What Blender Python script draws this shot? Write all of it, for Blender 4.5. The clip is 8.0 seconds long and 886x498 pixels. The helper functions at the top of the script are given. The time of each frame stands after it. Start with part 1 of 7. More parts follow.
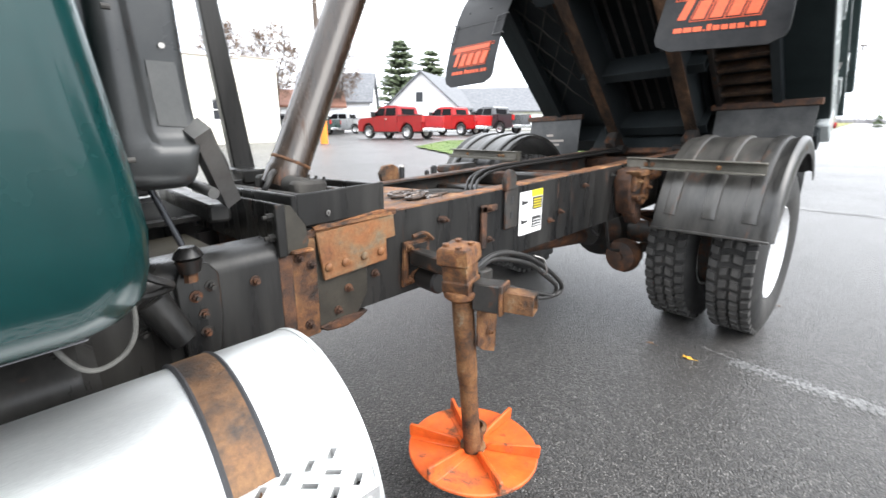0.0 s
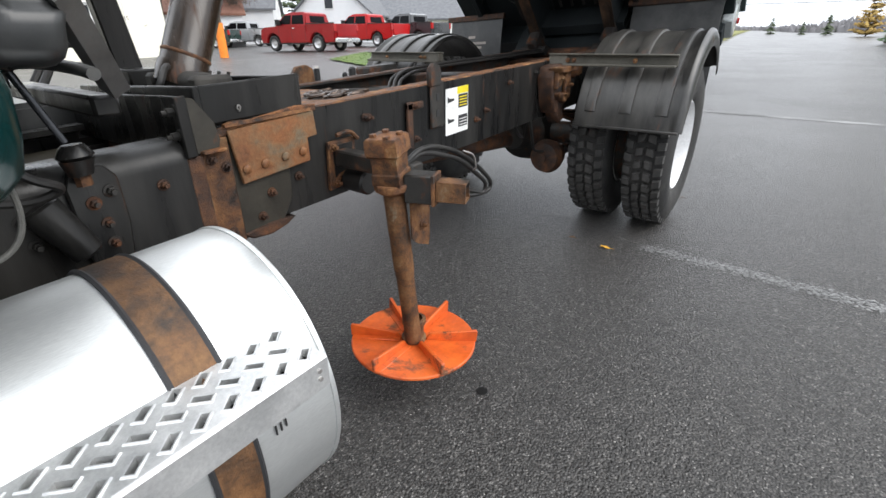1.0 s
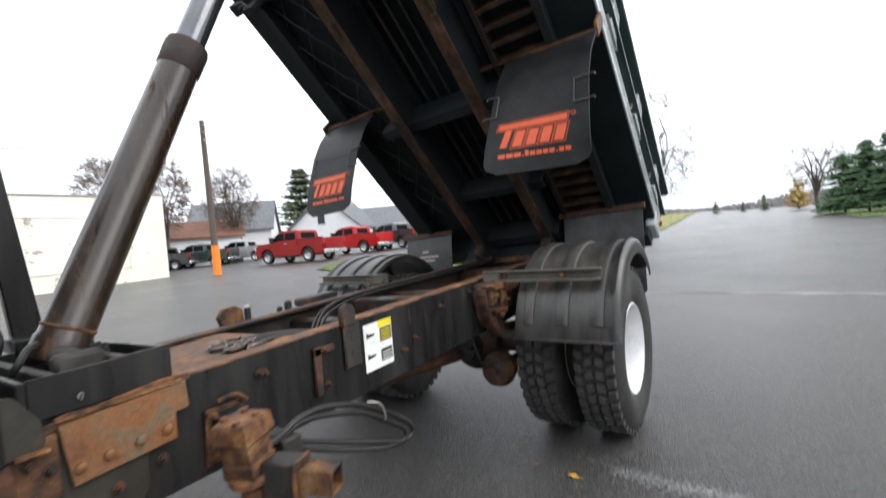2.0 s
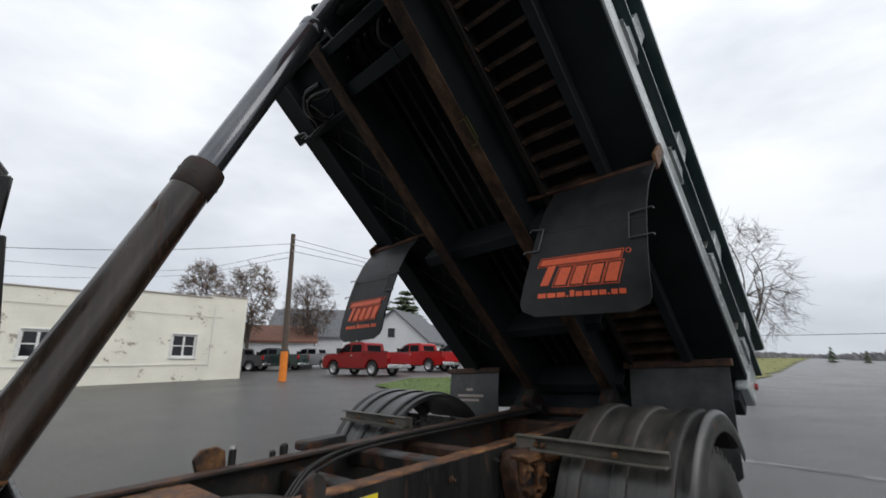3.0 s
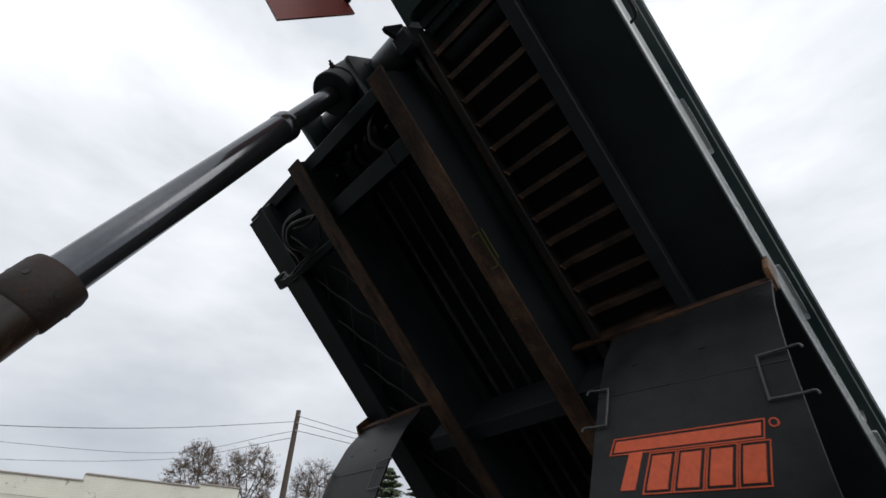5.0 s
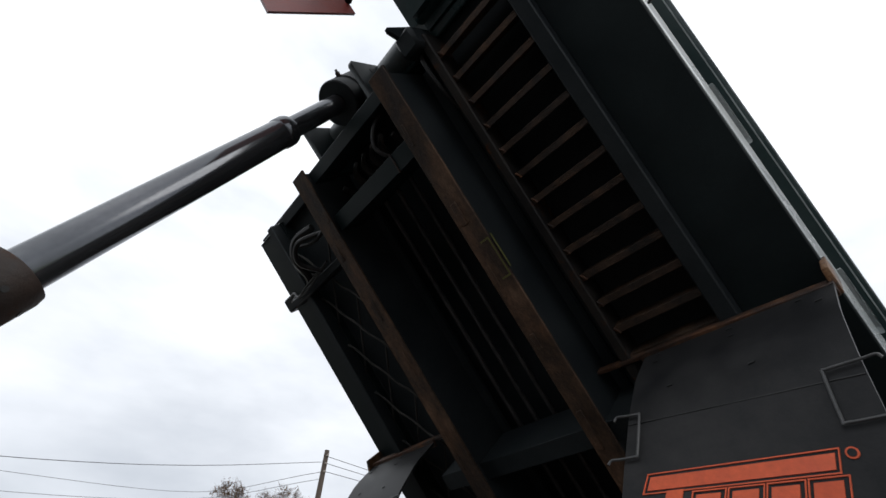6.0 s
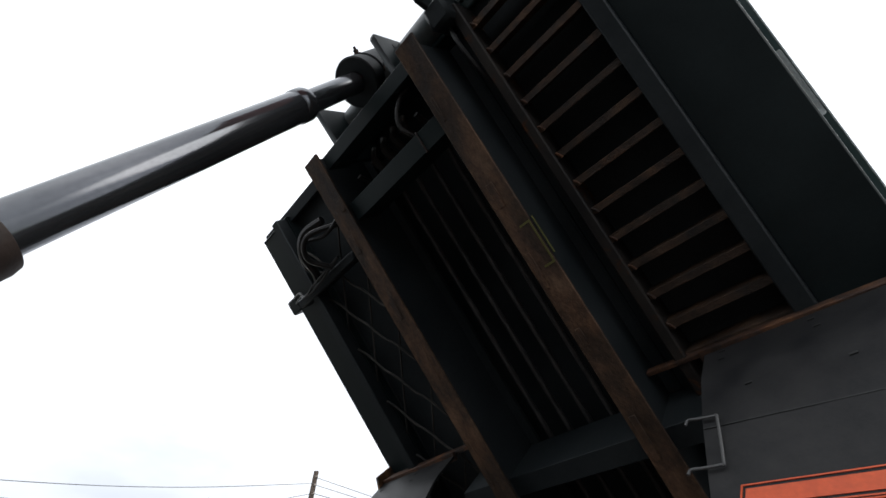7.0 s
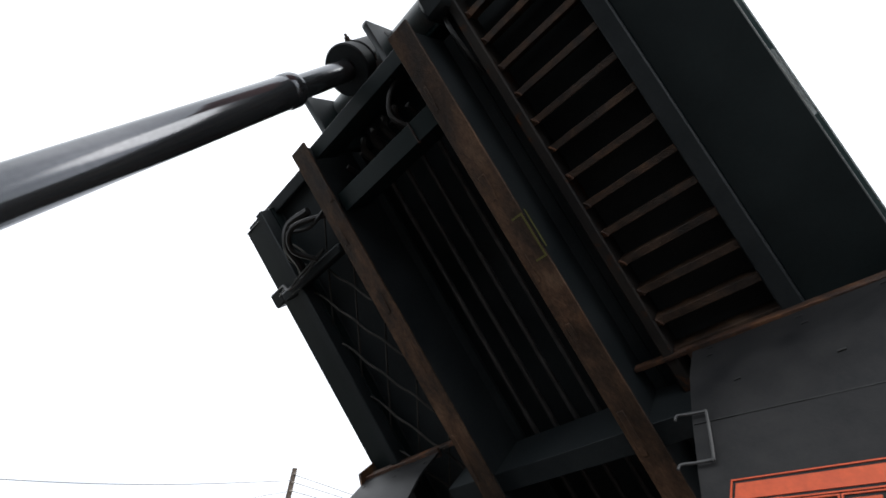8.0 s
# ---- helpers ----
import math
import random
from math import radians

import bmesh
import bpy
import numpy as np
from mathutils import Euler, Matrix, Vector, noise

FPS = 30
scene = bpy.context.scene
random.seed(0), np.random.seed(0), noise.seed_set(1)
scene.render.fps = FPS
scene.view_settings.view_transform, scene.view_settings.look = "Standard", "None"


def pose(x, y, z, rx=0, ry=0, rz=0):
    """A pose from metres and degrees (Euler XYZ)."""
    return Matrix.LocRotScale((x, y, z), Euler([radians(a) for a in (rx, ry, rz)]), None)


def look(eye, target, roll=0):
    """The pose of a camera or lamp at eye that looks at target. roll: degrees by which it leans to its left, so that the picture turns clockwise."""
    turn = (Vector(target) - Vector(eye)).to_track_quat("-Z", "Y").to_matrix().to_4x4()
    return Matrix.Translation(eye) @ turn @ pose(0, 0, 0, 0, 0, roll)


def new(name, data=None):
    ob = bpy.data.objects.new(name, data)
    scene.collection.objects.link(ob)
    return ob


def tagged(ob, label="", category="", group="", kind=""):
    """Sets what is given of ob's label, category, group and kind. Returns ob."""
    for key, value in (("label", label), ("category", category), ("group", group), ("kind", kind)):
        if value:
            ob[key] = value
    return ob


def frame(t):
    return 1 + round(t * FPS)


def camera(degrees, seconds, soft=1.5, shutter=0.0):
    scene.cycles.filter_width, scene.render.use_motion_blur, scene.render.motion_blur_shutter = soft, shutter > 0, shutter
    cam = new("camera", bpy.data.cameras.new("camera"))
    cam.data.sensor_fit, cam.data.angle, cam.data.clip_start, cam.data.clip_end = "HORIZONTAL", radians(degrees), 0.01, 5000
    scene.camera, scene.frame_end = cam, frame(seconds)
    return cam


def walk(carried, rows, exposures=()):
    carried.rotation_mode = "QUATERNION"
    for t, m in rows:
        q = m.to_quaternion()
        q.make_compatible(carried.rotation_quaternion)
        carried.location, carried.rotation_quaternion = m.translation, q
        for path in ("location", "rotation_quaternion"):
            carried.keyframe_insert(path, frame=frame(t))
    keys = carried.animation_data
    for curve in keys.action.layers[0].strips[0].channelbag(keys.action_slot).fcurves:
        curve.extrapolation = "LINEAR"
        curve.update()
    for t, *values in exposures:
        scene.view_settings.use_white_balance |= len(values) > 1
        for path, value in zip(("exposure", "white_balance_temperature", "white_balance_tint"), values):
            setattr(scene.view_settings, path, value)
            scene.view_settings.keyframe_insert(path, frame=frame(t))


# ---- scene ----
# ---- camera and walk ----
cam = camera(88.7, 8.0, soft=1.5, shutter=0.35)
PATH = [
    (0, (1.773, 0.954, 1.267), (0.346, 2.26, 0.758), 0.1),
    (0.5, (1.794, 0.944, 1.239), (0.516, 2.36, 0.638), -2.3),
    (1, (1.773, 0.938, 1.179), (0.652, 2.369, 0.345), -0.5),
    (1.5, (1.845, 1.01, 1.25), (0.737, 2.592, 0.731), -5.3),
    (1.7, (1.899, 1.122, 1.287), (0.772, 2.743, 0.97), -6.7),
    (2.8, (1.941, 1.631, 1.423), (0.621, 3.07, 1.857), 0.9),
    (3, (1.907, 1.712, 1.453), (0.542, 3.087, 1.941), 0.2),
    (3.5, (1.941, 1.908, 1.49), (0.525, 3.131, 2.197), 4.4),
    (4, (1.786, 2.141, 1.52), (0.377, 3.322, 2.306), 2.4),
    (4.5, (1.549, 2.232, 1.582), (0.228, 3.375, 2.557), 1.1),
    (5, (1.377, 2.302, 1.629), (0.18, 3.398, 2.797), 1.1),
    (5.2, (1.342, 2.341, 1.638), (0.13, 3.386, 2.838), 1.6),
    (6.3, (1.244, 2.529, 1.639), (0.035, 3.433, 2.95), 4.4),
    (6.5, (1.179, 2.528, 1.65), (-0.019, 3.435, 2.969), 4.3),
    (7, (1.043, 2.527, 1.661), (-0.111, 3.441, 3.014), 3.5),
    (7.5, (1.011, 2.517, 1.663), (-0.131, 3.417, 3.037), 3.9),
    (8, (1.003, 2.531, 1.663), (-0.107, 3.503, 3.013), 2.7),
]
EXPOSURES = [(0.0, 2.58), (0.5, 2.20), (1.0, 1.70), (1.7, 1.74), (2.8, 0.6), (3.5, 0.38), (4.0, 0.32), (4.5, 0.32), (5.2, 0.34), (6.3, 0.75), (7.0, 1.0), (7.5, 1.15), (8.0, 1.25)]
walk(cam, [(t, look(eye, target, roll)) for t, eye, target, roll in PATH], EXPOSURES)

# ---- sky and light ----
world = bpy.data.worlds.new("overcast_sky")
scene.world = world
world.use_nodes = True
wt = world.node_tree
wt.nodes.clear()
w_out = wt.nodes.new("ShaderNodeOutputWorld")
w_sky = wt.nodes.new("ShaderNodeTexSky")
w_sky.sky_type = "NISHITA"
w_sky.sun_disc = False
w_sky.sun_elevation = radians(38)
w_sky.sun_rotation = radians(67)
w_sky_bg = wt.nodes.new("ShaderNodeBackground")
w_sky_bg.inputs["Strength"].default_value = 0.05
wt.links.new(w_sky.outputs[0], w_sky_bg.inputs[0])
w_tc = wt.nodes.new("ShaderNodeTexCoord")
w_map = wt.nodes.new("ShaderNodeMapping")
w_map.inputs["Scale"].default_value = (1.0, 1.0, 2.6)
wt.links.new(w_tc.outputs["Generated"], w_map.inputs[0])
w_noise = wt.nodes.new("ShaderNodeTexNoise")
w_noise.inputs["Scale"].default_value = 1.7
w_noise.inputs["Detail"].default_value = 6
w_noise.inputs["Roughness"].default_value = 0.52
wt.links.new(w_map.outputs[0], w_noise.inputs["Vector"])
w_ramp = wt.nodes.new("ShaderNodeValToRGB")
w_ramp.color_ramp.elements[0].position = 0.34
w_ramp.color_ramp.elements[0].color = (0.56, 0.59, 0.635, 1)
w_ramp.color_ramp.elements[1].position = 0.66
w_ramp.color_ramp.elements[1].color = (0.90, 0.92, 0.95, 1)
wt.links.new(w_noise.outputs[0], w_ramp.inputs[0])
w_cloud = wt.nodes.new("ShaderNodeBackground")
w_cloud.inputs["Strength"].default_value = 1.08
w_sep = wt.nodes.new("ShaderNodeSeparateXYZ")
wt.links.new(w_tc.outputs["Generated"], w_sep.inputs[0])
w_height = wt.nodes.new("ShaderNodeValToRGB")
w_height.color_ramp.elements[0].color = (0.54, 0.56, 0.59, 1)
w_height.color_ramp.elements[1].color = (1.0, 1.0, 1.0, 1)
w_height.color_ramp.elements[1].position = 0.62
w_low = w_height.color_ramp.elements.new(0.22)
w_low.color = (0.70, 0.71, 0.73, 1)
wt.links.new(w_sep.outputs[2], w_height.inputs[0])
w_mul = wt.nodes.new("ShaderNodeMix")
w_mul.data_type, w_mul.blend_type = "RGBA", "MULTIPLY"
w_mul.inputs[0].default_value = 1.0
wt.links.new(w_ramp.outputs[0], w_mul.inputs[6])
wt.links.new(w_height.outputs[0], w_mul.inputs[7])
wt.links.new(w_mul.outputs[2], w_cloud.inputs[0])
w_mix = wt.nodes.new("ShaderNodeMixShader")
w_mix.inputs[0].default_value = 0.93
wt.links.new(w_sky_bg.outputs[0], w_mix.inputs[1])
wt.links.new(w_cloud.outputs[0], w_mix.inputs[2])
wt.links.new(w_mix.outputs[0], w_out.inputs[0])

sun_data = bpy.data.lights.new("sun", "SUN")
sun_data.energy = 0.6
sun_data.angle = radians(40)
sun_data.color = (1.0, 0.97, 0.93)
sun = new("sun", sun_data)
sun.matrix_world = look((14, 9, 12), (0, 3, 0))

# ---- building blocks ----
RAKE, LEAN = 0.0497, 0.0378
TIP = radians(42.418)
CT, ST = math.cos(TIP), math.sin(TIP)
# the chassis rides a little tail-high and leans a little
CHASSIS = Matrix(((1, 0, 0, 0), (0, 1, 0, 0), (LEAN, RAKE, 1, -3 * RAKE), (0, 0, 0, 1)))
# the raised box: across, down its floor, off its floor
SKEW = 0.02
TIPPED = Matrix(((1, -SKEW, 0, 0.7 * SKEW), (0, CT, ST, 0), (LEAN, -ST, CT, 0), (0, 0, 0, 1)))
ORIGIN = {}


def thing(name, at, label, category, group="", kind=""):
    ob = new(name)
    ob.empty_display_size = 0.1
    ob.location = at
    ORIGIN[ob] = Vector(at)
    return tagged(ob, label, category, group, kind)


def finish(bm, mat, m, origin, sharp=38):
    bmesh.ops.recalc_face_normals(bm, faces=bm.faces)
    me = bpy.data.meshes.new("mesh")
    bm.to_mesh(me)
    bm.free()
    if m is not None:
        me.transform(m)
    me.transform(Matrix.Translation(-origin))
    me.materials.append(mat)
    if sharp:
        me.shade_smooth()
        me.set_sharp_from_angle(angle=radians(sharp))
    return me


def part(name, bm, mat, parent, label="", m=None, sharp=38):
    """One mesh under a thing or a part; m takes the bmesh's space to the world."""
    origin = ORIGIN[parent]
    ob = new(name, finish(bm, mat, m, origin, sharp))
    ob.parent = parent
    ORIGIN[ob] = origin
    if label:
        ob["label"] = label
    return ob


def setting(name, bm, mat, label, category, m=None, sharp=38, kind="structure"):
    ob = new(name, finish(bm, mat, m, Vector((0, 0, 0)), sharp))
    ORIGIN[ob] = Vector((0, 0, 0))
    return tagged(ob, label, category, "", kind)


def box(x0, x1, y0, y1, z0, z1, bevel=0.004, bm=None, rot=None, seg=1):
    tmp = bmesh.new()
    bmesh.ops.create_cube(tmp, size=1)
    for v in tmp.verts:
        v.co = Vector(((x0 + x1) / 2 + v.co.x * (x1 - x0), (y0 + y1) / 2 + v.co.y * (y1 - y0), (z0 + z1) / 2 + v.co.z * (z1 - z0)))
    if bevel:
        b = min(bevel, 0.45 * min(abs(x1 - x0), abs(y1 - y0), abs(z1 - z0)))
        bmesh.ops.bevel(tmp, geom=list(tmp.edges), offset=b, segments=seg, affect="EDGES")
    if rot is not None:
        c = Vector(((x0 + x1) / 2, (y0 + y1) / 2, (z0 + z1) / 2))
        bmesh.ops.rotate(tmp, verts=tmp.verts, cent=c, matrix=rot)
    return merge(bm, tmp)


def merge(bm, tmp):
    if bm is None:
        return tmp
    verts = {v: bm.verts.new(v.co) for v in tmp.verts}
    for f in tmp.faces:
        bm.faces.new([verts[v] for v in f.verts])
    tmp.free()
    return bm


def basis(axis):
    axis = Vector(axis).normalized()
    side = axis.cross(Vector((0, 0, 1)) if abs(axis.z) < 0.9 else Vector((1, 0, 0))).normalized()
    return axis, side, axis.cross(side)


def revolve(profile, at, axis, seg=24, bm=None, start=0.0, turn=math.tau):
    """A profile of (radius, height) turned round the axis at a point."""
    bm = bm or bmesh.new()
    axis, a, b = basis(axis)
    at = Vector(at)
    full = abs(turn - math.tau) < 1e-6
    n = seg if full else seg + 1
    rings = []
    for r, h in profile:
        if r < 1e-6:
            rings.append([bm.verts.new(at + axis * h)])
        else:
            rings.append([bm.verts.new(at + axis * h + (a * math.cos(start + turn * i / seg) + b * math.sin(start + turn * i / seg)) * r) for i in range(n)])
    for p, q in zip(rings, rings[1:]):
        for i in range(seg):
            j = (i + 1) % n if full else i + 1
            if len(p) == 1 and len(q) == 1:
                continue
            if len(p) == 1:
                bm.faces.new((p[0], q[i], q[j]))
            elif len(q) == 1:
                bm.faces.new((p[i], p[j], q[0]))
            else:
                bm.faces.new((p[i], p[j], q[j], q[i]))
    return bm


def rod(p, q, r, r2=None, seg=16, bm=None, chamfer=0.0):
    p, q = Vector(p), Vector(q)
    h = (q - p).length
    r2 = r if r2 is None else r2
    c = min(chamfer, 0.4 * h, 0.5 * min(r, r2))
    profile = [(0, 0), (r - c, 0), (r, c), (r2, h - c), (r2 - c, h), (0, h)] if c else [(0, 0), (r, 0), (r2, h), (0, h)]
    return revolve(profile, p, q - p, seg, bm)


def smooth_path(points, n=8):
    pts = [Vector(p) for p in points]
    pts = [2 * pts[0] - pts[1]] + pts + [2 * pts[-1] - pts[-2]]
    out = []
    for i in range(1, len(pts) - 2):
        p0, p1, p2, p3 = pts[i - 1:i + 3]
        for k in range(n):
            t = k / n
            out.append(0.5 * (2 * p1 + (p2 - p0) * t + (2 * p0 - 5 * p1 + 4 * p2 - p3) * t * t + (3 * p1 - p0 - 3 * p2 + p3) * t ** 3))
    out.append(pts[-2])
    return out


def hose(points, r, seg=8, bm=None, n=8, taper=1.0):
    """A round bar, pipe or hose along a smooth path."""
    bm = bm or bmesh.new()
    path = smooth_path(points, n) if n > 1 else [Vector(p) for p in points]
    side = None
    rings = []
    for i, p in enumerate(path):
        d = (path[min(i + 1, len(path) - 1)] - path[max(i - 1, 0)]).normalized()
        if side is None:
            side = basis(d)[1]
        side = (side - d * side.dot(d)).normalized()
        up = d.cross(side)
        rr = r * (1 + (taper - 1) * i / (len(path) - 1))
        rings.append([bm.verts.new(p + (side * math.cos(math.tau * k / seg) + up * math.sin(math.tau * k / seg)) * rr) for k in range(seg)])
    for a, b in zip(rings, rings[1:]):
        for k in range(seg):
            j = (k + 1) % seg
            bm.faces.new((a[k], a[j], b[j], b[k]))
    bm.faces.new(rings[0][::-1])
    bm.faces.new(rings[-1])
    return bm


def prism(points, axis, a0, a1, bm=None, bevel=0.0, seg=1):
    """A flat outline pulled along x, y or z."""
    tmp = bmesh.new()
    k = "xyz".index(axis)

    def put(p, a):
        c = list(p)
        c.insert(k, a)
        return tmp.verts.new(c)
    low = [put(p, a0) for p in points]
    top = [put(p, a1) for p in points]
    tmp.faces.new(low[::-1])
    tmp.faces.new(top)
    n = len(points)
    for i in range(n):
        tmp.faces.new((low[i], low[(i + 1) % n], top[(i + 1) % n], top[i]))
    if bevel:
        bmesh.ops.recalc_face_normals(tmp, faces=tmp.faces)
        bmesh.ops.bevel(tmp, geom=list(tmp.edges), offset=bevel, segments=seg, affect="EDGES")
    return merge(bm, tmp)


def bolt(at, axis, r=0.012, h=0.02, bm=None):
    """A hexagon nut on a washer, with a stub of thread."""
    axis = Vector(axis).normalized()
    at = Vector(at)
    bm = rod(at, at + axis * 0.004, r * 1.5, seg=12, bm=bm)
    bm = rod(at + axis * 0.004, at + axis * h, r, seg=6, bm=bm, chamfer=0.002)
    return rod(at + axis * h, at + axis * (h + 0.012), r * 0.55, seg=8, bm=bm)


# ---- materials ----
def node_mat(name):
    m = bpy.data.materials.new(name)
    m.use_nodes = True
    nt = m.node_tree
    return m, nt, nt.nodes["Principled BSDF"]


def tex(nt, kind, coord, **values):
    n = nt.nodes.new(kind)
    for key, v in values.items():
        n.inputs[key].default_value = v
    nt.links.new(coord, n.inputs["Vector"])
    return n


def ramp(nt, fac, stops):
    n = nt.nodes.new("ShaderNodeValToRGB")
    e = n.color_ramp.elements
    while len(e) < len(stops):
        e.new(0.5)
    for el, (pos, col) in zip(e, stops):
        el.position = pos
        el.color = (*col, 1) if len(col) == 3 else col
    nt.links.new(fac, n.inputs[0])
    return n


def mixc(nt, fac, a, b, blend="MIX"):
    n = nt.nodes.new("ShaderNodeMix")
    n.data_type = "RGBA"
    n.blend_type = blend
    for sock, v in ((n.inputs[0], fac), (n.inputs[6], a), (n.inputs[7], b)):
        if isinstance(v, (int, float)):
            sock.default_value = v
        elif isinstance(v, tuple):
            sock.default_value = (*v, 1)
        else:
            nt.links.new(v, sock)
    return n.outputs[2]


def grey(v):
    return (v, v, v)


RUST_A, RUST_B, RUST_C = (0.10, 0.038, 0.016), (0.27, 0.10, 0.035), (0.045, 0.022, 0.014)


def surf(name, c1, c2, scale=7.0, rough=(0.4, 0.6), metal=0.0, bump=0.15, bscale=70.0, rust=0.0, rscale=5.0, coat=0.0, dust=0.0, stretch=(1, 1, 1), island=0.0, rdim=1.0, spec=0.5):
    """Paint, metal, plastic or stone: two tones, grain, relief, and rust or dust where it has some."""
    m, nt, bsdf = node_mat(name)
    tc = nt.nodes.new("ShaderNodeTexCoord")
    mp = nt.nodes.new("ShaderNodeMapping")
    mp.inputs["Scale"].default_value = stretch
    nt.links.new(tc.outputs["Object"], mp.inputs[0])
    co = mp.outputs[0]
    big = tex(nt, "ShaderNodeTexNoise", co, Scale=scale, Detail=6.0, Roughness=0.6)
    fine = tex(nt, "ShaderNodeTexNoise", co, Scale=bscale, Detail=4.0, Roughness=0.65)
    col = ramp(nt, big.outputs[0], [(0.32, c1), (0.68, c2)]).outputs[0]
    shade = ramp(nt, fine.outputs[0], [(0.25, grey(0.72)), (0.75, grey(1.15))]).outputs[0]
    col = mixc(nt, 0.55, col, shade, "MULTIPLY")
    rr = nt.nodes.new("ShaderNodeMapRange")
    rr.inputs[1].default_value, rr.inputs[2].default_value = 0.3, 0.7
    rr.inputs[3].default_value, rr.inputs[4].default_value = rough
    nt.links.new(big.outputs[0], rr.inputs[0])
    rough_out = rr.outputs[0]
    height = fine.outputs[0]
    if rust:
        rn = tex(nt, "ShaderNodeTexNoise", co, Scale=rscale, Detail=9.0, Roughness=0.68, Distortion=0.4)
        t = 0.78 - 0.56 * rust
        mask = ramp(nt, rn.outputs[0], [(t - 0.035, grey(0.0)), (t + 0.05, grey(1.0))]).outputs[0]
        rt = tex(nt, "ShaderNodeTexNoise", co, Scale=rscale * 5, Detail=7.0, Roughness=0.7)
        rcol = ramp(nt, rt.outputs[0], [(p, tuple(rdim * c for c in k)) for p, k in ((0.3, RUST_C), (0.5, RUST_A), (0.72, RUST_B))]).outputs[0]
        col = mixc(nt, mask, col, rcol)
        mr = nt.nodes.new("ShaderNodeMix")
        nt.links.new(mask, mr.inputs[0])
        nt.links.new(rough_out, mr.inputs[2])
        mr.inputs[3].default_value = 0.85
        rough_out = mr.outputs[0]
        if metal:
            inv = nt.nodes.new("ShaderNodeMath")
            inv.operation = "SUBTRACT"
            inv.inputs[0].default_value = metal
            nt.links.new(mask, inv.inputs[1])
            inv.use_clamp = True
            nt.links.new(inv.outputs[0], bsdf.inputs["Metallic"])
        add = nt.nodes.new("ShaderNodeMath")
        add.operation = "ADD"
        nt.links.new(fine.outputs[0], add.inputs[0])
        nt.links.new(rt.outputs[0], add.inputs[1])
        height = add.outputs[0]
    elif metal:
        bsdf.inputs["Metallic"].default_value = metal
    if dust:
        dn = tex(nt, "ShaderNodeTexNoise", co, Scale=3.0, Detail=8.0, Roughness=0.7)
        dm = ramp(nt, dn.outputs[0], [(0.42, grey(0.0)), (0.75, grey(dust))]).outputs[0]
        col = mixc(nt, dm, col, (0.30, 0.28, 0.25))
    if island:
        ge = nt.nodes.new("ShaderNodeNewGeometry")
        ic = ramp(nt, ge.outputs["Random Per Island"], [(0.0, grey(1 - island)), (1.0, grey(1 + island))]).outputs[0]
        col = mixc(nt, 1.0, col, ic, "MULTIPLY")
    nt.links.new(col, bsdf.inputs["Base Color"])
    nt.links.new(rough_out, bsdf.inputs["Roughness"])
    if bump:
        bp = nt.nodes.new("ShaderNodeBump")
        bp.inputs["Strength"].default_value = bump
        bp.inputs["Distance"].default_value = 0.004
        nt.links.new(height, bp.inputs["Height"])
        nt.links.new(bp.outputs[0], bsdf.inputs["Normal"])
    bsdf.inputs["Specular IOR Level"].default_value = spec
    if coat:
        bsdf.inputs["Coat Weight"].default_value = coat
        bsdf.inputs["Coat Roughness"].default_value = 0.04
    return m


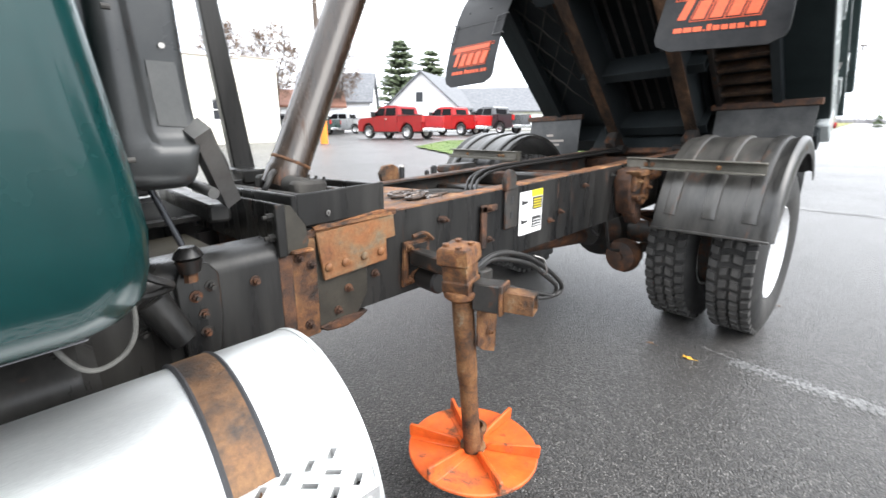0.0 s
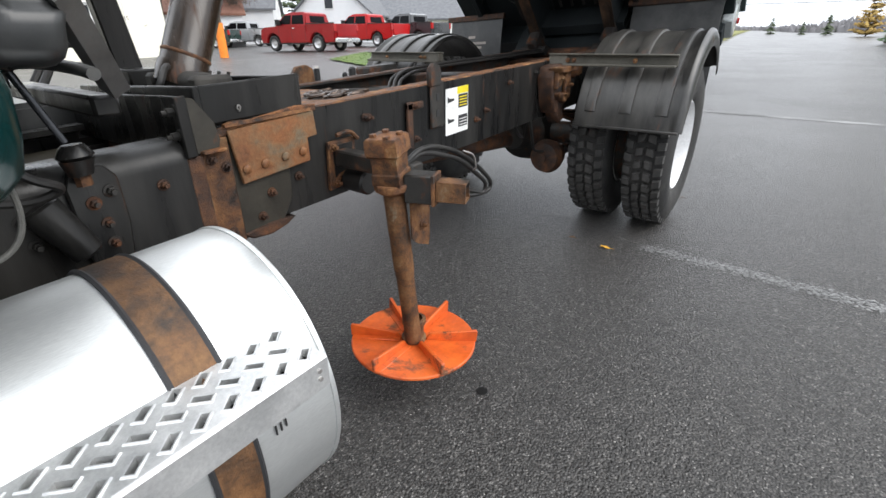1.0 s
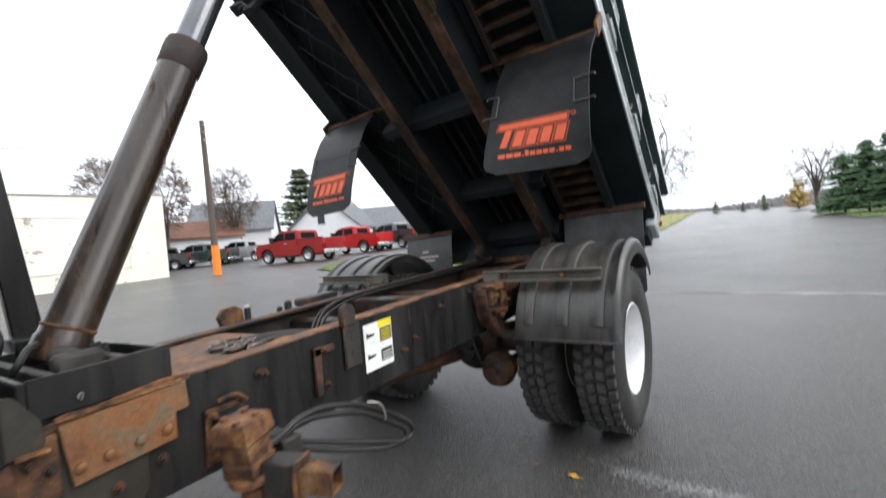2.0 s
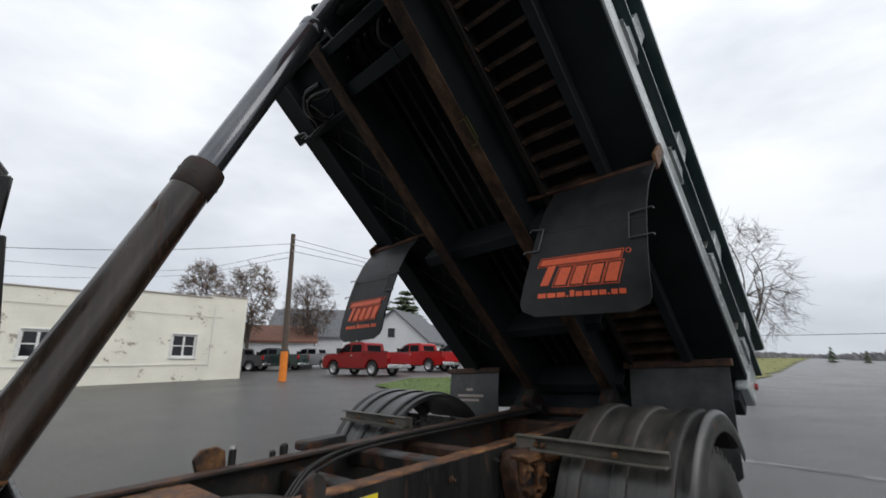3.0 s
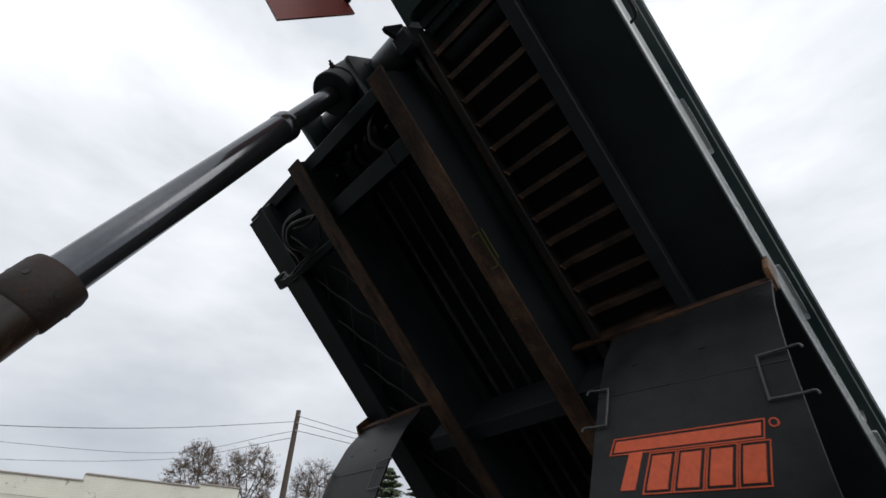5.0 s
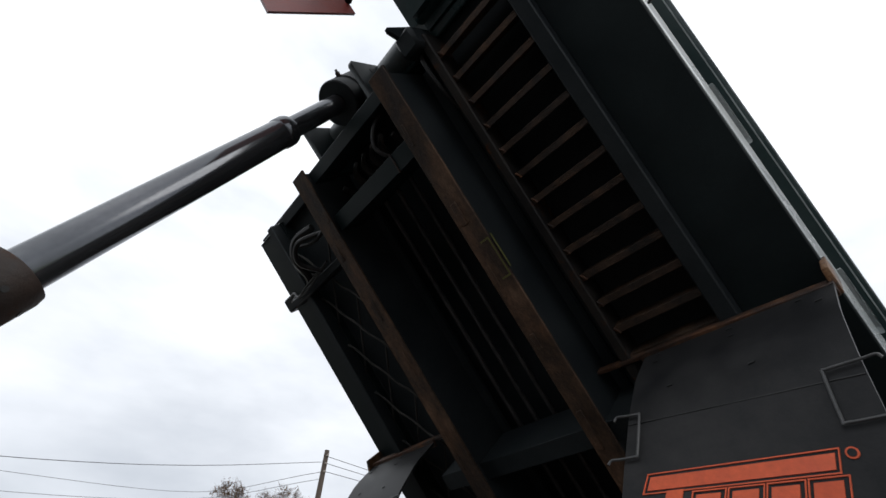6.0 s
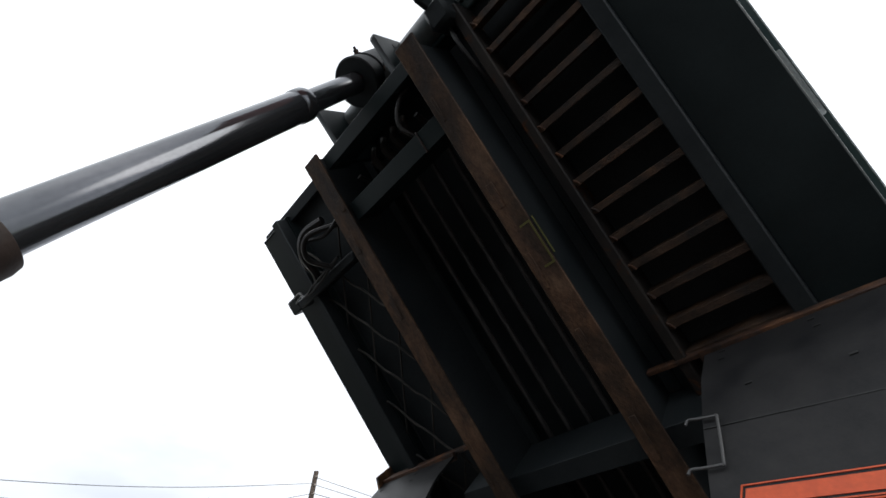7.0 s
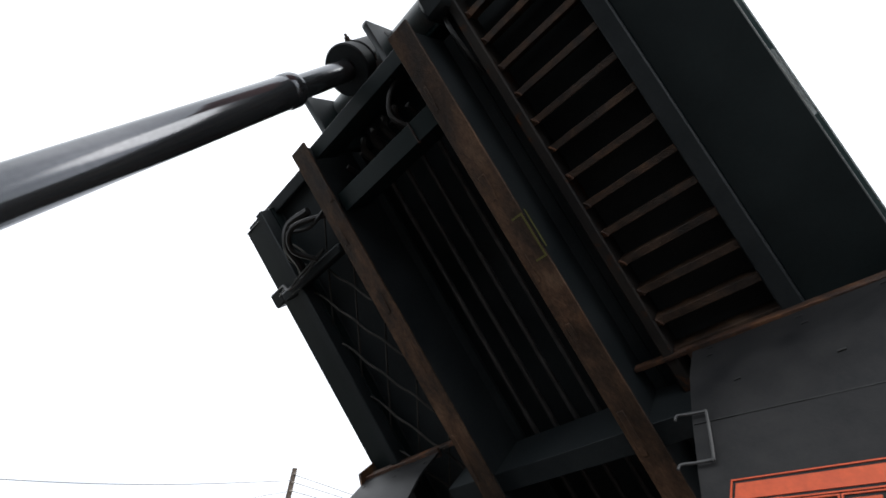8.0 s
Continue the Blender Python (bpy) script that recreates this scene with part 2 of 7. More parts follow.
def asphalt():
    """Damp asphalt: dark stones in dark binder, wet enough to glint."""
    m, nt, bsdf = node_mat("damp_asphalt")
    tc = nt.nodes.new("ShaderNodeTexCoord")
    co = tc.outputs["Object"]
    stone = tex(nt, "ShaderNodeTexVoronoi", co, Scale=125.0, Randomness=1.0)
    chip = tex(nt, "ShaderNodeTexVoronoi", co, Scale=230.0)
    grain = tex(nt, "ShaderNodeTexNoise", co, Scale=260.0, Detail=3.0)
    wet = tex(nt, "ShaderNodeTexNoise", co, Scale=0.45, Detail=4.0, Roughness=0.5)
    patch = tex(nt, "ShaderNodeTexNoise", co, Scale=0.16, Detail=5.0)
    sep = nt.nodes.new("ShaderNodeSeparateColor")
    nt.links.new(stone.outputs["Color"], sep.inputs[0])
    sep2 = nt.nodes.new("ShaderNodeSeparateColor")
    nt.links.new(chip.outputs["Color"], sep2.inputs[0])
    base = ramp(nt, sep.outputs[0], [(0.0, (0.016, 0.0148, 0.014)), (0.6, (0.041, 0.0385, 0.0362)), (0.93, (0.068, 0.064, 0.060)), (1.0, (0.13, 0.122, 0.114))]).outputs[0]
    col = mixc(nt, ramp(nt, sep2.outputs[1], [(0.965, grey(0.0)), (0.985, grey(1.0))]).outputs[0], base, (0.24, 0.23, 0.215))
    col = mixc(nt, 1.0, col, ramp(nt, patch.outputs[0], [(0.3, grey(0.85)), (0.7, grey(1.2))]).outputs[0], "MULTIPLY")
    nt.links.new(col, bsdf.inputs["Base Color"])
    r = nt.nodes.new("ShaderNodeMapRange")
    r.inputs[1].default_value, r.inputs[2].default_value, r.inputs[3].default_value, r.inputs[4].default_value = 0.36, 0.66, 0.30, 0.36
    nt.links.new(wet.outputs[0], r.inputs[0])
    nt.links.new(r.outputs[0], bsdf.inputs["Roughness"])
    bsdf.inputs["Specular IOR Level"].default_value = 0.4
    mul = nt.nodes.new("ShaderNodeMath")
    mul.operation = "MULTIPLY"
    mul.inputs[1].default_value = 0.35
    nt.links.new(grain.outputs[0], mul.inputs[0])
    add = nt.nodes.new("ShaderNodeMath")
    add.operation = "SUBTRACT"
    nt.links.new(mul.outputs[0], add.inputs[0])
    nt.links.new(stone.outputs["Distance"], add.inputs[1])
    bp = nt.nodes.new("ShaderNodeBump")
    bp.inputs["Strength"].default_value = 1.0
    bp.inputs["Distance"].default_value = 0.0062
    nt.links.new(add.outputs[0], bp.inputs["Height"])
    nt.links.new(bp.outputs[0], bsdf.inputs["Normal"])
    return m


def worn_line():
    """Worn white road paint: the asphalt shows through."""
    m, nt, bsdf = node_mat("worn_road_paint")
    tc = nt.nodes.new("ShaderNodeTexCoord")
    n = tex(nt, "ShaderNodeTexNoise", tc.outputs["Object"], Scale=80.0, Detail=8.0, Roughness=0.8)
    n2 = tex(nt, "ShaderNodeTexNoise", tc.outputs["Object"], Scale=1.2, Detail=6.0)
    add = nt.nodes.new("ShaderNodeMath")
    add.operation = "MULTIPLY"
    nt.links.new(n.outputs[0], add.inputs[0])
    nt.links.new(n2.outputs[0], add.inputs[1])
    col = ramp(nt, add.outputs[0], [(0.16, (0.06, 0.06, 0.059)), (0.25, (0.14, 0.14, 0.138)), (0.36, (0.33, 0.33, 0.325))]).outputs[0]
    nt.links.new(col, bsdf.inputs["Base Color"])
    bsdf.inputs["Roughness"].default_value = 0.6
    return m


def glass_mat(name, tint):
    m, nt, bsdf = node_mat(name)
    bsdf.inputs["Base Color"].default_value = (*tint, 1)
    bsdf.inputs["Roughness"].default_value = 0.05
    bsdf.inputs["Specular IOR Level"].default_value = 0.4
    return m


def plain(name, col, rough=0.5, metal=0.0, coat=0.0):
    return surf(name, tuple(0.88 * c for c in col), tuple(min(1, 1.1 * c) for c in col), rough=(rough - 0.06, rough + 0.06), metal=metal, bump=0.04, coat=coat)


def rusty(name, tones, scale=14.0, rough=(0.42, 0.85), bump=0.8, spec=0.45, gain=1.0, stretch=(1, 1, 1)):
    """Rust in many tones: broad stains, crusts and pits, scaling flakes."""
    m, nt, bsdf = node_mat(name)
    tc = nt.nodes.new("ShaderNodeTexCoord")
    mp = nt.nodes.new("ShaderNodeMapping")
    mp.inputs["Scale"].default_value = stretch
    nt.links.new(tc.outputs["Object"], mp.inputs[0])
    co = mp.outputs[0]
    crust = tex(nt, "ShaderNodeTexNoise", co, Scale=scale, Detail=10.0, Roughness=0.68, Distortion=0.15)
    stain = tex(nt, "ShaderNodeTexNoise", co, Scale=scale * 0.28, Detail=6.0, Roughness=0.6)
    grit = tex(nt, "ShaderNodeTexNoise", co, Scale=scale * 14, Detail=4.0, Roughness=0.7)
    pit = tex(nt, "ShaderNodeTexVoronoi", co, Scale=scale * 6)
    n = len(tones)
    col = ramp(nt, crust.outputs[0], [(0.36 + 0.30 * i / (n - 1), tuple(gain * c for c in t)) for i, t in enumerate(tones)]).outputs[0]
    col = mixc(nt, 1.0, col, ramp(nt, stain.outputs[0], [(0.34, (0.60, 0.57, 0.55)), (0.50, grey(1.0)), (0.64, (1.25, 1.12, 1.0))]).outputs[0], "MULTIPLY")
    col = mixc(nt, 0.45, col, ramp(nt, grit.outputs[0], [(0.30, grey(0.45)), (0.5, grey(1.0)), (0.72, grey(1.55))]).outputs[0], "MULTIPLY")
    col = mixc(nt, 0.4, col, ramp(nt, pit.outputs["Distance"], [(0.0, grey(0.45)), (0.22, grey(1.0))]).outputs[0], "MULTIPLY")
    nt.links.new(col, bsdf.inputs["Base Color"])
    rr = nt.nodes.new("ShaderNodeMapRange")
    rr.inputs[1].default_value, rr.inputs[2].default_value = 0.3, 0.7
    rr.inputs[3].default_value, rr.inputs[4].default_value = rough
    nt.links.new(crust.outputs[0], rr.inputs[0])
    nt.links.new(rr.outputs[0], bsdf.inputs["Roughness"])
    bsdf.inputs["Specular IOR Level"].default_value = spec
    add = nt.nodes.new("ShaderNodeMath")
    add.operation = "ADD"
    nt.links.new(crust.outputs[0], add.inputs[0])
    nt.links.new(grit.outputs[0], add.inputs[1])
    bp = nt.nodes.new("ShaderNodeBump")
    bp.inputs["Strength"].default_value = bump
    bp.inputs["Distance"].default_value = 0.006
    nt.links.new(add.outputs[0], bp.inputs["Height"])
    nt.links.new(bp.outputs[0], bsdf.inputs["Normal"])
    return m


CRUST = [(0.020, 0.013, 0.009), (0.060, 0.028, 0.014), (0.115, 0.050, 0.021), (0.170, 0.076, 0.028), (0.215, 0.108, 0.042), (0.26, 0.175, 0.10)]
SCALED = [(0.070, 0.030, 0.015), (0.125, 0.050, 0.020), (0.165, 0.072, 0.027), (0.150, 0.084, 0.040), (0.110, 0.092, 0.062), (0.17, 0.15, 0.105)]
BROWN = [(0.016, 0.010, 0.008), (0.045, 0.022, 0.013), (0.085, 0.038, 0.019), (0.15, 0.068, 0.030)]
WORN = [(0.012, 0.011, 0.010), (0.045, 0.028, 0.017), (0.110, 0.050, 0.021), (0.175, 0.080, 0.029), (0.21, 0.112, 0.050), (0.27, 0.21, 0.14)]
SILL_TONES = [(0.020, 0.015, 0.012), (0.046, 0.030, 0.021), (0.080, 0.048, 0.031), (0.125, 0.080, 0.052)]
ASPHALT = asphalt()
LINE = worn_line()
RUST = rusty("rusted_steel", CRUST, 16)
RUST_ORANGE = rusty("orange_rust_flakes", CRUST, 11, gain=1.25)
UPRIGHT_RUST = rusty("orange_brown_upright_rust", CRUST, 9, gain=0.75)
PLATE_RUST = rusty("red_brown_scaling_plate", SCALED, 5, bump=0.5)
RUST_BROWN = rusty("brown_rusted_steel", BROWN, 13)
BLACK = surf("black_chassis_paint", (0.0045, 0.0045, 0.005), (0.017, 0.0168, 0.016), 9, (0.16, 0.48), bump=0.14, bscale=60, rust=0.22, rscale=8, dust=0.07, stretch=(1.2, 1.2, 0.16), rdim=0.6, spec=0.26)
BLACK_RUSTY = surf("rust_streaked_black_paint", (0.010, 0.0095, 0.009), (0.030, 0.028, 0.025), 5, (0.4, 0.65), bump=0.25, bscale=80, rust=0.40, rscale=6, dust=0.08, rdim=0.6, spec=0.35)
DOUBLER = surf("grime_browned_black_paint", (0.022, 0.020, 0.016), (0.046, 0.041, 0.031), 7, (0.35, 0.6), bump=0.2, bscale=80, rust=0.24, rscale=9, rdim=0.7, spec=0.4)
SUMP = surf("dusty_olive_casting", (0.030, 0.028, 0.022), (0.062, 0.056, 0.044), 5, (0.75, 0.9), bump=0.1, spec=0.15)
STAY_GREY = surf("dusty_grey_stay_paint", (0.045, 0.046, 0.046), (0.085, 0.085, 0.083), 9, (0.4, 0.6), bump=0.1, dust=0.2)
RUST_PAINT = rusty("rust_through_worn_paint", WORN, 9)
SILVER = surf("brushed_aluminium", (0.64, 0.655, 0.65), (0.75, 0.76, 0.75), 3, (0.32, 0.46), metal=0.75, bump=0.02, bscale=200, stretch=(4, 0.3, 4))
STEP_METAL = surf("galvanised_tread_plate", (0.62, 0.63, 0.63), (0.82, 0.82, 0.81), 14, (0.32, 0.5), metal=0.8, bump=0.06, bscale=140)
STRAP_RUBBER = plain("black_strap_rubber", (0.03, 0.03, 0.032), 0.6)
GREEN = surf("green_truck_paint", (0.001, 0.024, 0.0235), (0.002, 0.034, 0.033), 1.5, (0.22, 0.40), bump=0.02, bscale=9, coat=0.35, spec=0.25)
BODY_GREEN = surf("dark_green_box_paint", (0.006, 0.026, 0.027), (0.014, 0.042, 0.043), 3, (0.24, 0.42), bump=0.06, rust=0.05, rscale=9, dust=0.12)
UNDER = surf("grimy_black_green_underside", (0.013, 0.017, 0.019), (0.031, 0.036, 0.038), 3, (0.45, 0.68), bump=0.12, spec=0.2)
UNDER_RUST = surf("rust_stained_underside", (0.017, 0.016, 0.016), (0.037, 0.031, 0.026), 5, (0.55, 0.8), bump=0.25, rust=0.32, rscale=8, rdim=0.7, spec=0.2)
MEMBER = rusty("rust_brown_box_sill", SILL_TONES, 8, gain=1.15, spec=0.2, stretch=(1, 0.5, 0.5))
DARK_GREEN = surf("dark_green_beam_paint", (0.006, 0.013, 0.014), (0.014, 0.024, 0.025), 4, (0.35, 0.5), bump=0.08, spec=0.4)
SLAT_RUST = rusty("rusty_slat_steel", SILL_TONES, 10, gain=0.75, spec=0.25)
RAIL_PALE = surf("pale_grey_rail_paint", (0.42, 0.455, 0.455), (0.54, 0.57, 0.565), 3, (0.20, 0.32), bump=0.02, rust=0.05, rscale=9, coat=0.5, dust=0.1)
RUBBER = surf("tyre_rubber", (0.010, 0.010, 0.010), (0.024, 0.023, 0.022), 9, (0.6, 0.85), bump=0.2, bscale=120, dust=0.15)
LUG = surf("worn_dusty_tread_rubber", (0.026, 0.026, 0.025), (0.048, 0.046, 0.044), 9, (0.6, 0.85), bump=0.2, bscale=120, dust=0.2)
FENDER = surf("scuffed_black_plastic", (0.010, 0.010, 0.010), (0.026, 0.025, 0.023), 4, (0.28, 0.46), bump=0.08, rust=0.20, rscale=2.6, dust=0.26, rdim=0.7, stretch=(1.6, 0.5, 0.5))
FLAP = surf("black_flap_rubber", (0.008, 0.0085, 0.0095), (0.016, 0.0165, 0.018), 3, (0.45, 0.62), bump=0.12, bscale=130, dust=0.07, spec=0.25)
REAR_FLAP = surf("scuffed_grey_flap_rubber", (0.022, 0.023, 0.024), (0.050, 0.051, 0.051), 6, (0.35, 0.55), bump=0.12, bscale=90, rust=0.14, rscale=7, dust=0.15, rdim=0.6)
PRINT = surf("orange_flap_print", (0.62, 0.085, 0.025), (0.78, 0.12, 0.035), 10, (0.5, 0.6), bump=0.03)
ORANGE = surf("chipped_orange_paint", (0.50, 0.070, 0.008), (0.74, 0.135, 0.014), 9, (0.42, 0.6), bump=0.2, rust=0.33, rscale=7, dust=0.12)
WHITE_RIM = plain("white_wheel_paint", (0.78, 0.78, 0.78), 0.4)
PLASTIC = surf("dark_grey_moulded_plastic", (0.015, 0.0165, 0.017), (0.030, 0.032, 0.033), 3, (0.24, 0.40), bump=0.04, bscale=220, dust=0.06)
GRIMY = surf("grimy_cast_metal", (0.020, 0.019, 0.018), (0.045, 0.042, 0.038), 6, (0.6, 0.8), bump=0.2, dust=0.2, spec=0.3)
STRAP_RUST = rusty("brown_orange_strap_rust", [(0.018, 0.016, 0.014), (0.065, 0.036, 0.019), (0.125, 0.064, 0.028), (0.165, 0.088, 0.038), (0.20, 0.125, 0.062)], 6, bump=0.5)
PIPE = surf("dusty_steel_pipe", (0.032, 0.032, 0.033), (0.085, 0.080, 0.076), 14, (0.4, 0.6), bump=0.1, spec=0.4)
PANEL = surf("dark_teal_panel_paint", (0.007, 0.012, 0.013), (0.016, 0.024, 0.025), 3, (0.40, 0.6), bump=0.08, spec=0.25)
HOSE = surf("black_hose_rubber", (0.010, 0.010, 0.010), (0.028, 0.026, 0.024), 12, (0.4, 0.6), bump=0.06, spec=0.4)
CYLINDER = surf("oily_black_steel_tube", (0.10, 0.105, 0.114), (0.17, 0.175, 0.185), 1.5, (0.12, 0.19), metal=0.75, bump=0.01, spec=0.6)
CYLINDER_RUSTY = surf("rust_browned_steel_tube", (0.016, 0.011, 0.008), (0.044, 0.029, 0.020), 5, (0.17, 0.30), bump=0.05, rust=0.32, rscale=4, stretch=(3.5, 3.5, 0.2), rdim=0.45, spec=0.5)
CHROME_BLACK = surf("dark_polished_steel", (0.035, 0.037, 0.042), (0.06, 0.062, 0.068), 2, (0.14, 0.24), metal=0.5, bump=0.02)
STEEL = surf("dull_zinc_steel", (0.28, 0.27, 0.26), (0.42, 0.40, 0.38), 12, (0.35, 0.55), metal=0.7, bump=0.1)
WHITE_STICKER = plain("white_sticker", (0.80, 0.80, 0.78), 0.45)
YELLOW = plain("yellow_sticker", (0.75, 0.62, 0.02), 0.45)
DULL_YELLOW = plain("grimy_yellow_sticker", (0.10, 0.095, 0.018), 0.6)
INK = plain("black_ink", (0.02, 0.02, 0.02), 0.5)
RED_PANEL = surf("dull_red_panel", (0.17, 0.022, 0.016), (0.24, 0.035, 0.024), 4, (0.4, 0.55), bump=0.05)

# ---- ground ----
def rise(x, y):
    """The lot climbs gently beyond the far side of the truck."""
    t = min(1.0, max(0.0, (-x - 1.6) / 15.0))
    t = t * t * (3 - 2 * t)
    near = 0.22 + 0.0277 * min(max(y, -8.0), 28.0) + 0.016 * min(max(y - 28.0, 0.0), 132.0)
    return t * near + (1 - t) * 0.016 * min(max(y - 12.0, 0.0), 148.0)


def steps(a, b, n):
    return [a + (b - a) * i / n for i in range(n + 1)]


def sheet(xs, ys, lift=0.0):
    bm = bmesh.new()
    grid = [[bm.verts.new((x, y, rise(x, y) + lift)) for y in ys] for x in xs]
    for i in range(len(xs) - 1):
        for j in range(len(ys) - 1):
            bm.faces.new((grid[i][j], grid[i + 1][j], grid[i + 1][j + 1], grid[i][j + 1]))
    return bm


setting("ground", sheet([-1500, -300, -80, -40] + steps(-30, 6, 36) + [10, 20, 60, 300, 1500], [-1500, -300, -60] + steps(-20, 32, 26) + [40, 50, 90, 160, 300, 500, 1500]), ASPHALT,
        "damp dark grey asphalt parking lot with fine stones", "asphalt", sharp=0)


def worn_paint(p, q, width, n, seed, size=0.009):
    """What traffic has left of a painted line: flakes, thick in the middle and thin at the edges."""
    rng = random.Random(seed)
    bm = bmesh.new()
    p, q = Vector(p), Vector(q)
    d = (q - p).normalized()
    s = Vector((-d.y, d.x))
    for k in range(n):
        c = p + (q - p) * rng.random() ** 0.9 + s * rng.gauss(0, width * 0.27)
        r = size * rng.uniform(0.4, 1.4)
        m = rng.choice((4, 5, 6))
        z = 0.0015 + 0.0000006 * k
        bm.faces.new([bm.verts.new((c.x + 1.6 * r * rng.uniform(0.5, 1.1) * math.cos(math.tau * i / m), c.y + r * rng.uniform(0.5, 1.1) * math.sin(math.tau * i / m), z)) for i in range(m)])
    return bm


setting("road_marking", worn_paint((1.15, 3.73), (4.8, 3.58), 0.13, 4600, 4, 0.006), LINE, "worn white parking line painted on asphalt", "road marking", sharp=0)
setting("road_marking", worn_paint((-0.4, 10.45), (9.0, 9.9), 0.20, 5600, 5, 0.024), LINE, "faded white parking line painted on asphalt", "road marking", sharp=0)


def crack(points, width, z=0.003):
    bm = bmesh.new()
    path = smooth_path([(x, y, z) for x, y in points], 14)
    last = None
    for i, p in enumerate(path):
        d = (path[min(i + 1, len(path) - 1)] - path[max(i - 1, 0)]).normalized()
        s = Vector((-d.y, d.x, 0)) * width * random.uniform(0.3, 1.0)
        j = Vector((random.uniform(-1, 1), random.uniform(-1, 1), 0)) * 0.012
        pair = (bm.verts.new(p + s + j), bm.verts.new(p - s + j))
        if last:
            bm.faces.new((last[0], last[1], pair[1], pair[0]))
        last = pair
    return bm


OIL = plain("dark_oil", (0.012, 0.012, 0.012), 0.3)
CRACK = plain("dark_crack_fill", (0.015, 0.015, 0.015), 0.8)
GRIT = plain("pale_crack_grit", (0.16, 0.155, 0.15), 0.8)
setting("asphalt_crack", crack([(-0.30, 3.84), (0.087, 3.90), (0.30, 3.88), (0.546, 3.92), (0.83, 3.83), (1.15, 3.76)], 0.005), GRIT, "pale gritty crack across the asphalt", "crack", sharp=0)
setting("asphalt_crack", crack([(2.2, 14), (2.6, 17), (2.3, 21), (3.4, 27)], 0.03), CRACK, "long dark sealed crack in the asphalt", "crack", sharp=0)

LEAF = surf("yellow_fallen_leaf", (0.55, 0.28, 0.03), (0.72, 0.42, 0.05), 40, (0.6, 0.7), bump=0.1)
GREY_LEAF = plain("brown_fallen_leaf", (0.16, 0.10, 0.06), 0.7)


def fallen_leaf(at, size, mat, label):
    ob = thing("fallen_leaf", at, label, "leaf", "leaves on the asphalt")
    bm = bmesh.new()
    c = bm.verts.new((0, 0, 0.012 * size / 0.05))
    ring = []
    for k in range(10):
        r = size * (1.0 if k % 2 == 0 else 0.62) * random.uniform(0.85, 1.1)
        a = math.tau * k / 10
        ring.append(bm.verts.new((r * math.cos(a), 0.7 * r * math.sin(a), 0.004 + 0.012 * random.random())))
    for k in range(10):
        bm.faces.new((c, ring[k], ring[(k + 1) % 10]))
    me = finish(bm, mat, None, Vector((0, 0, 0)))
    blade = new("blade", me)
    blade.parent = ob
    stem = new("stem", finish(hose([(0, 0, 0.008), (size * 0.8, 0.1 * size, 0.006), (size * 1.7, 0.3 * size, 0.004)], 0.0012, 5, n=3), mat, None, Vector((0, 0, 0))))
    stem.parent = ob


fallen_leaf((0.982, 3.575, 0.0), 0.034, LEAF, "yellow fallen leaf lying on damp asphalt")
fallen_leaf((1.13, 4.91, 0.0), 0.022, GREY_LEAF, "small pale brown leaf on asphalt")
fallen_leaf((0.76, 3.60, 0.0), 0.026, GREY_LEAF, "curled brown leaf on damp asphalt")
setting("oil_spot", revolve([(0, 0), (0.018, 0), (0.022, -0.001)], (1.08, 2.05, 0.004), (0, 0, 1), 14), OIL, "small dark oil spot on asphalt", "stain", sharp=0)

GRASS = surf("autumn_grass", (0.050, 0.095, 0.012), (0.105, 0.150, 0.028), 1.2, (0.8, 0.95), bump=0.6, bscale=30)
GRASS_DRY = surf("dry_field_grass", (0.12, 0.14, 0.03), (0.24, 0.22, 0.06), 0.6, (0.8, 0.95), bump=0.6, bscale=20)


def lawn(name, outline, mat, label, blades, h, dx, dy):
    """Grass that follows the ground, with tufts standing in it."""
    bm = bmesh.new()

    def inside(x, y):
        odd = False
        for (x1, y1), (x2, y2) in zip(outline, outline[1:] + outline[:1]):
            if (y1 > y) != (y2 > y) and x < (x2 - x1) * (y - y1) / (y2 - y1) + x1:
                odd = not odd
        return odd
    xs, ys = [p[0] for p in outline], [p[1] for p in outline]
    verts = {}

    def vert(i, j):
        if (i, j) not in verts:
            x, y = min(xs) + i * dx, min(ys) + j * dy
            verts[i, j] = bm.verts.new((x, y, rise(x, y) + 0.05))
        return verts[i, j]
    for i in range(int((max(xs) - min(xs)) / dx) + 1):
        for j in range(int((max(ys) - min(ys)) / dy) + 1):
            if inside(min(xs) + (i + 0.5) * dx, min(ys) + (j + 0.5) * dy):
                bm.faces.new((vert(i, j), vert(i + 1, j), vert(i + 1, j + 1), vert(i, j + 1)))
    for _ in range(blades):
        x, y = random.uniform(min(xs), max(xs)), random.uniform(min(ys), max(ys))
        if inside(x, y):
            z = rise(x, y) + 0.03
            a = random.uniform(0, math.tau)
            w = h * 0.5
            bm.faces.new([bm.verts.new(q) for q in ((x - w * math.cos(a), y - w * math.sin(a), z), (x + w * math.cos(a), y + w * math.sin(a), z), (x + random.uniform(-w, w), y + random.uniform(-w, w), z + h * random.uniform(0.5, 1.2)))])
    return setting(name, bm, mat, label, "grass", sharp=0, kind="stuff")


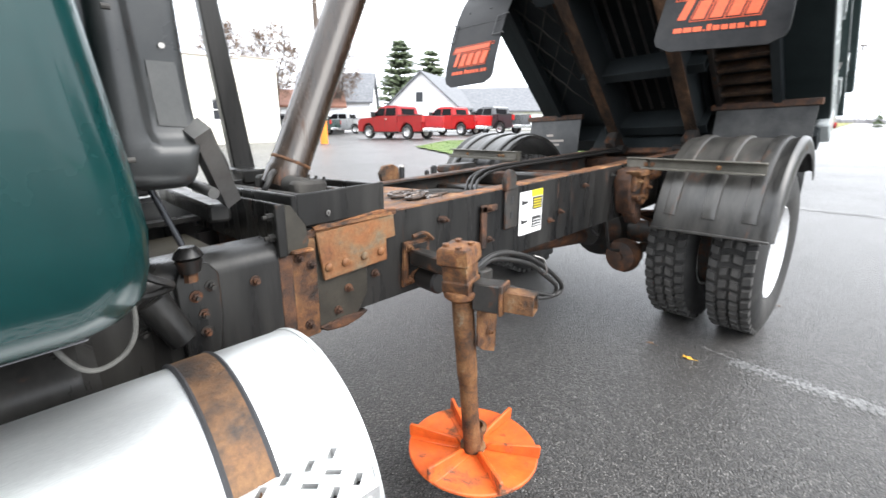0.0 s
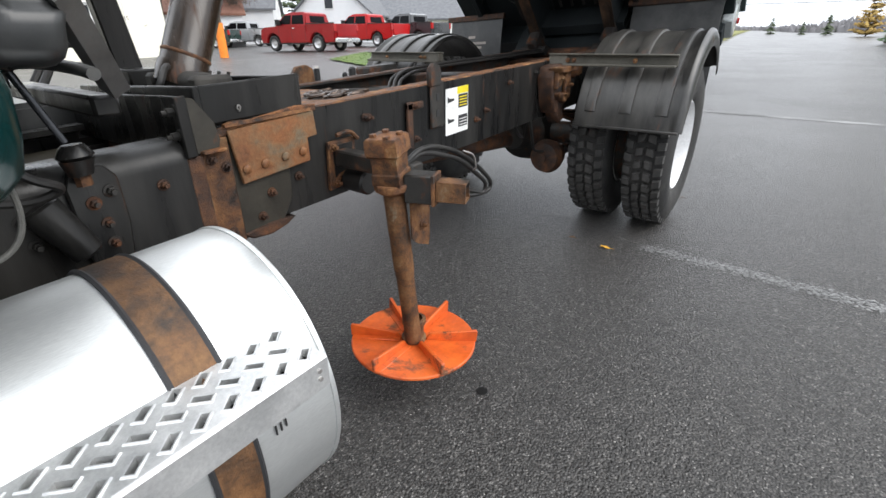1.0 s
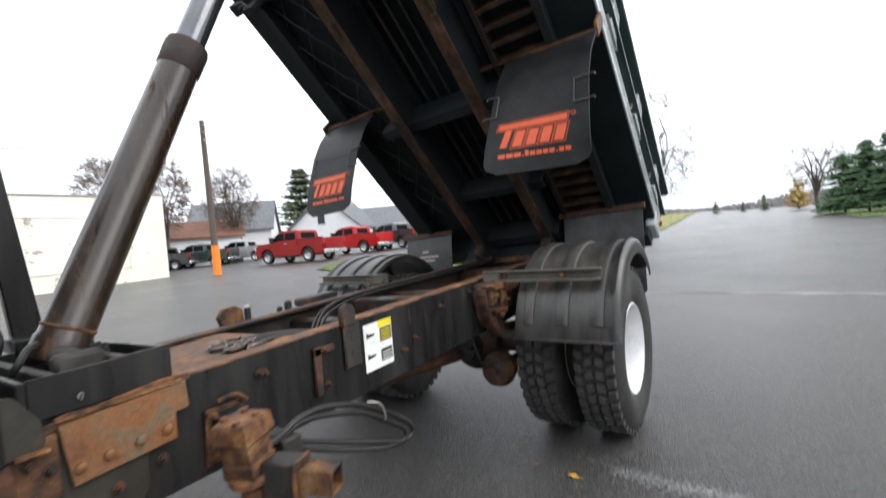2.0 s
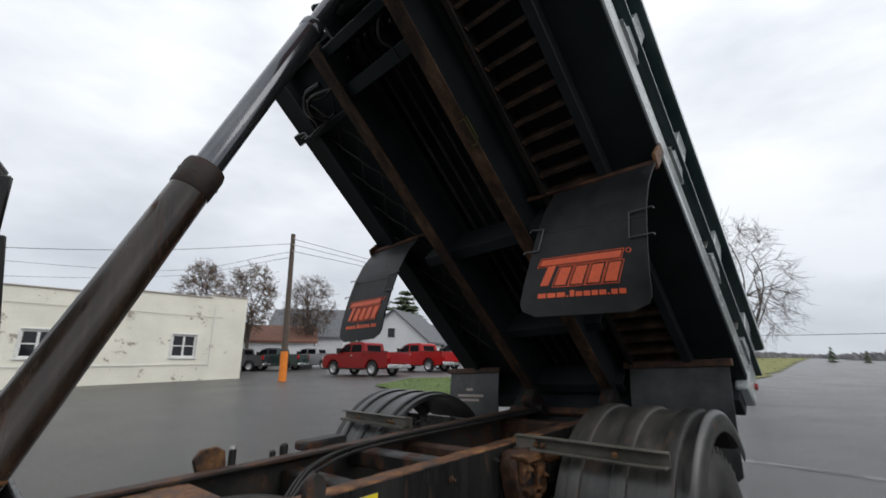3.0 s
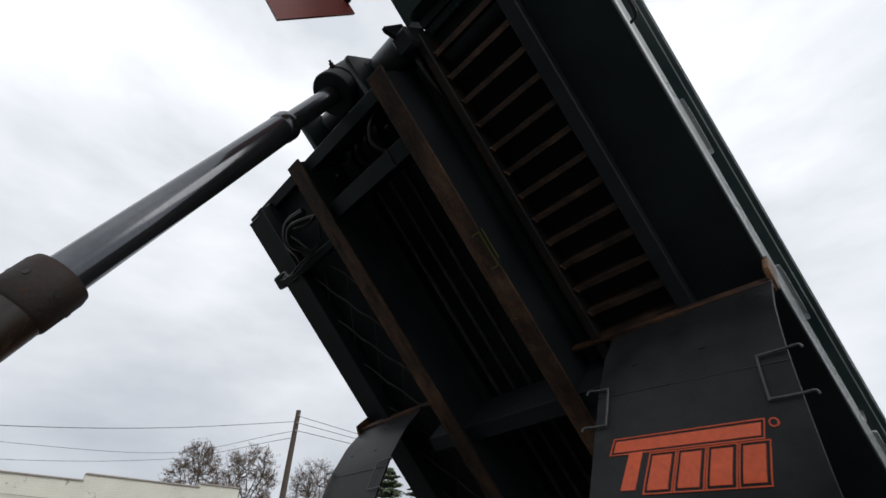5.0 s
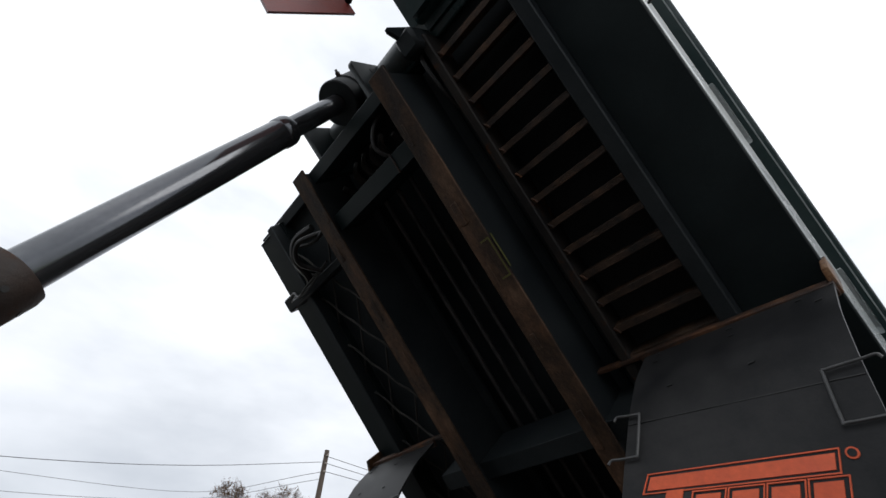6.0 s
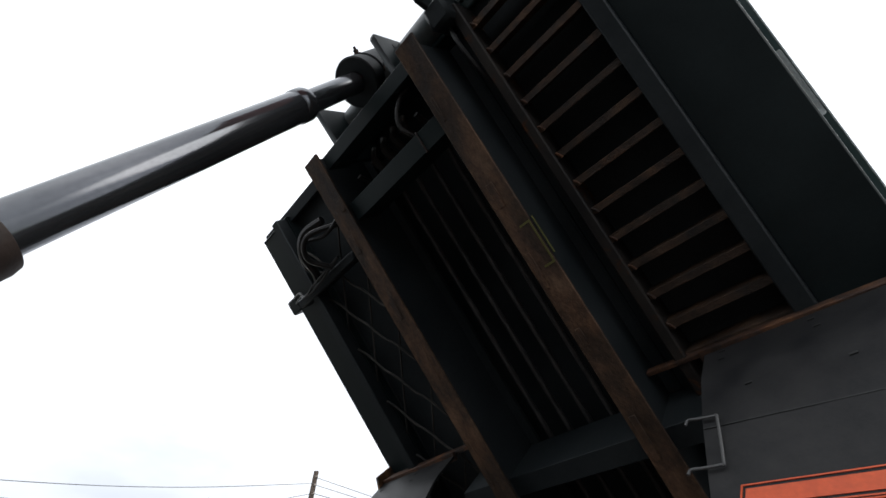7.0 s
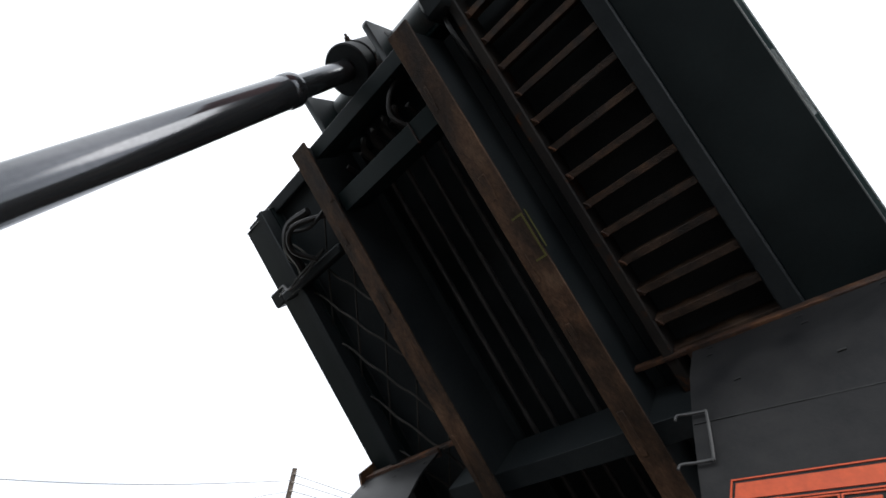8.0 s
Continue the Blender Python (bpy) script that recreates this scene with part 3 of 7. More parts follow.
lawn("grass", [(-15.6, 17.2), (-13.6, 13.4), (-9.6, 12.4), (-7.0, 15.0), (-8.0, 22.0), (-13.0, 22.0)], GRASS, "short green lawn strip beside the parking lot", 9000, 0.05, 0.2, 0.2)
lawn("grass", [(-80, 50), (-30, 42), (-5.0, 34), (-5.2, 38), (-6.2, 52), (-10.5, 96), (-16, 160), (-110, 170)], GRASS_DRY, "yellow-green field behind the lot", 9000, 0.12, 0.8, 2.0)
lawn("grass", [(7.2, 36), (6.4, 44), (5.6, 56), (8.5, 108), (60, 108), (60, 20), (20, 22)], GRASS, "green verge under the evergreen hedge", 3000, 0.15, 0.8, 1.0)

# ---- white brick building ----
BRICK_WALL, nt_w, bs_w = node_mat("white_painted_brick")
tcw = nt_w.nodes.new("ShaderNodeTexCoord")
sw = nt_w.nodes.new("ShaderNodeSeparateXYZ")
nt_w.links.new(tcw.outputs["Object"], sw.inputs[0])
cw = nt_w.nodes.new("ShaderNodeCombineXYZ")
nt_w.links.new(sw.outputs[1], cw.inputs[0])
nt_w.links.new(sw.outputs[2], cw.inputs[1])
bw = nt_w.nodes.new("ShaderNodeTexBrick")
bw.inputs["Scale"].default_value = 1.0
bw.inputs["Brick Width"].default_value = 0.40
bw.inputs["Row Height"].default_value = 0.10
bw.inputs["Mortar Size"].default_value = 0.006
bw.inputs["Color1"].default_value = (0.89, 0.86, 0.73, 1)
bw.inputs["Color2"].default_value = (0.91, 0.885, 0.76, 1)
bw.inputs["Mortar"].default_value = (0.80, 0.78, 0.68, 1)
nt_w.links.new(cw.outputs[0], bw.inputs["Vector"])
fl = tex(nt_w, "ShaderNodeTexNoise", tcw.outputs["Object"], Scale=1.1, Detail=9.0, Roughness=0.74)
flm = ramp(nt_w, fl.outputs[0], [(0.60, grey(0.0)), (0.635, grey(0.85))]).outputs[0]
st_n = tex(nt_w, "ShaderNodeTexNoise", tcw.outputs["Object"], Scale=0.5, Detail=6.0)
stc = ramp(nt_w, st_n.outputs[0], [(0.3, grey(0.86)), (0.7, grey(1.04))]).outputs[0]
wc = mixc(nt_w, 1.0, mixc(nt_w, flm, bw.outputs[0], (0.30, 0.24, 0.19)), stc, "MULTIPLY")
nt_w.links.new(wc, bs_w.inputs["Base Color"])
bs_w.inputs["Roughness"].default_value = 0.75
bpw = nt_w.nodes.new("ShaderNodeBump")
bpw.inputs["Strength"].default_value = 0.5
bpw.inputs["Distance"].default_value = 0.02
bpw.invert = True
nt_w.links.new(bw.outputs["Fac"], bpw.inputs["Height"])
nt_w.links.new(bpw.outputs[0], bs_w.inputs["Normal"])
COPING = plain("grey_brown_coping", (0.40, 0.35, 0.31), 0.8)
SHADOW_LINE = plain("faint_shadow_line_grey", (0.25, 0.24, 0.22), 0.6)
WINDOW_WHITE = plain("white_window_paint", (0.78, 0.78, 0.76), 0.5)
DARK_GLASS = glass_mat("dark_window_glass", (0.012, 0.014, 0.018))

WALL_X = -25.2
hall = thing("brick_building", (WALL_X - 6, 2, 0.0), "low white-painted brick building with stepped parapet", "building")
# (from, to, top) of the stepped front, with the window openings
STEPS = [(-26.0, -10.0, 4.30), (-10.0, 0.0, 4.45), (0.0, 5.78, 4.68), (5.78, 10.6, 4.95), (10.6, 12.6, 5.10)]
WINDOWS = [(8.90, 10.08, 1.70, 2.88), (2.98, 4.22, 1.60, 2.84), (-3.6, -2.5, 1.5, 2.7), (-9.6, -8.5, 1.4, 2.6)]


def wall_with_holes(bm, x0, x1, y0, y1, z0, z1, holes):
    ys = sorted({y0, y1, *[v for h in holes for v in h[:2] if y0 < v < y1]})
    for a, b in zip(ys, ys[1:]):
        cuts = [(h[2], h[3]) for h in holes if h[0] <= a and b <= h[1]]
        z = z0
        for lo, hi in sorted(cuts):
            box(x0, x1, a, b, z, lo, 0, bm)
            z = hi
        box(x0, x1, a, b, z, z1, 0, bm)


bm = bmesh.new()
for a, b, top in STEPS:
    wall_with_holes(bm, WALL_X - 0.3, WALL_X, a, b, -0.6, top, [w for w in WINDOWS if a <= w[0] and w[1] <= b] + [w for w in WINDOWS if not (a <= w[0] and w[1] <= b) and w[0] < b and w[1] > a])
box(WALL_X - 12, WALL_X - 0.3, 12.3, 12.6, -0.6, 5.0, 0, bm)
box(WALL_X - 12, WALL_X - 0.3, -26, -25.7, -0.6, 4.2, 0, bm)
box(WALL_X - 12.3, WALL_X - 12, -26, 12.6, -0.6, 4.2, 0, bm)
part("wall", bm, BRICK_WALL, hall, "white-painted brick with flaking patches", sharp=0)
part("roof", box(WALL_X - 12, WALL_X - 0.3, -25.7, 12.3, 4.0, 4.1, 0), COPING, hall)
for a, b, top in STEPS:
    part("coping", box(WALL_X - 0.36, WALL_X + 0.06, a, b + 0.02, top, top + 0.07, 0.01), COPING, hall, "weathered brown parapet coping")
part("chimney", box(WALL_X - 2.3, WALL_X - 1.5, -0.6, 0.25, 4.0, 6.0, 0.02), BRICK_WALL, hall, "white-painted brick chimney")
# A thin grey tube stands in for a faint shadow line on the wall.
bm = hose([(WALL_X + 0.05, -12, 4.0), (WALL_X + 0.05, 0, 3.98), (WALL_X + 0.05, 6, 3.93), (WALL_X + 0.05, 11.3, 3.88)], 0.009, 6)
part("cable", bm, SHADOW_LINE, hall, "thin grey tube drawn as a faint shadow line along the wall")
bm = hose([(WALL_X + 0.06, 10.0, 1.35), (WALL_X + 0.06, 10.75, 1.35), (WALL_X + 0.06, 10.8, 1.5), (WALL_X + 0.06, 10.85, 4.5)], 0.018, 6)
hose([(WALL_X + 0.06, 10.0, 1.35), (WALL_X + 0.06, 5.0, 1.25), (WALL_X + 0.06, -4.0, 1.15)], 0.02, 6, bm)
part("conduit", bm, WINDOW_WHITE, hall, "thin grey conduit running along the wall")
for y0, y1, z0, z1 in WINDOWS:
    c, d = (y0 + y1) / 2, (z0 + z1) / 2
    w = part("window", box(WALL_X - 0.18, WALL_X - 0.14, y0 + 0.01, y1 - 0.01, z0 + 0.01, z1 - 0.01, 0), INK, hall, "white-framed four-pane window")
    for a, b, lo, hi in ((y0, y1, z0, z0 + 0.09), (y0, y1, z1 - 0.09, z1), (y0, y0 + 0.09, z0 + 0.09, z1 - 0.09), (y1 - 0.09, y1, z0 + 0.09, z1 - 0.09), (c - 0.05, c + 0.05, z0 + 0.09, z1 - 0.09)):
        part("window_frame", box(WALL_X - 0.13, WALL_X - 0.06, a, b, lo, hi, 0.01), WINDOW_WHITE, w)
    for a, b in ((y0 + 0.09, c - 0.05), (c + 0.05, y1 - 0.09)):
        part("glazing_bar", box(WALL_X - 0.13, WALL_X - 0.065, a, b, d - 0.03, d + 0.03, 0.01), WINDOW_WHITE, w)
        part("pane", box(WALL_X - 0.138, WALL_X - 0.128, a, b, z0 + 0.09, d - 0.03, 0), DARK_GLASS, w)
        part("pane", box(WALL_X - 0.138, WALL_X - 0.128, a, b, d + 0.03, z1 - 0.09, 0), DARK_GLASS, w)
    for a, b, lo, hi in ((y0 - 0.07, y0, z0, z1 + 0.07), (y1, y1 + 0.07, z0, z1 + 0.07), (y0, y1, z1, z1 + 0.07)):
        part("window_trim", box(WALL_X - 0.02, WALL_X + 0.03, a, b, lo, hi, 0.01), WINDOW_WHITE, w)
    part("sill", box(WALL_X - 0.12, WALL_X + 0.08, y0 - 0.10, y1 + 0.10, z0 - 0.08, z0 - 0.002, 0.01), WINDOW_WHITE, w)

# ---- utility pole ----
POLE_WOOD = surf("weathered_pole_wood", (0.075, 0.055, 0.042), (0.13, 0.10, 0.08), 5, (0.8, 0.9), bump=0.4, bscale=40, stretch=(6, 6, 0.4))
POLE_ORANGE = plain("orange_pole_sleeve", (0.85, 0.24, 0.02), 0.55)
pz = rise(-19.8, 12.5)
pole = thing("utility_pole", (-19.8, 12.5, pz), "weathered wooden utility pole with orange sleeve", "utility pole")
part("shaft", rod((-19.8, 12.5, pz - 0.3), (-19.85, 12.45, 8.0), 0.16, 0.11, 14), POLE_WOOD, pole)
part("sleeve", revolve([(0.165, 0), (0.185, 0.0), (0.18, 1.42), (0.16, 1.42)], (-19.8, 12.5, pz), (0, 0, 1), 14), POLE_ORANGE, pole, "bright orange plastic sleeve")
for z in (7.75, 7.4, 7.05):
    part("insulator", rod((-19.75, 12.45, z), (-19.62, 12.45, z), 0.05, 0.035, 8), COPING, pole)
WIRE = plain("weathered_grey_wire", (0.09, 0.09, 0.092), 0.6)
CABLES = [([(-19.7, 12.4, 7.45), (-19.7, 7.0, 6.17), (-19.7, 2.2, 5.36), (-21.0, -4.0, 4.9), (-25.0, -12.0, 4.5)], 0.012),
          ([(-19.9, 12.4, 7.05), (-32.0, 10.0, 7.40), (-32.0, 0.0, 6.70), (-32.0, -20.0, 6.1)], 0.012),
          ([(-19.9, 12.4, 6.75), (-32.0, 10.1, 7.05), (-32.0, 0.0, 5.80), (-32.0, -20.0, 5.0)], 0.012),
          ([(-19.7, 12.45, 7.7), (-21.5, 28, 7.4), (-24, 44, 7.9), (-26, 60, 9.5)], 0.014),
          ([(-19.7, 12.45, 7.4), (-20.5, 28, 7.0), (-21.3, 44, 7.5), (-22, 60, 9.0)], 0.014),
          ([(-19.7, 12.45, 7.05), (-19.3, 28, 6.6), (-18.6, 44, 7.0), (-18, 60, 8.4)], 0.014)]
for points, r in CABLES:
    ob = new("power_line", finish(hose(points, r, 5), WIRE, None, Vector((0, 0, 0))))
    tagged(ob, "grey overhead cable hanging from the utility pole", "cable", "overhead cables")
a, b = Vector((-60, 70, 6.5)), Vector((60, 84, 6.0))
far_pole = thing("utility_pole", (-60, 70, 0), "distant wooden utility pole", "utility pole")
part("shaft", rod((-60, 70, -0.3), (-60, 70, 7.2), 0.16, 0.11, 10), POLE_WOOD, far_pole)
ob = new("power_line", finish(hose([a, (a + b) / 2 - Vector((0, 0, 1.2)), b], 0.035, 5), WIRE, None, Vector((0, 0, 0))))
tagged(ob, "grey overhead cable crossing behind the lot", "cable", "overhead cables")

# ---- houses ----
SIDING = surf("white_clapboard", (0.74, 0.75, 0.76), (0.82, 0.82, 0.82), 1, (0.6, 0.7), bump=0.1)
ROOF_GREY = surf("grey_roof_shingles", (0.10, 0.105, 0.115), (0.17, 0.175, 0.185), 3, (0.8, 0.9), bump=0.3, bscale=12)
ROOF_BROWN = surf("brown_roof_shingles", (0.13, 0.055, 0.035), (0.20, 0.095, 0.065), 3, (0.8, 0.9), bump=0.3, bscale=12)


def house(at, turn, wide, deep, eave, ridge, roof, label, windows):
    ob = thing("house", (0, 0, 0), label, "house", "houses behind the lot")
    w, d = wide / 2, deep / 2
    bm = box(-w, w, -d, d, -1.0, eave, 0)
    prism([(-d, eave), (d, eave), (0, ridge)], "x", -w, w, bm)
    part("wall", bm, SIDING, ob, sharp=0)
    o = 0.35
    k = (ridge - eave) / d
    for s in (-1, 1):
        bm = prism([(s * (d + o), eave - k * o), (0, ridge), (0, ridge + 0.18), (s * (d + o), eave - k * o + 0.18)], "x", -w - o, w + o)
        part("roof", bm, roof, ob, sharp=0)
    for x, y, z, ww, hh, face in windows:
        if face == "front":
            win = part("window", box(x - ww / 2 - 0.1, x + ww / 2 + 0.1, -d - 0.06, -d, z - 0.1, z + hh + 0.1, 0.02), WINDOW_WHITE, ob)
            part("pane", box(x - ww / 2, x + ww / 2, -d - 0.08, -d - 0.06, z, z + hh, 0), DARK_GLASS, win)
        else:
            s = 1 if face == "right" else -1
            win = part("window", box(s * w, s * (w + 0.06), y - ww / 2 - 0.1, y + ww / 2 + 0.1, z - 0.1, z + hh + 0.1, 0.02), WINDOW_WHITE, ob)
            part("pane", box(s * (w + 0.06), s * (w + 0.08), y - ww / 2, y + ww / 2, z, z + hh, 0), DARK_GLASS, win)
    ob.matrix_basis = pose(*at, 0, 0, turn)
    return ob


house((-44.4, 21.6, 0.6), 62, 11, 8, 2.8, 4.4, ROOF_BROWN, "long white garage with brown shingle roof", [(-3, 0, 0.2, 2.2, 2.0, "front")])
house((-40.0, 38.0, 0.6), -62, 9, 8, 3.2, 6.6, ROOF_GREY, "white clapboard house with grey gable roof", [(-2, 0, 1.0, 0.9, 1.2, "front"), (1, 0, 1.0, 0.9, 1.2, "front"), (0, -0.2, 3.6, 0.8, 1.0, "right"), (0, -1.6, 1.0, 0.8, 1.2, "right")])
house((-36.0, 48.0, 0.6), 35, 17, 11, 2.8, 5.6, ROOF_GREY, "wide low house with large grey shingle roof", [(-4, 0, 1.0, 1.4, 1.2, "front"), (0, 0, 1.0, 1.4, 1.2, "front"), (4, 0, 1.0, 1.4, 1.2, "front")])
house((-52.0, 32.0, 0.6), 50, 9, 8, 4.0, 7.4, ROOF_GREY, "distant white house with grey gable roof", [(-1.5, 0, 1.2, 0.9, 1.3, "front"), (0, -1, 4.2, 0.8, 1.0, "left")])

# ---- trees ----
BARK = surf("grey_brown_bark", (0.060, 0.048, 0.040), (0.12, 0.098, 0.082), 6, (0.85, 0.95), bump=0.4, bscale=30)
TWIG = surf("fine_brown_twigs", (0.055, 0.042, 0.036), (0.10, 0.078, 0.066), 3, (0.85, 0.95), bump=0.1)
BROWN_LEAF = surf("withered_brown_leaves", (0.10, 0.060, 0.035), (0.20, 0.12, 0.07), 2, (0.8, 0.9), bump=0.1, island=0.3)
NEEDLE = surf("dark_green_needles", (0.050, 0.070, 0.038), (0.098, 0.122, 0.062), 1.2, (0.75, 0.9), bump=0.2, island=0.35)
CEDAR = surf("cedar_green_foliage", (0.032, 0.072, 0.032), (0.075, 0.130, 0.055), 0.9, (0.75, 0.9), bump=0.2, island=0.35)


def bare_tree(at, height, seed, label, width=6.0, r=0.2, fork=0.28, tips=420, leafy=0, droop=0.0):
    """A leafless tree: trunk, limbs, boughs and a rounded crown of fine twigs."""
    rng = random.Random(seed)
    ob = thing("bare_tree", at, label, "tree", "bare trees")
    bm, twigs, leaves = bmesh.new(), bmesh.new(), bmesh.new()
    p = Vector(at)
    top = p + Vector((rng.uniform(-0.2, 0.2), rng.uniform(-0.2, 0.2), height * fork))
    mid = p + Vector((0, 0, height * (fork + 1.0) / 2 + 0.02 * height))
    semi = height * (1 - fork) / 2

    def spot(lo, hi):
        while True:
            v = Vector((rng.uniform(-1, 1), rng.uniform(-1, 1), rng.uniform(-1, 1)))
            if lo < v.length < hi:
                q = mid + Vector((v.x * width / 2, v.y * width / 2, v.z * semi))
                e = math.hypot(q.x - p.x, q.y - p.y)
                q.z -= droop * e * e
                return q

    def bend(a, b, k):
        return (a + b) / 2 + Vector((rng.uniform(-1, 1), rng.uniform(-1, 1), rng.uniform(-0.6, 1.2))) * (b - a).length * k
    hose([p - Vector((0, 0, 0.3)), (p + top) / 2, top], r, 8, bm, n=3, taper=0.7)
    limbs = [spot(0.25, 0.55) for _ in range(13)]
    boughs = [spot(0.45, 0.8) for _ in range(75)]
    for q in limbs:
        start = top - Vector((0, 0, rng.uniform(0, 0.25) * height * fork))
        hose([start, bend(start, q, 0.14), q], r * 0.42, 5, bm, n=3, taper=0.45)
    for q in boughs:
        k = min(limbs, key=lambda v: (v - q).length + 0.3 * max(0.0, v.z - q.z))
        hose([k, bend(k, q, 0.15), q], r * 0.17, 4, bm, n=3, taper=0.5)
    for _ in range(tips):
        q = spot(0.55, 1.0)
        k = min(boughs, key=lambda v: (v - q).length)
        hose([k, bend(k, q, 0.14), q], max(0.010, r * 0.06), 3, twigs, n=2, taper=0.5)
        for _ in range(4):
            a = k + (q - k) * rng.uniform(0.3, 1.0)
            e = a + ((q - k).normalized() + Vector((rng.uniform(-1, 1), rng.uniform(-1, 1), rng.uniform(-0.8 - 4 * droop, 0.9)))).normalized() * height * rng.uniform(0.03, 0.075)
            hose([a, e], 0.008, 3, twigs, n=1, taper=0.5)
            for _ in range(leafy):
                c = a + (e - a) * rng.random() + Vector((rng.uniform(-1, 1), rng.uniform(-1, 1), rng.uniform(-1, 1))) * 0.1
                z = rng.uniform(0.04, 0.085)
                leaves.faces.new([leaves.verts.new(c + Vector((rng.uniform(-z, z), rng.uniform(-z, z), rng.uniform(-z, z)))) for _ in range(3)])
    part("trunk", bm, BARK, ob)
    part("crown", twigs, TWIG, ob, sharp=0)
    if leafy:
        part("leaves", leaves, BROWN_LEAF, ob, "withered brown leaves", sharp=0)
    else:
        leaves.free()


gz = rise(-40, 14)
bare_tree((-40.0, 14.6, gz), 9.4, 3, "bare tree with a few brown leaves behind the building", 4.4, tips=460, leafy=6)
bare_tree((-40.0, 18.8, gz), 9.9, 5, "bare tree keeping withered brown leaves", 5.0, tips=500, leafy=6)
bare_tree((-40.0, 24.9, gz), 9.5, 8, "bare spreading tree behind the garage", 5.6, tips=500, leafy=3)
bare_tree((-47.0, 28.0, gz), 10.0, 11, "slender bare tree behind the houses", 4.6, tips=260)
bare_tree((-3.7, 29.2, rise(-3.7, 29.2)), 9.0, 21, "bare spreading tree beside the road", 6.0, 0.13, 0.2, 420, 0, 0.14)
bare_tree((5.6, 58.0, rise(5.6, 58)), 7.2, 31, "bare tree at the end of the hedge", 6.5, tips=300)
bare_tree((13.0, 50.0, rise(13, 50)), 11.0, 37, "tall bare tree behind the evergreen hedge", 7.0, tips=420)
bare_tree((17.5, 46.0, rise(17.5, 46)), 12.5, 39, "tall bare tree rising over the hedge", 8.0, tips=420)


def conifer(at, height, width, seed, label, mat, tiers, clumps, name="evergreen_tree", group="evergreens", droop=0.25, power=1.0, fine=0.11):
    """An evergreen: a trunk and tiers of drooping sprays, with gaps and an uneven edge."""
    rng = random.Random(seed)
    ob = thing(name, at, label, "tree", group)
    p = Vector(at)
    part("trunk", rod(p - Vector((0, 0, 0.2)), p + Vector((0, 0, height * 0.96)), height * 0.018, 0.02, 7), BARK, ob)
    bm = bmesh.new()
    rows = int(0.55 / fine)
    for t in range(tiers):
        f = min(0.985, max(0.0, (t + rng.uniform(-0.9, 0.9)) / tiers))
        z = height * (0.07 + 0.93 * f)
        reach = width / 2 * (1 - f) ** power * rng.uniform(0.55, 1.15) + 0.04 * width
        for k in range(max(4, int(clumps * (1 - 0.7 * f)))):
            a = rng.uniform(0, math.tau)
            r = reach * rng.uniform(0.75, 1.1)
            d = Vector((math.cos(a), math.sin(a), 0))
            s = Vector((-d.y, d.x, 0))
            base = p + Vector((0, 0, z))
            for m_ in range(rows):
                g = (m_ + rng.uniform(0.2, 1.0)) / rows
                q = base + d * r * g + Vector((0, 0, -droop * r * g * g + rng.uniform(-0.06, 0.08) * height / 8))
                w = width * fine * 0.77 * rng.uniform(0.6, 1.3) * (1.15 - 0.5 * g)
                ln = width * fine * rng.uniform(0.7, 1.3)
                tip = q + d * ln + Vector((0, 0, -0.35 * ln * rng.uniform(-0.2, 1.0)))
                v = [bm.verts.new(q + s * w), bm.verts.new(q - s * w), bm.verts.new(tip), bm.verts.new(q + Vector((0, 0, w * 0.9)))]
                bm.faces.new((v[0], v[1], v[2]))
                bm.faces.new((v[0], v[2], v[3]))
                bm.faces.new((v[1], v[3], v[2]))
    part("crown", bm, mat, ob, sharp=0)
    return ob


conifer((-56.0, 45.1, 1.2), 13.0, 9.6, 1, "tall dark spruce behind the houses", NEEDLE, 36, 18, droop=-0.10, power=0.72, fine=0.05)
conifer((-55.6, 50.6, 1.2), 12.0, 10.0, 2, "dark spruce behind the white house", NEEDLE, 34, 18, droop=-0.06, power=0.68, fine=0.048)
for k, (x, y, h, w) in enumerate([(6.9, 52.0, 4.9, 3.6), (8.2, 50.5, 5.6, 4.0), (9.6, 49.0, 6.2, 4.0), (11.2, 47.5, 6.9, 4.4), (12.9, 45.5, 7.6, 4.6), (14.4, 43.0, 8.0, 4.8), (15.8, 40.5, 8.2, 4.9), (17.4, 38.0, 8.4, 5.0), (19.0, 35.0, 8.6, 5.0), (21.0, 32.0, 8.8, 5.2)]):
    conifer((x, y, rise(x, y)), h, w, 40 + k, "dense dark green cedar in a tall hedge", CEDAR, 30, 26, "hedge_cedar", "evergreen hedge", droop=0.05, power=0.62, fine=0.08)
for k, (x, y, h) in enumerate([(-7.5, 112, 2.6), (-3.0, 118, 2.2), (0.8, 110, 3.2)]):
    conifer((x, y, rise(x, y)), h, h * 0.75, 60 + k, "small dark pine at the end of the road", NEEDLE, 14, 12)
AUTUMN = surf("yellow_autumn_leaves", (0.30, 0.19, 0.05), (0.44, 0.30, 0.09), 2, (0.8, 0.9), bump=0.1, island=0.3)
conifer((5.4, 92, rise(5.4, 92)), 4.6, 3.6, 71, "small tree with yellow autumn leaves", AUTUMN, 14, 14, "autumn_tree", "autumn trees", droop=-0.3, power=0.5)

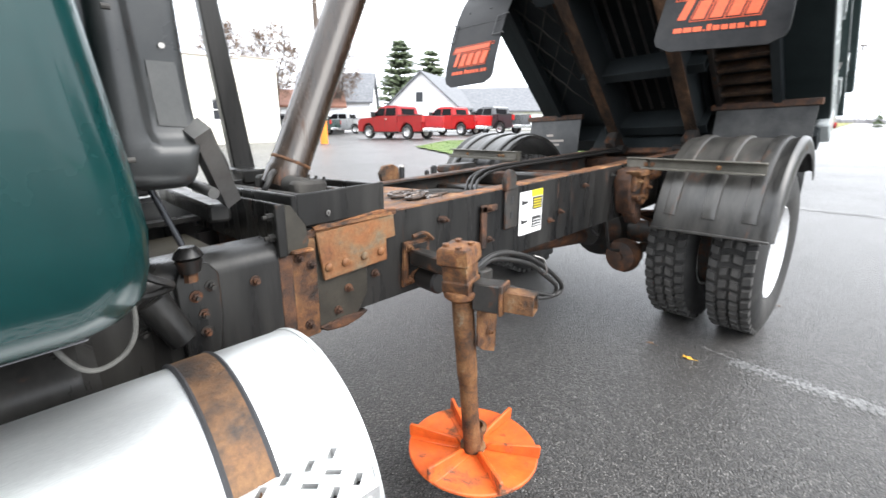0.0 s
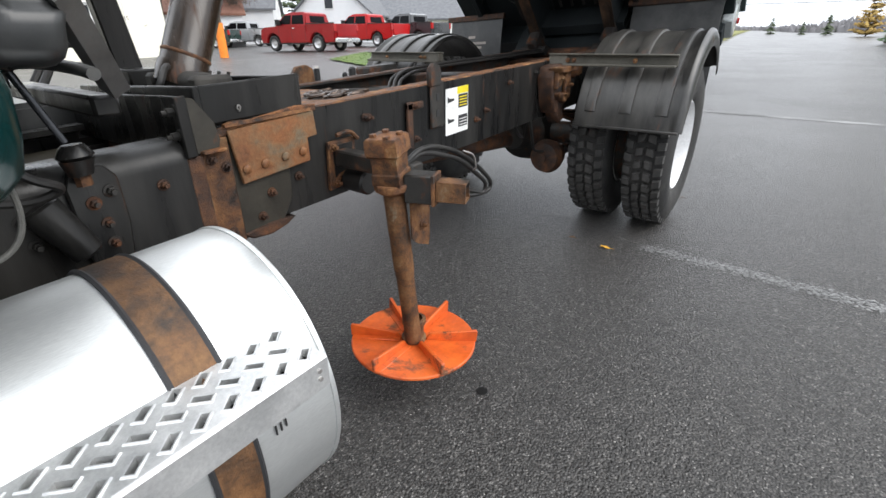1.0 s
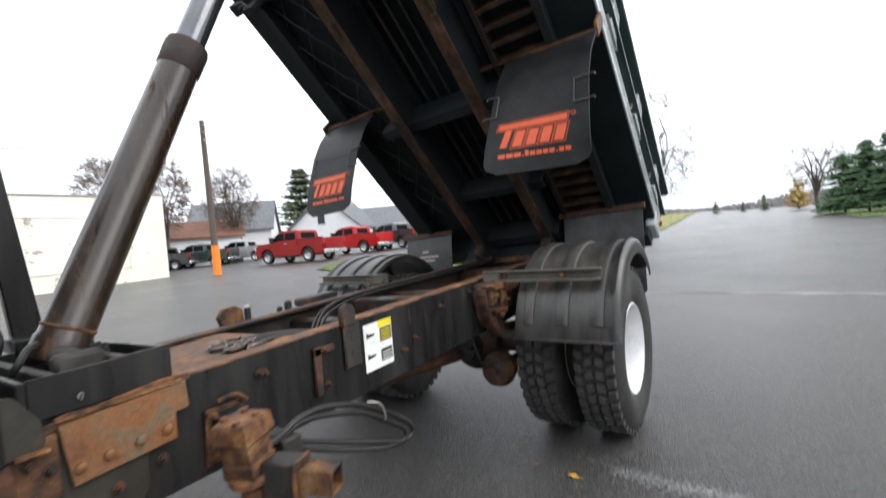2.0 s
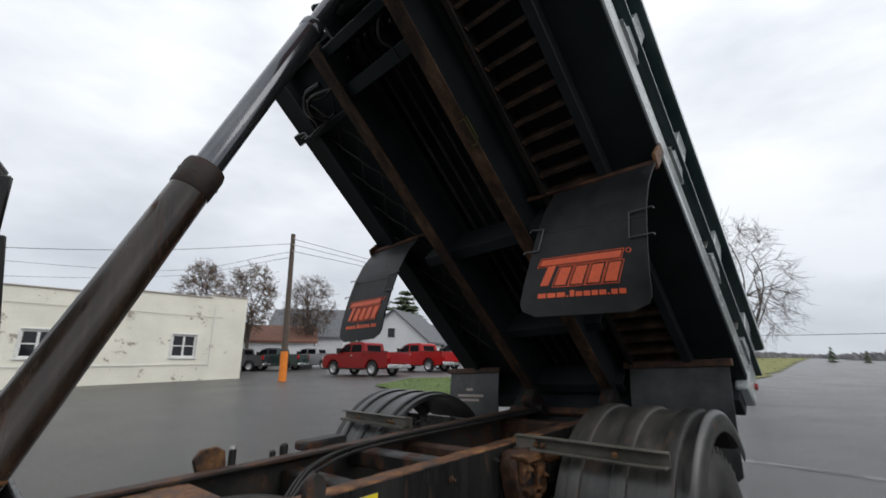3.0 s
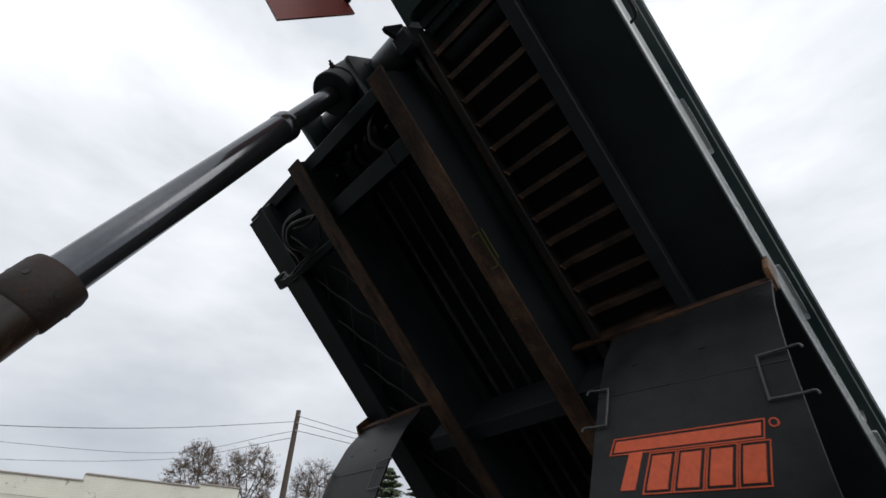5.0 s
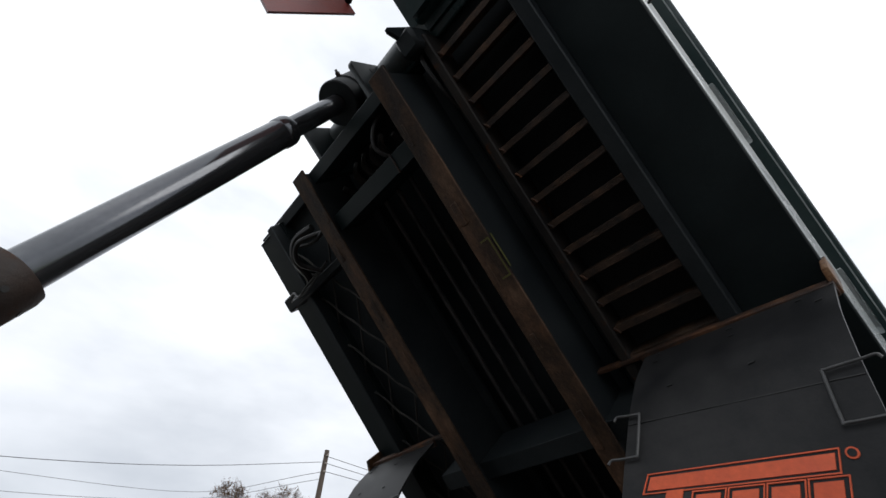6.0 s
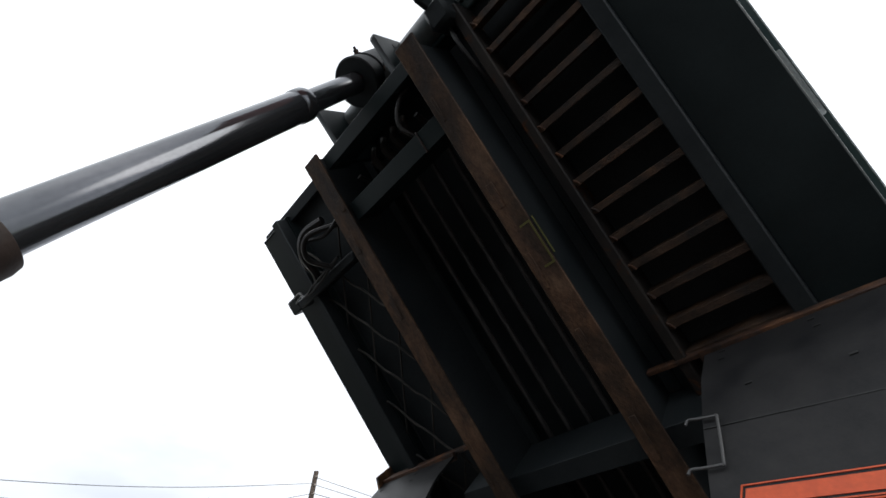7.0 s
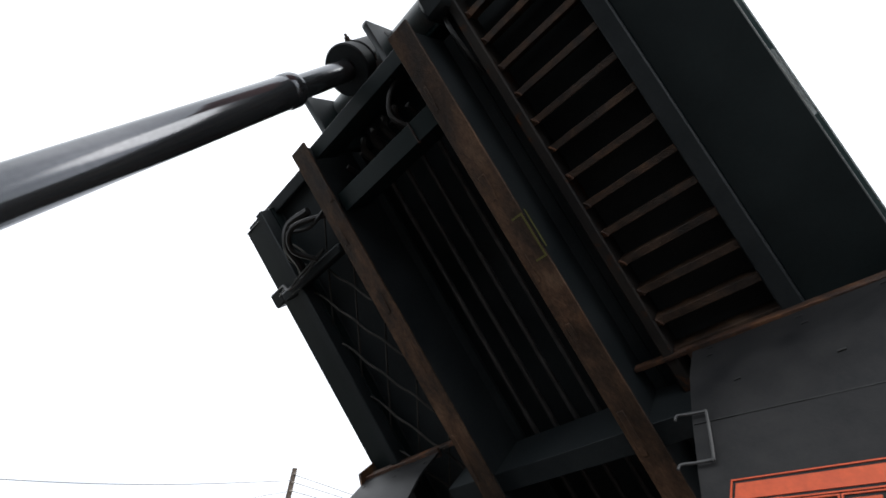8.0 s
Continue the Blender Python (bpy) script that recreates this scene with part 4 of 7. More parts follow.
rng = random.Random(77)
bm = bmesh.new()
for k in range(9000):
    x = rng.uniform(-230, 150)
    y = 162 + rng.uniform(-6, 25)
    h = (1.6 + 2.6 * (0.5 + 0.5 * math.sin(x * 0.11) * math.sin(x * 0.037 + 1.3))) * rng.uniform(0.5, 1.1)
    w = rng.uniform(0.25, 0.8)
    z = 2.2
    bm.faces.new([bm.verts.new(q) for q in ((x - w, y, z), (x + w, y, z), (x + w * rng.uniform(0.2, 1.2), y, z + h * 0.7), (x + rng.uniform(-w, w), y + 0.3, z + h), (x - w * rng.uniform(0.2, 1.2), y, z + h * 0.7))])
# Distance haze is mixed into this pale grey-brown.
FAR_WOOD = surf("haze_tinted_grey_brown_woods", (0.20, 0.195, 0.20), (0.30, 0.29, 0.295), 0.1, (0.9, 1.0), bump=0.0, island=0.2)
setting("far_woods", bm, FAR_WOOD, "grey-brown line of distant bare woods, haze mixed into their colour", "woods", sharp=0, kind="stuff")

# ---- parked pickups ----
CAR_GLASS = surf("tinted_car_glass", (0.004, 0.004, 0.005), (0.006, 0.006, 0.007), 2, (0.12, 0.16), bump=0.0, spec=0.06)
CHROME = surf("car_chrome", (0.62, 0.63, 0.64), (0.72, 0.72, 0.73), 8, (0.15, 0.28), metal=0.95, bump=0.0)
LAMP_RED = plain("red_tail_lamp", (0.35, 0.01, 0.01), 0.2)
LAMP_WHITE = plain("clear_lamp", (0.7, 0.7, 0.7), 0.2)
ALLOY = surf("alloy_wheel", (0.42, 0.42, 0.43), (0.58, 0.58, 0.59), 10, (0.25, 0.4), metal=0.8, bump=0.0)


def pickup(at, turn, paint, label, length=5.5):
    """A crew-cab pickup; its nose points to +y."""
    ob = thing("pickup_truck", (0, 0, 0), label, "pickup truck", "parked pickup trucks")
    h = length / 2
    w = 0.98
    fa, ra = h - 1.0, -h + 1.25
    arch = lambda c: [(c + 0.50 * math.cos(a), 0.42 + 0.50 * math.sin(a)) for a in [math.pi * k / 10 for k in range(11)]]
    lower = [(-h + 0.06, 0.66), (-h + 0.02, 1.00), (-0.80, 1.00), (-0.76, 1.30), (1.10, 1.28), (h - 0.30, 1.21), (h - 0.06, 1.08), (h, 0.60), (h - 0.1, 0.42)]
    lower += [(y, z) for y, z in arch(fa)] + [(0, 0.40)] + [(y, z) for y, z in arch(ra)] + [(-h + 0.1, 0.45)]
    part("body", prism(lower, "x", -w, w, bevel=0.035, seg=2), paint, ob)
    roof = [(-0.78, 1.27), (-0.70, 1.84), (-0.52, 1.92), (0.48, 1.92), (0.80, 1.83), (1.56, 1.27)]
    bm = bmesh.new()
    for (y, z) in roof:
        k = w - 0.02 - (z - 1.27) * 0.26
        bm.verts.new((-k, y, z))
        bm.verts.new((k, y, z))
    bm.verts.ensure_lookup_table()
    v = list(bm.verts)
    bm.faces.new(v[0::2])
    bm.faces.new(v[1::2][::-1])
    for i in range(len(roof)):
        j = (i + 1) % len(roof)
        bm.faces.new((v[2 * i], v[2 * i + 1], v[2 * j + 1], v[2 * j]))
    bmesh.ops.recalc_face_normals(bm, faces=bm.faces)
    bmesh.ops.bevel(bm, geom=list(bm.edges), offset=0.03, segments=2, affect="EDGES")
    part("cab", bm, paint, ob)
    for s in (-1, 1):
        part("bed_side", prism([(-h + 0.02, 0.95), (-h + 0.02, 1.33), (-0.78, 1.34), (-0.78, 0.95)], "x", s * 0.90, s * 0.979, bevel=0.02, seg=2), paint, ob)
        for a, b in ((-0.62, 0.26), (0.34, 1.32)):
            bm = bmesh.new()
            pts = [(a, 1.34), (b, 1.34), (b if a < 0 else 0.80, 1.78), (a + (0.10 if a < 0 else 0.0), 1.78)]
            vs = []
            for y, z in pts:
                k = s * (w - 0.012 - (z - 1.27) * 0.26)
                vs.append(bm.verts.new((k, y, z)))
            o = [bm.verts.new(q.co + Vector((-0.02 * s, 0, 0))) for q in vs]
            bm.faces.new(vs)
            bm.faces.new(o[::-1])
            for i in range(4):
                bm.faces.new((vs[i], vs[(i + 1) % 4], o[(i + 1) % 4], o[i]))
            part("side_window", bm, CAR_GLASS, ob)
        part("mirror", box(s * 0.98, s * 1.18, 1.10, 1.23, 1.33, 1.55, 0.03), INK, ob)
        part("tail_lamp", box(s * 0.80, s * 0.985, -h + 0.005, -h + 0.10, 0.96, 1.30, 0.01), LAMP_RED, ob)
        part("head_lamp", box(s * 0.66, s * 0.96, h - 0.12, h + 0.005, 0.86, 1.06, 0.02), LAMP_WHITE, ob)
        part("bed_rail", box(s * 0.93, s * 0.985, -h + 0.06, -0.80, 1.33, 1.37, 0.012), INK, ob)
    part("rear_window", prism([(-0.772, 1.42), (-0.728, 1.74), (-0.708, 1.74), (-0.752, 1.42)], "x", -0.56, 0.56), CAR_GLASS, ob)
    part("windscreen", prism([(1.50, 1.33), (0.86, 1.79), (0.90, 1.81), (1.54, 1.35)], "x", -0.78, 0.78), CAR_GLASS, ob)
    part("tailgate", box(-0.78, 0.78, -h - 0.012, -h + 0.05, 0.70, 1.31, 0.012), paint, ob)
    part("number_plate", box(-0.16, 0.16, -h - 0.10, -h - 0.085, 0.48, 0.62, 0.004), WHITE_STICKER, ob)
    part("rear_bumper", box(-0.95, 0.95, -h - 0.10, -h + 0.05, 0.42, 0.64, 0.03), CHROME, ob)
    part("front_bumper", box(-0.97, 0.97, h - 0.10, h + 0.07, 0.36, 0.60, 0.04), CHROME, ob)
    part("grille", box(-0.60, 0.60, h - 0.04, h + 0.02, 0.72, 1.10, 0.02), CHROME, ob)
    for s_ in (-1, 1):
        for y_ in (-0.70, 0.30, 1.28):
            part("door_gap", box(s_ * (w - 0.004), s_ * (w + 0.002), y_ - 0.008, y_ + 0.008, 0.55, 1.26, 0), INK, ob)
        part("side_step", box(s_ * 0.90, s_ * 1.04, -0.75, 1.40, 0.36, 0.42, 0.02), INK, ob)
        part("door_handle", box(s_ * (w - 0.01), s_ * (w + 0.025), 0.04, 0.22, 1.13, 1.17, 0.006), CHROME, ob)
    part("bed_floor", box(-0.80, 0.80, -h + 0.08, -0.82, 0.8, 1.01, 0.01), INK, ob)
    for y in (fa, ra):
        for s in (-1, 1):
            tyre = part("wheel", revolve([(0.24, -0.11), (0.36, -0.125), (0.395, -0.10), (0.40, 0), (0.395, 0.10), (0.36, 0.125), (0.24, 0.11)], (s * 0.85, y, 0.40), (1, 0, 0), 24), RUBBER, ob)
            part("rim", revolve([(0, s * 0.07), (0.06, s * 0.09), (0.09, s * 0.06), (0.20, s * 0.07), (0.25, s * 0.115), (0.25, -s * 0.05), (0, -s * 0.05)], (s * 0.85, y, 0.40), (1, 0, 0), 20), ALLOY, tyre)
    ob.matrix_basis = pose(*at, 0, 0, turn)
    return ob


RED_A = surf("dark_red_car_paint", (0.24, 0.005, 0.007), (0.29, 0.006, 0.009), 2, (0.3, 0.4), bump=0.0, coat=0.12, spec=0.25)
RED_B = surf("bright_red_car_paint", (0.38, 0.007, 0.008), (0.44, 0.009, 0.010), 2, (0.3, 0.4), bump=0.0, coat=0.12, spec=0.25)
SILVER_CAR = surf("silver_car_paint", (0.42, 0.43, 0.44), (0.48, 0.49, 0.50), 2, (0.25, 0.4), metal=0.4, bump=0.0, coat=0.6)
GREEN_CAR = surf("dark_green_car_paint", (0.012, 0.030, 0.026), (0.018, 0.040, 0.034), 2, (0.25, 0.35), bump=0.0, coat=0.7)
GREY_CAR = surf("charcoal_car_paint", (0.030, 0.031, 0.034), (0.042, 0.043, 0.046), 2, (0.25, 0.35), bump=0.0, coat=0.7)
for x, y, turn, paint, label in (
        (-21.40, 18.50, 99, RED_A, "dark red crew-cab pickup parked on the asphalt"),
        (-22.70, 24.30, 96, RED_B, "bright red pickup parked behind another red pickup"),
        (-21.70, 27.60, 87, GREY_CAR, "charcoal pickup parked beyond the red pickups"),
        (-37.90, 24.60, 118, SILVER_CAR, "silver pickup parked by the garage"),
        (-38.20, 20.90, 122, GREEN_CAR, "dark green pickup parked by the garage"),
        (-39.60, 18.30, 124, GREY_CAR, "charcoal pickup half hidden behind the building"),
        (-33.00, 27.50, 100, RED_A, "dark red pickup parked far back")):
    pickup((x, y, rise(x, y)), turn, paint, label)

# ---- chassis ----
CHAIN = surf("wet_rusty_chain", (0.045, 0.035, 0.030), (0.12, 0.085, 0.065), 40, (0.2, 0.45), metal=0.5, bump=0.2)
truck = thing("dump_truck", (0.0, 1.0, 0.0), "dark green dump truck with rusty black chassis", "truck")
X = 0.432


def channel(x, y0, y1, z0, z1, flange, t, s, bevel=0.012):
    """A C-shaped rail whose web faces outward on side s."""
    pts = [(x, z0), (x, z1), (x - s * flange, z1), (x - s * flange, z1 - t), (x - s * t, z1 - t), (x - s * t, z0 + t), (x - s * flange, z0 + t), (x - s * flange, z0)]
    return prism(pts, "y", y0, y1, bevel=0.003)


rail = part("frame_rail", channel(X, 1.56, 6.3, 0.68, 1.012, 0.09, 0.011, 1), BLACK, truck, "black-painted steel frame rail with rust", CHASSIS)
far_rail = part("frame_rail", channel(-X, 1.56, 6.3, 0.68, 1.012, 0.09, 0.011, -1), BLACK_RUSTY, truck, "rust-streaked steel frame rail", CHASSIS)


def flaky_strip(x0, x1, y0, y1, z, h, seed, step=0.035):
    """A rust crust lying on a flange, uneven along its edges."""
    rng = random.Random(seed)
    bm = bmesh.new()
    n = int((y1 - y0) / step)
    rows = []
    for i in range(n + 1):
        y = y0 + (y1 - y0) * i / n
        a, b = x0 + rng.uniform(0, 0.004), x1 - rng.uniform(0, 0.003)
        hh = h * rng.uniform(0.6, 1.2)
        rows.append([bm.verts.new(c) for c in ((a, y, z), (a + 0.003, y, z + hh), ((a + b) / 2, y, z + hh * rng.uniform(0.7, 1.2)), (b - 0.003, y, z + hh), (b, y, z))])
    for p, q in zip(rows, rows[1:]):
        for k in range(4):
            bm.faces.new((p[k], p[k + 1], q[k + 1], q[k]))
    return bm


part("top_flange", flaky_strip(X - 0.092, X + 0.003, 1.90, 3.98, 1.012, 0.006, 1), RUST_ORANGE, rail, "orange-rusted top flange", CHASSIS)
part("top_flange", flaky_strip(X - 0.092, X + 0.002, 3.98, 6.2, 1.012, 0.005, 2), RUST_BROWN, rail, "brown-rusted top flange", CHASSIS)
part("top_flange", flaky_strip(-X - 0.003, -X + 0.092, 1.60, 6.2, 1.012, 0.006, 3), RUST_BROWN, far_rail, "brown-rusted top flange", CHASSIS)
for s in (1, -1):
    pts = [(s * 0.47, 0.70), (s * 0.47, 0.94)] + [(s * (0.41 + 0.06 * math.cos(a)), 0.94 + 0.06 * math.sin(a)) for a in [math.pi / 2 * k / 6 for k in range(1, 7)]] + [(s * 0.33, 1.0), (s * 0.33, 0.98), (s * 0.45, 0.96), (s * 0.45, 0.72), (s * 0.33, 0.71), (s * 0.33, 0.70)]
    part("front_rail", prism(pts, "y", -2.2, 1.476), BLACK, truck, "black front frame rail with rounded shoulder", CHASSIS)
for y, w, z0, z1, mat in ((2.02, 0.20, 0.80, 0.985, RUST_BROWN), (2.36, 0.14, 0.93, 1.0, RUST), (2.95, 0.10, 0.74, 0.95, BLACK_RUSTY), (3.35, 0.10, 0.90, 0.985, BLACK_RUSTY), (3.75, 0.08, 0.80, 0.95, RUST_BROWN), (4.75, 0.10, 0.76, 0.96, RUST_BROWN), (5.9, 0.12, 0.74, 0.98, RUST_BROWN), (0.4, 0.12, 0.74, 0.95, BLACK)):
    part("crossmember", box(-0.42, 0.42, y - w / 2, y + w / 2, z0, z1, 0.01), mat, truck, "", CHASSIS)
part("deck_plate", box(-0.34, 0.30, 1.92, 2.45, 0.985, 0.998, 0.004), RUST, truck, "flat rusty plate between the rails", CHASSIS)

# the hoist cradle over the rails
bm = box(-0.46, 0.455, 1.535, 1.555, 0.94, 1.128, 0.004)
part("cradle_front", bm, BLACK, truck, "black cross plate of the hoist cradle", CHASSIS)
part("cradle_back", box(-0.44, 0.42, 1.87, 1.89, 0.98, 1.122, 0.004), BLACK, truck, "", CHASSIS)
part("cradle_side", box(0.430, 0.446, 1.555, 1.885, 1.022, 1.128, 0.004), BLACK, truck, "black side plate with rust along its foot", CHASSIS)
part("cradle_side", box(-0.446, -0.430, 1.555, 1.885, 0.96, 1.122, 0.004), BLACK, truck, "", CHASSIS)
part("cradle_bar", box(-0.44, 0.43, 1.62, 1.65, 1.06, 1.11, 0.005), BLACK_RUSTY, truck, "", CHASSIS)
part("cradle_bar", box(-0.44, 0.43, 1.80, 1.835, 1.06, 1.105, 0.005), BLACK_RUSTY, truck, "", CHASSIS)
part("cradle_floor", box(-0.43, 0.43, 1.56, 1.87, 0.985, 0.998, 0.003), BLACK_RUSTY, truck, "", CHASSIS)
part("gusset", prism([(1.502, 1.108), (1.530, 1.100), (1.575, 1.03), (1.582, 0.98), (1.575, 0.955), (1.502, 0.952)], "x", 0.450, 0.460, bevel=0.002), DOUBLER, truck, "grimy brown triangular gusset", CHASSIS)
part("front_plate", box(-0.46, 0.474, 1.488, 1.500, 0.948, 1.110, 0.003), BLACK, truck, "black front plate bolted to the cradle", CHASSIS)
part("corner_flange", box(0.474, 0.484, 1.472, 1.502, 0.952, 1.112, 0.003), BLACK, truck, "worn grey folded corner flange", CHASSIS)
for z in (1.072, 1.008):
    part("bolt", bolt((0.435, 1.488, z), (0, -1, 0), 0.012, 0.024), GRIMY, truck, "", CHASSIS)
part("upright_angle", box(0.444, 0.456, 1.517, 1.604, 0.655, 0.985, 0.003), UPRIGHT_RUST, truck, "rusty upright angle bracket", CHASSIS)
part("upright_angle", box(0.456, 0.472, 1.474, 1.517, 0.655, 0.950, 0.003), RUST_BROWN, truck, "", CHASSIS)
part("upright_angle", box(0.456, 0.485, 1.518, 1.585, 0.950, 0.960, 0.003), RUST, truck, "", CHASSIS)
part("fish_plate", prism([(1.60, 0.655), (1.745, 0.655), (1.80, 0.74), (1.81, 0.995), (1.60, 0.995)], "x", 0.434, 0.442, bevel=0.002), DOUBLER, truck, "grime-browned doubler plate with rust", CHASSIS)
part("backing_strip", prism([(1.574, 0.984), (1.63, 0.99), (1.93, 1.005), (1.93, 1.028), (1.85, 1.033), (1.60, 1.010), (1.576, 1.008)], "x", 0.440, 0.454, bevel=0.003), RUST_ORANGE, truck, "tan-rusted backing strip", CHASSIS)
part("rust_heap", flaky_strip(0.444, 0.470, 1.60, 1.90, 1.010, 0.012, 8, 0.03), RUST, truck, "crumbling rust along the plate's foot", CHASSIS)
plate_pts = [(1.605, 1.000), (1.910, 1.010), (1.917, 0.928), (1.877, 0.925), (1.877, 0.848), (1.625, 0.834), (1.612, 0.94)]
part("side_plate", prism(plate_pts, "x", 0.452, 0.464, bevel=0.003), PLATE_RUST, truck, "flaking orange-rusted side plate", CHASSIS)
part("flake", prism([(1.60, 0.672), (1.70, 0.68), (1.80, 0.672), (1.76, 0.652), (1.70, 0.640), (1.63, 0.648)], "x", 0.40, 0.45, bevel=0.004), RUST_BROWN, truck, "", CHASSIS)
for y, z, x in ((1.585, 0.90, 0.456), (1.545, 0.93, 0.456), (1.565, 0.70, 0.456), (1.723, 0.778, 0.442), (1.678, 0.71, 0.442), (1.839, 0.80, 0.434), (2.185, 0.937, 0.434), (2.165, 0.940, 0.434), (2.44, 0.94, 0.444), (2.45, 0.80, 0.444), (2.93, 0.80, 0.434), (3.02, 0.83, 0.434), (1.40, 0.90, 0.47)):
    part("bolt", bolt((x, y, z), (1, 0, 0), 0.0105, 0.017), RUST_BROWN, truck, "", CHASSIS)
for y, z in ((1.642, 0.878), (1.705, 0.881), (1.78, 0.885), (1.849, 0.886)):
    part("rivet", revolve([(0.015, -0.001), (0.014, 0.006), (0.009, 0.010), (0, 0.011)], (0.464, y, z), (1, 0, 0), 12), PLATE_RUST, truck, "", CHASSIS)
part("eye_bolt", hose([(0.45, 1.66, 1.045), (0.452, 1.664, 1.056), (0.452, 1.66, 1.063), (0.452, 1.654, 1.058), (0.452, 1.656, 1.051)], 0.0026, 6), STEEL, truck, "", CHASSIS)

# fittings along the near rail
part("rail_tab", box(0.434, 0.448, 2.555, 2.650, 0.82, 1.02, 0.01), BLACK_RUSTY, truck, "rust-streaked hanger tab", CHASSIS)
bm = prism([(2.55, 1.0), (2.545, 1.05), (2.555, 1.085), (2.585, 1.10), (2.615, 1.088), (2.63, 1.06), (2.625, 1.0)], "x", 0.425, 0.452, bevel=0.006)
for z in (0.87, 0.94):
    part("tab_slot", box(0.4475, 0.4495, 2.590, 2.612, z, z + 0.03, 0.0), INK, truck, "", CHASSIS)
part("rail_tab", bm, BLACK_RUSTY, truck, "", CHASSIS)
part("strip_hanger", box(0.436, 0.452, 2.395, 2.43, 0.765, 0.96, 0.004), RUST_BROWN, truck, "narrow rusty strip", CHASSIS)
part("strip_hanger", box(0.436, 0.452, 2.395, 2.50, 0.925, 0.955, 0.004), RUST_BROWN, truck, "", CHASSIS)
DECAL_AT = CHASSIS @ Matrix.Translation((0, 0.012, -0.012))
decal = part("decal", box(0.4325, 0.4345, 2.665, 2.845, 0.777, 0.989, 0), WHITE_STICKER, truck, "white and yellow safety sticker", DECAL_AT, 0)
part("decal_block", box(0.4345, 0.4355, 2.755, 2.845, 0.957, 0.989, 0), YELLOW, decal, "yellow heading", DECAL_AT, 0)
part("decal_block", box(0.4345, 0.4355, 2.765, 2.84, 0.892, 0.954, 0), INK, decal, "", DECAL_AT, 0)
part("decal_block", box(0.4345, 0.4355, 2.765, 2.838, 0.802, 0.857, 0), INK, decal, "", DECAL_AT, 0)
for k in range(4):
    part("decal_line", box(0.4355, 0.4362, 2.772, 2.832, 0.900 + 0.013 * k, 0.905 + 0.013 * k, 0), YELLOW, decal, "", DECAL_AT, 0)
for k in range(3):
    part("decal_line", box(0.4355, 0.4362, 2.772, 2.832, 0.809 + 0.014 * k, 0.813 + 0.014 * k, 0), WHITE_STICKER, decal, "", DECAL_AT, 0)
for y, z in ((2.70, 0.937), (2.70, 0.842)):
    part("decal_sign", prism([(y - 0.02, z - 0.012), (y + 0.03, z - 0.006), (y + 0.03, z + 0.004), (y - 0.005, z + 0.006), (y - 0.02, z + 0.016)], "x", 0.4345, 0.4355), INK, decal, "", DECAL_AT, 0)
for y, z, a in ((3.25, 0.94, 0.02), (3.55, 0.96, 0.02)):
    part("bolt", bolt((0.434, y, z), (1, 0, 0), 0.010, 0.016), BLACK_RUSTY, truck, "", CHASSIS)

# hoses and pipes between the rails
for k, (x, z) in enumerate(((-0.30, 1.02), (-0.26, 1.03), (-0.225, 1.015))):
    part("hose", hose([(x + 0.40, 2.62, 0.86), (x + 0.34, 2.70, 0.94 + 0.01 * k), (x + 0.20, 2.90, z - 0.01), (x + 0.04, 3.3, z), (x - 0.02, 4.2, z - 0.01), (x, 5.6, z - 0.02)], 0.009, 8), HOSE, truck, "black hydraulic hose", CHASSIS)
for k in range(3):
    part("hose", hose([(0.05 + 0.07 * k, 2.10, 0.98), (0.07 + 0.07 * k, 2.30, 1.005), (0.10 + 0.06 * k, 2.55, 0.985), (0.15 + 0.05 * k, 2.75, 0.92)], 0.010, 8), GRIMY if k == 1 else HOSE, truck, "", CHASSIS)
# a loose chain lying on the deck plate
chain = thing("chain", (0.16, 2.27, 1.0), "short rusty wet chain heaped between the frame rails", "chain")
rng = random.Random(12)
for k in range(13):
    c = Vector((0.02 + 0.024 * k, 2.24 + 0.05 * math.sin(k * 1.3), 1.010 + 0.006 * (k % 2)))
    a = rng.uniform(0.2, 1.0) + (1.2 if k % 3 == 0 else 0.0)
    d, e = Vector((math.cos(a), math.sin(a), 0.1)), Vector((-math.sin(a), math.cos(a), rng.uniform(-0.2, 0.2)))
    ring = [c + d * 0.034 * math.cos(math.tau * i / 10) + e * 0.019 * math.sin(math.tau * i / 10) for i in range(11)]
    part("link", hose(ring, 0.0075, 6, n=2), CHAIN, chain, "", CHASSIS)

# fittings on the far rail's outer side
part("far_bracket", prism([(2.52, 1.0), (2.50, 1.06), (2.53, 1.10), (2.60, 1.105), (2.64, 1.08), (2.65, 1.0)], "x", -0.50, -0.47, bevel=0.005), RUST_PAINT, truck, "rusty bracket", CHASSIS)
part("far_post", rod((-0.50, 2.95, 1.0), (-0.50, 2.95, 1.062), 0.022, seg=10, chamfer=0.01), INK, truck, "", CHASSIS)
part("far_post", rod((-0.50, 2.89, 1.0), (-0.50, 2.89, 1.038), 0.016, seg=10, chamfer=0.01), INK, truck, "", CHASSIS)
part("far_post", rod((-0.50, 2.685, 1.0), (-0.50, 2.685, 1.075), 0.018, seg=12, chamfer=0.004), INK, truck, "", CHASSIS)
part("post_cap", rod((-0.50, 2.685, 1.075), (-0.50, 2.685, 1.092), 0.020, 0.016, seg=12, chamfer=0.004), STEEL, truck, "grey metal cap", CHASSIS)
part("far_box", box(-0.60, -0.46, 3.06, 3.32, 1.0, 1.05, 0.012), BLACK_RUSTY, truck, "", CHASSIS)
part("far_tank", rod((-0.58, 3.20, 0.80), (-0.58, 3.60, 0.80), 0.10, seg=18, chamfer=0.03), BLACK, truck, "", CHASSIS)

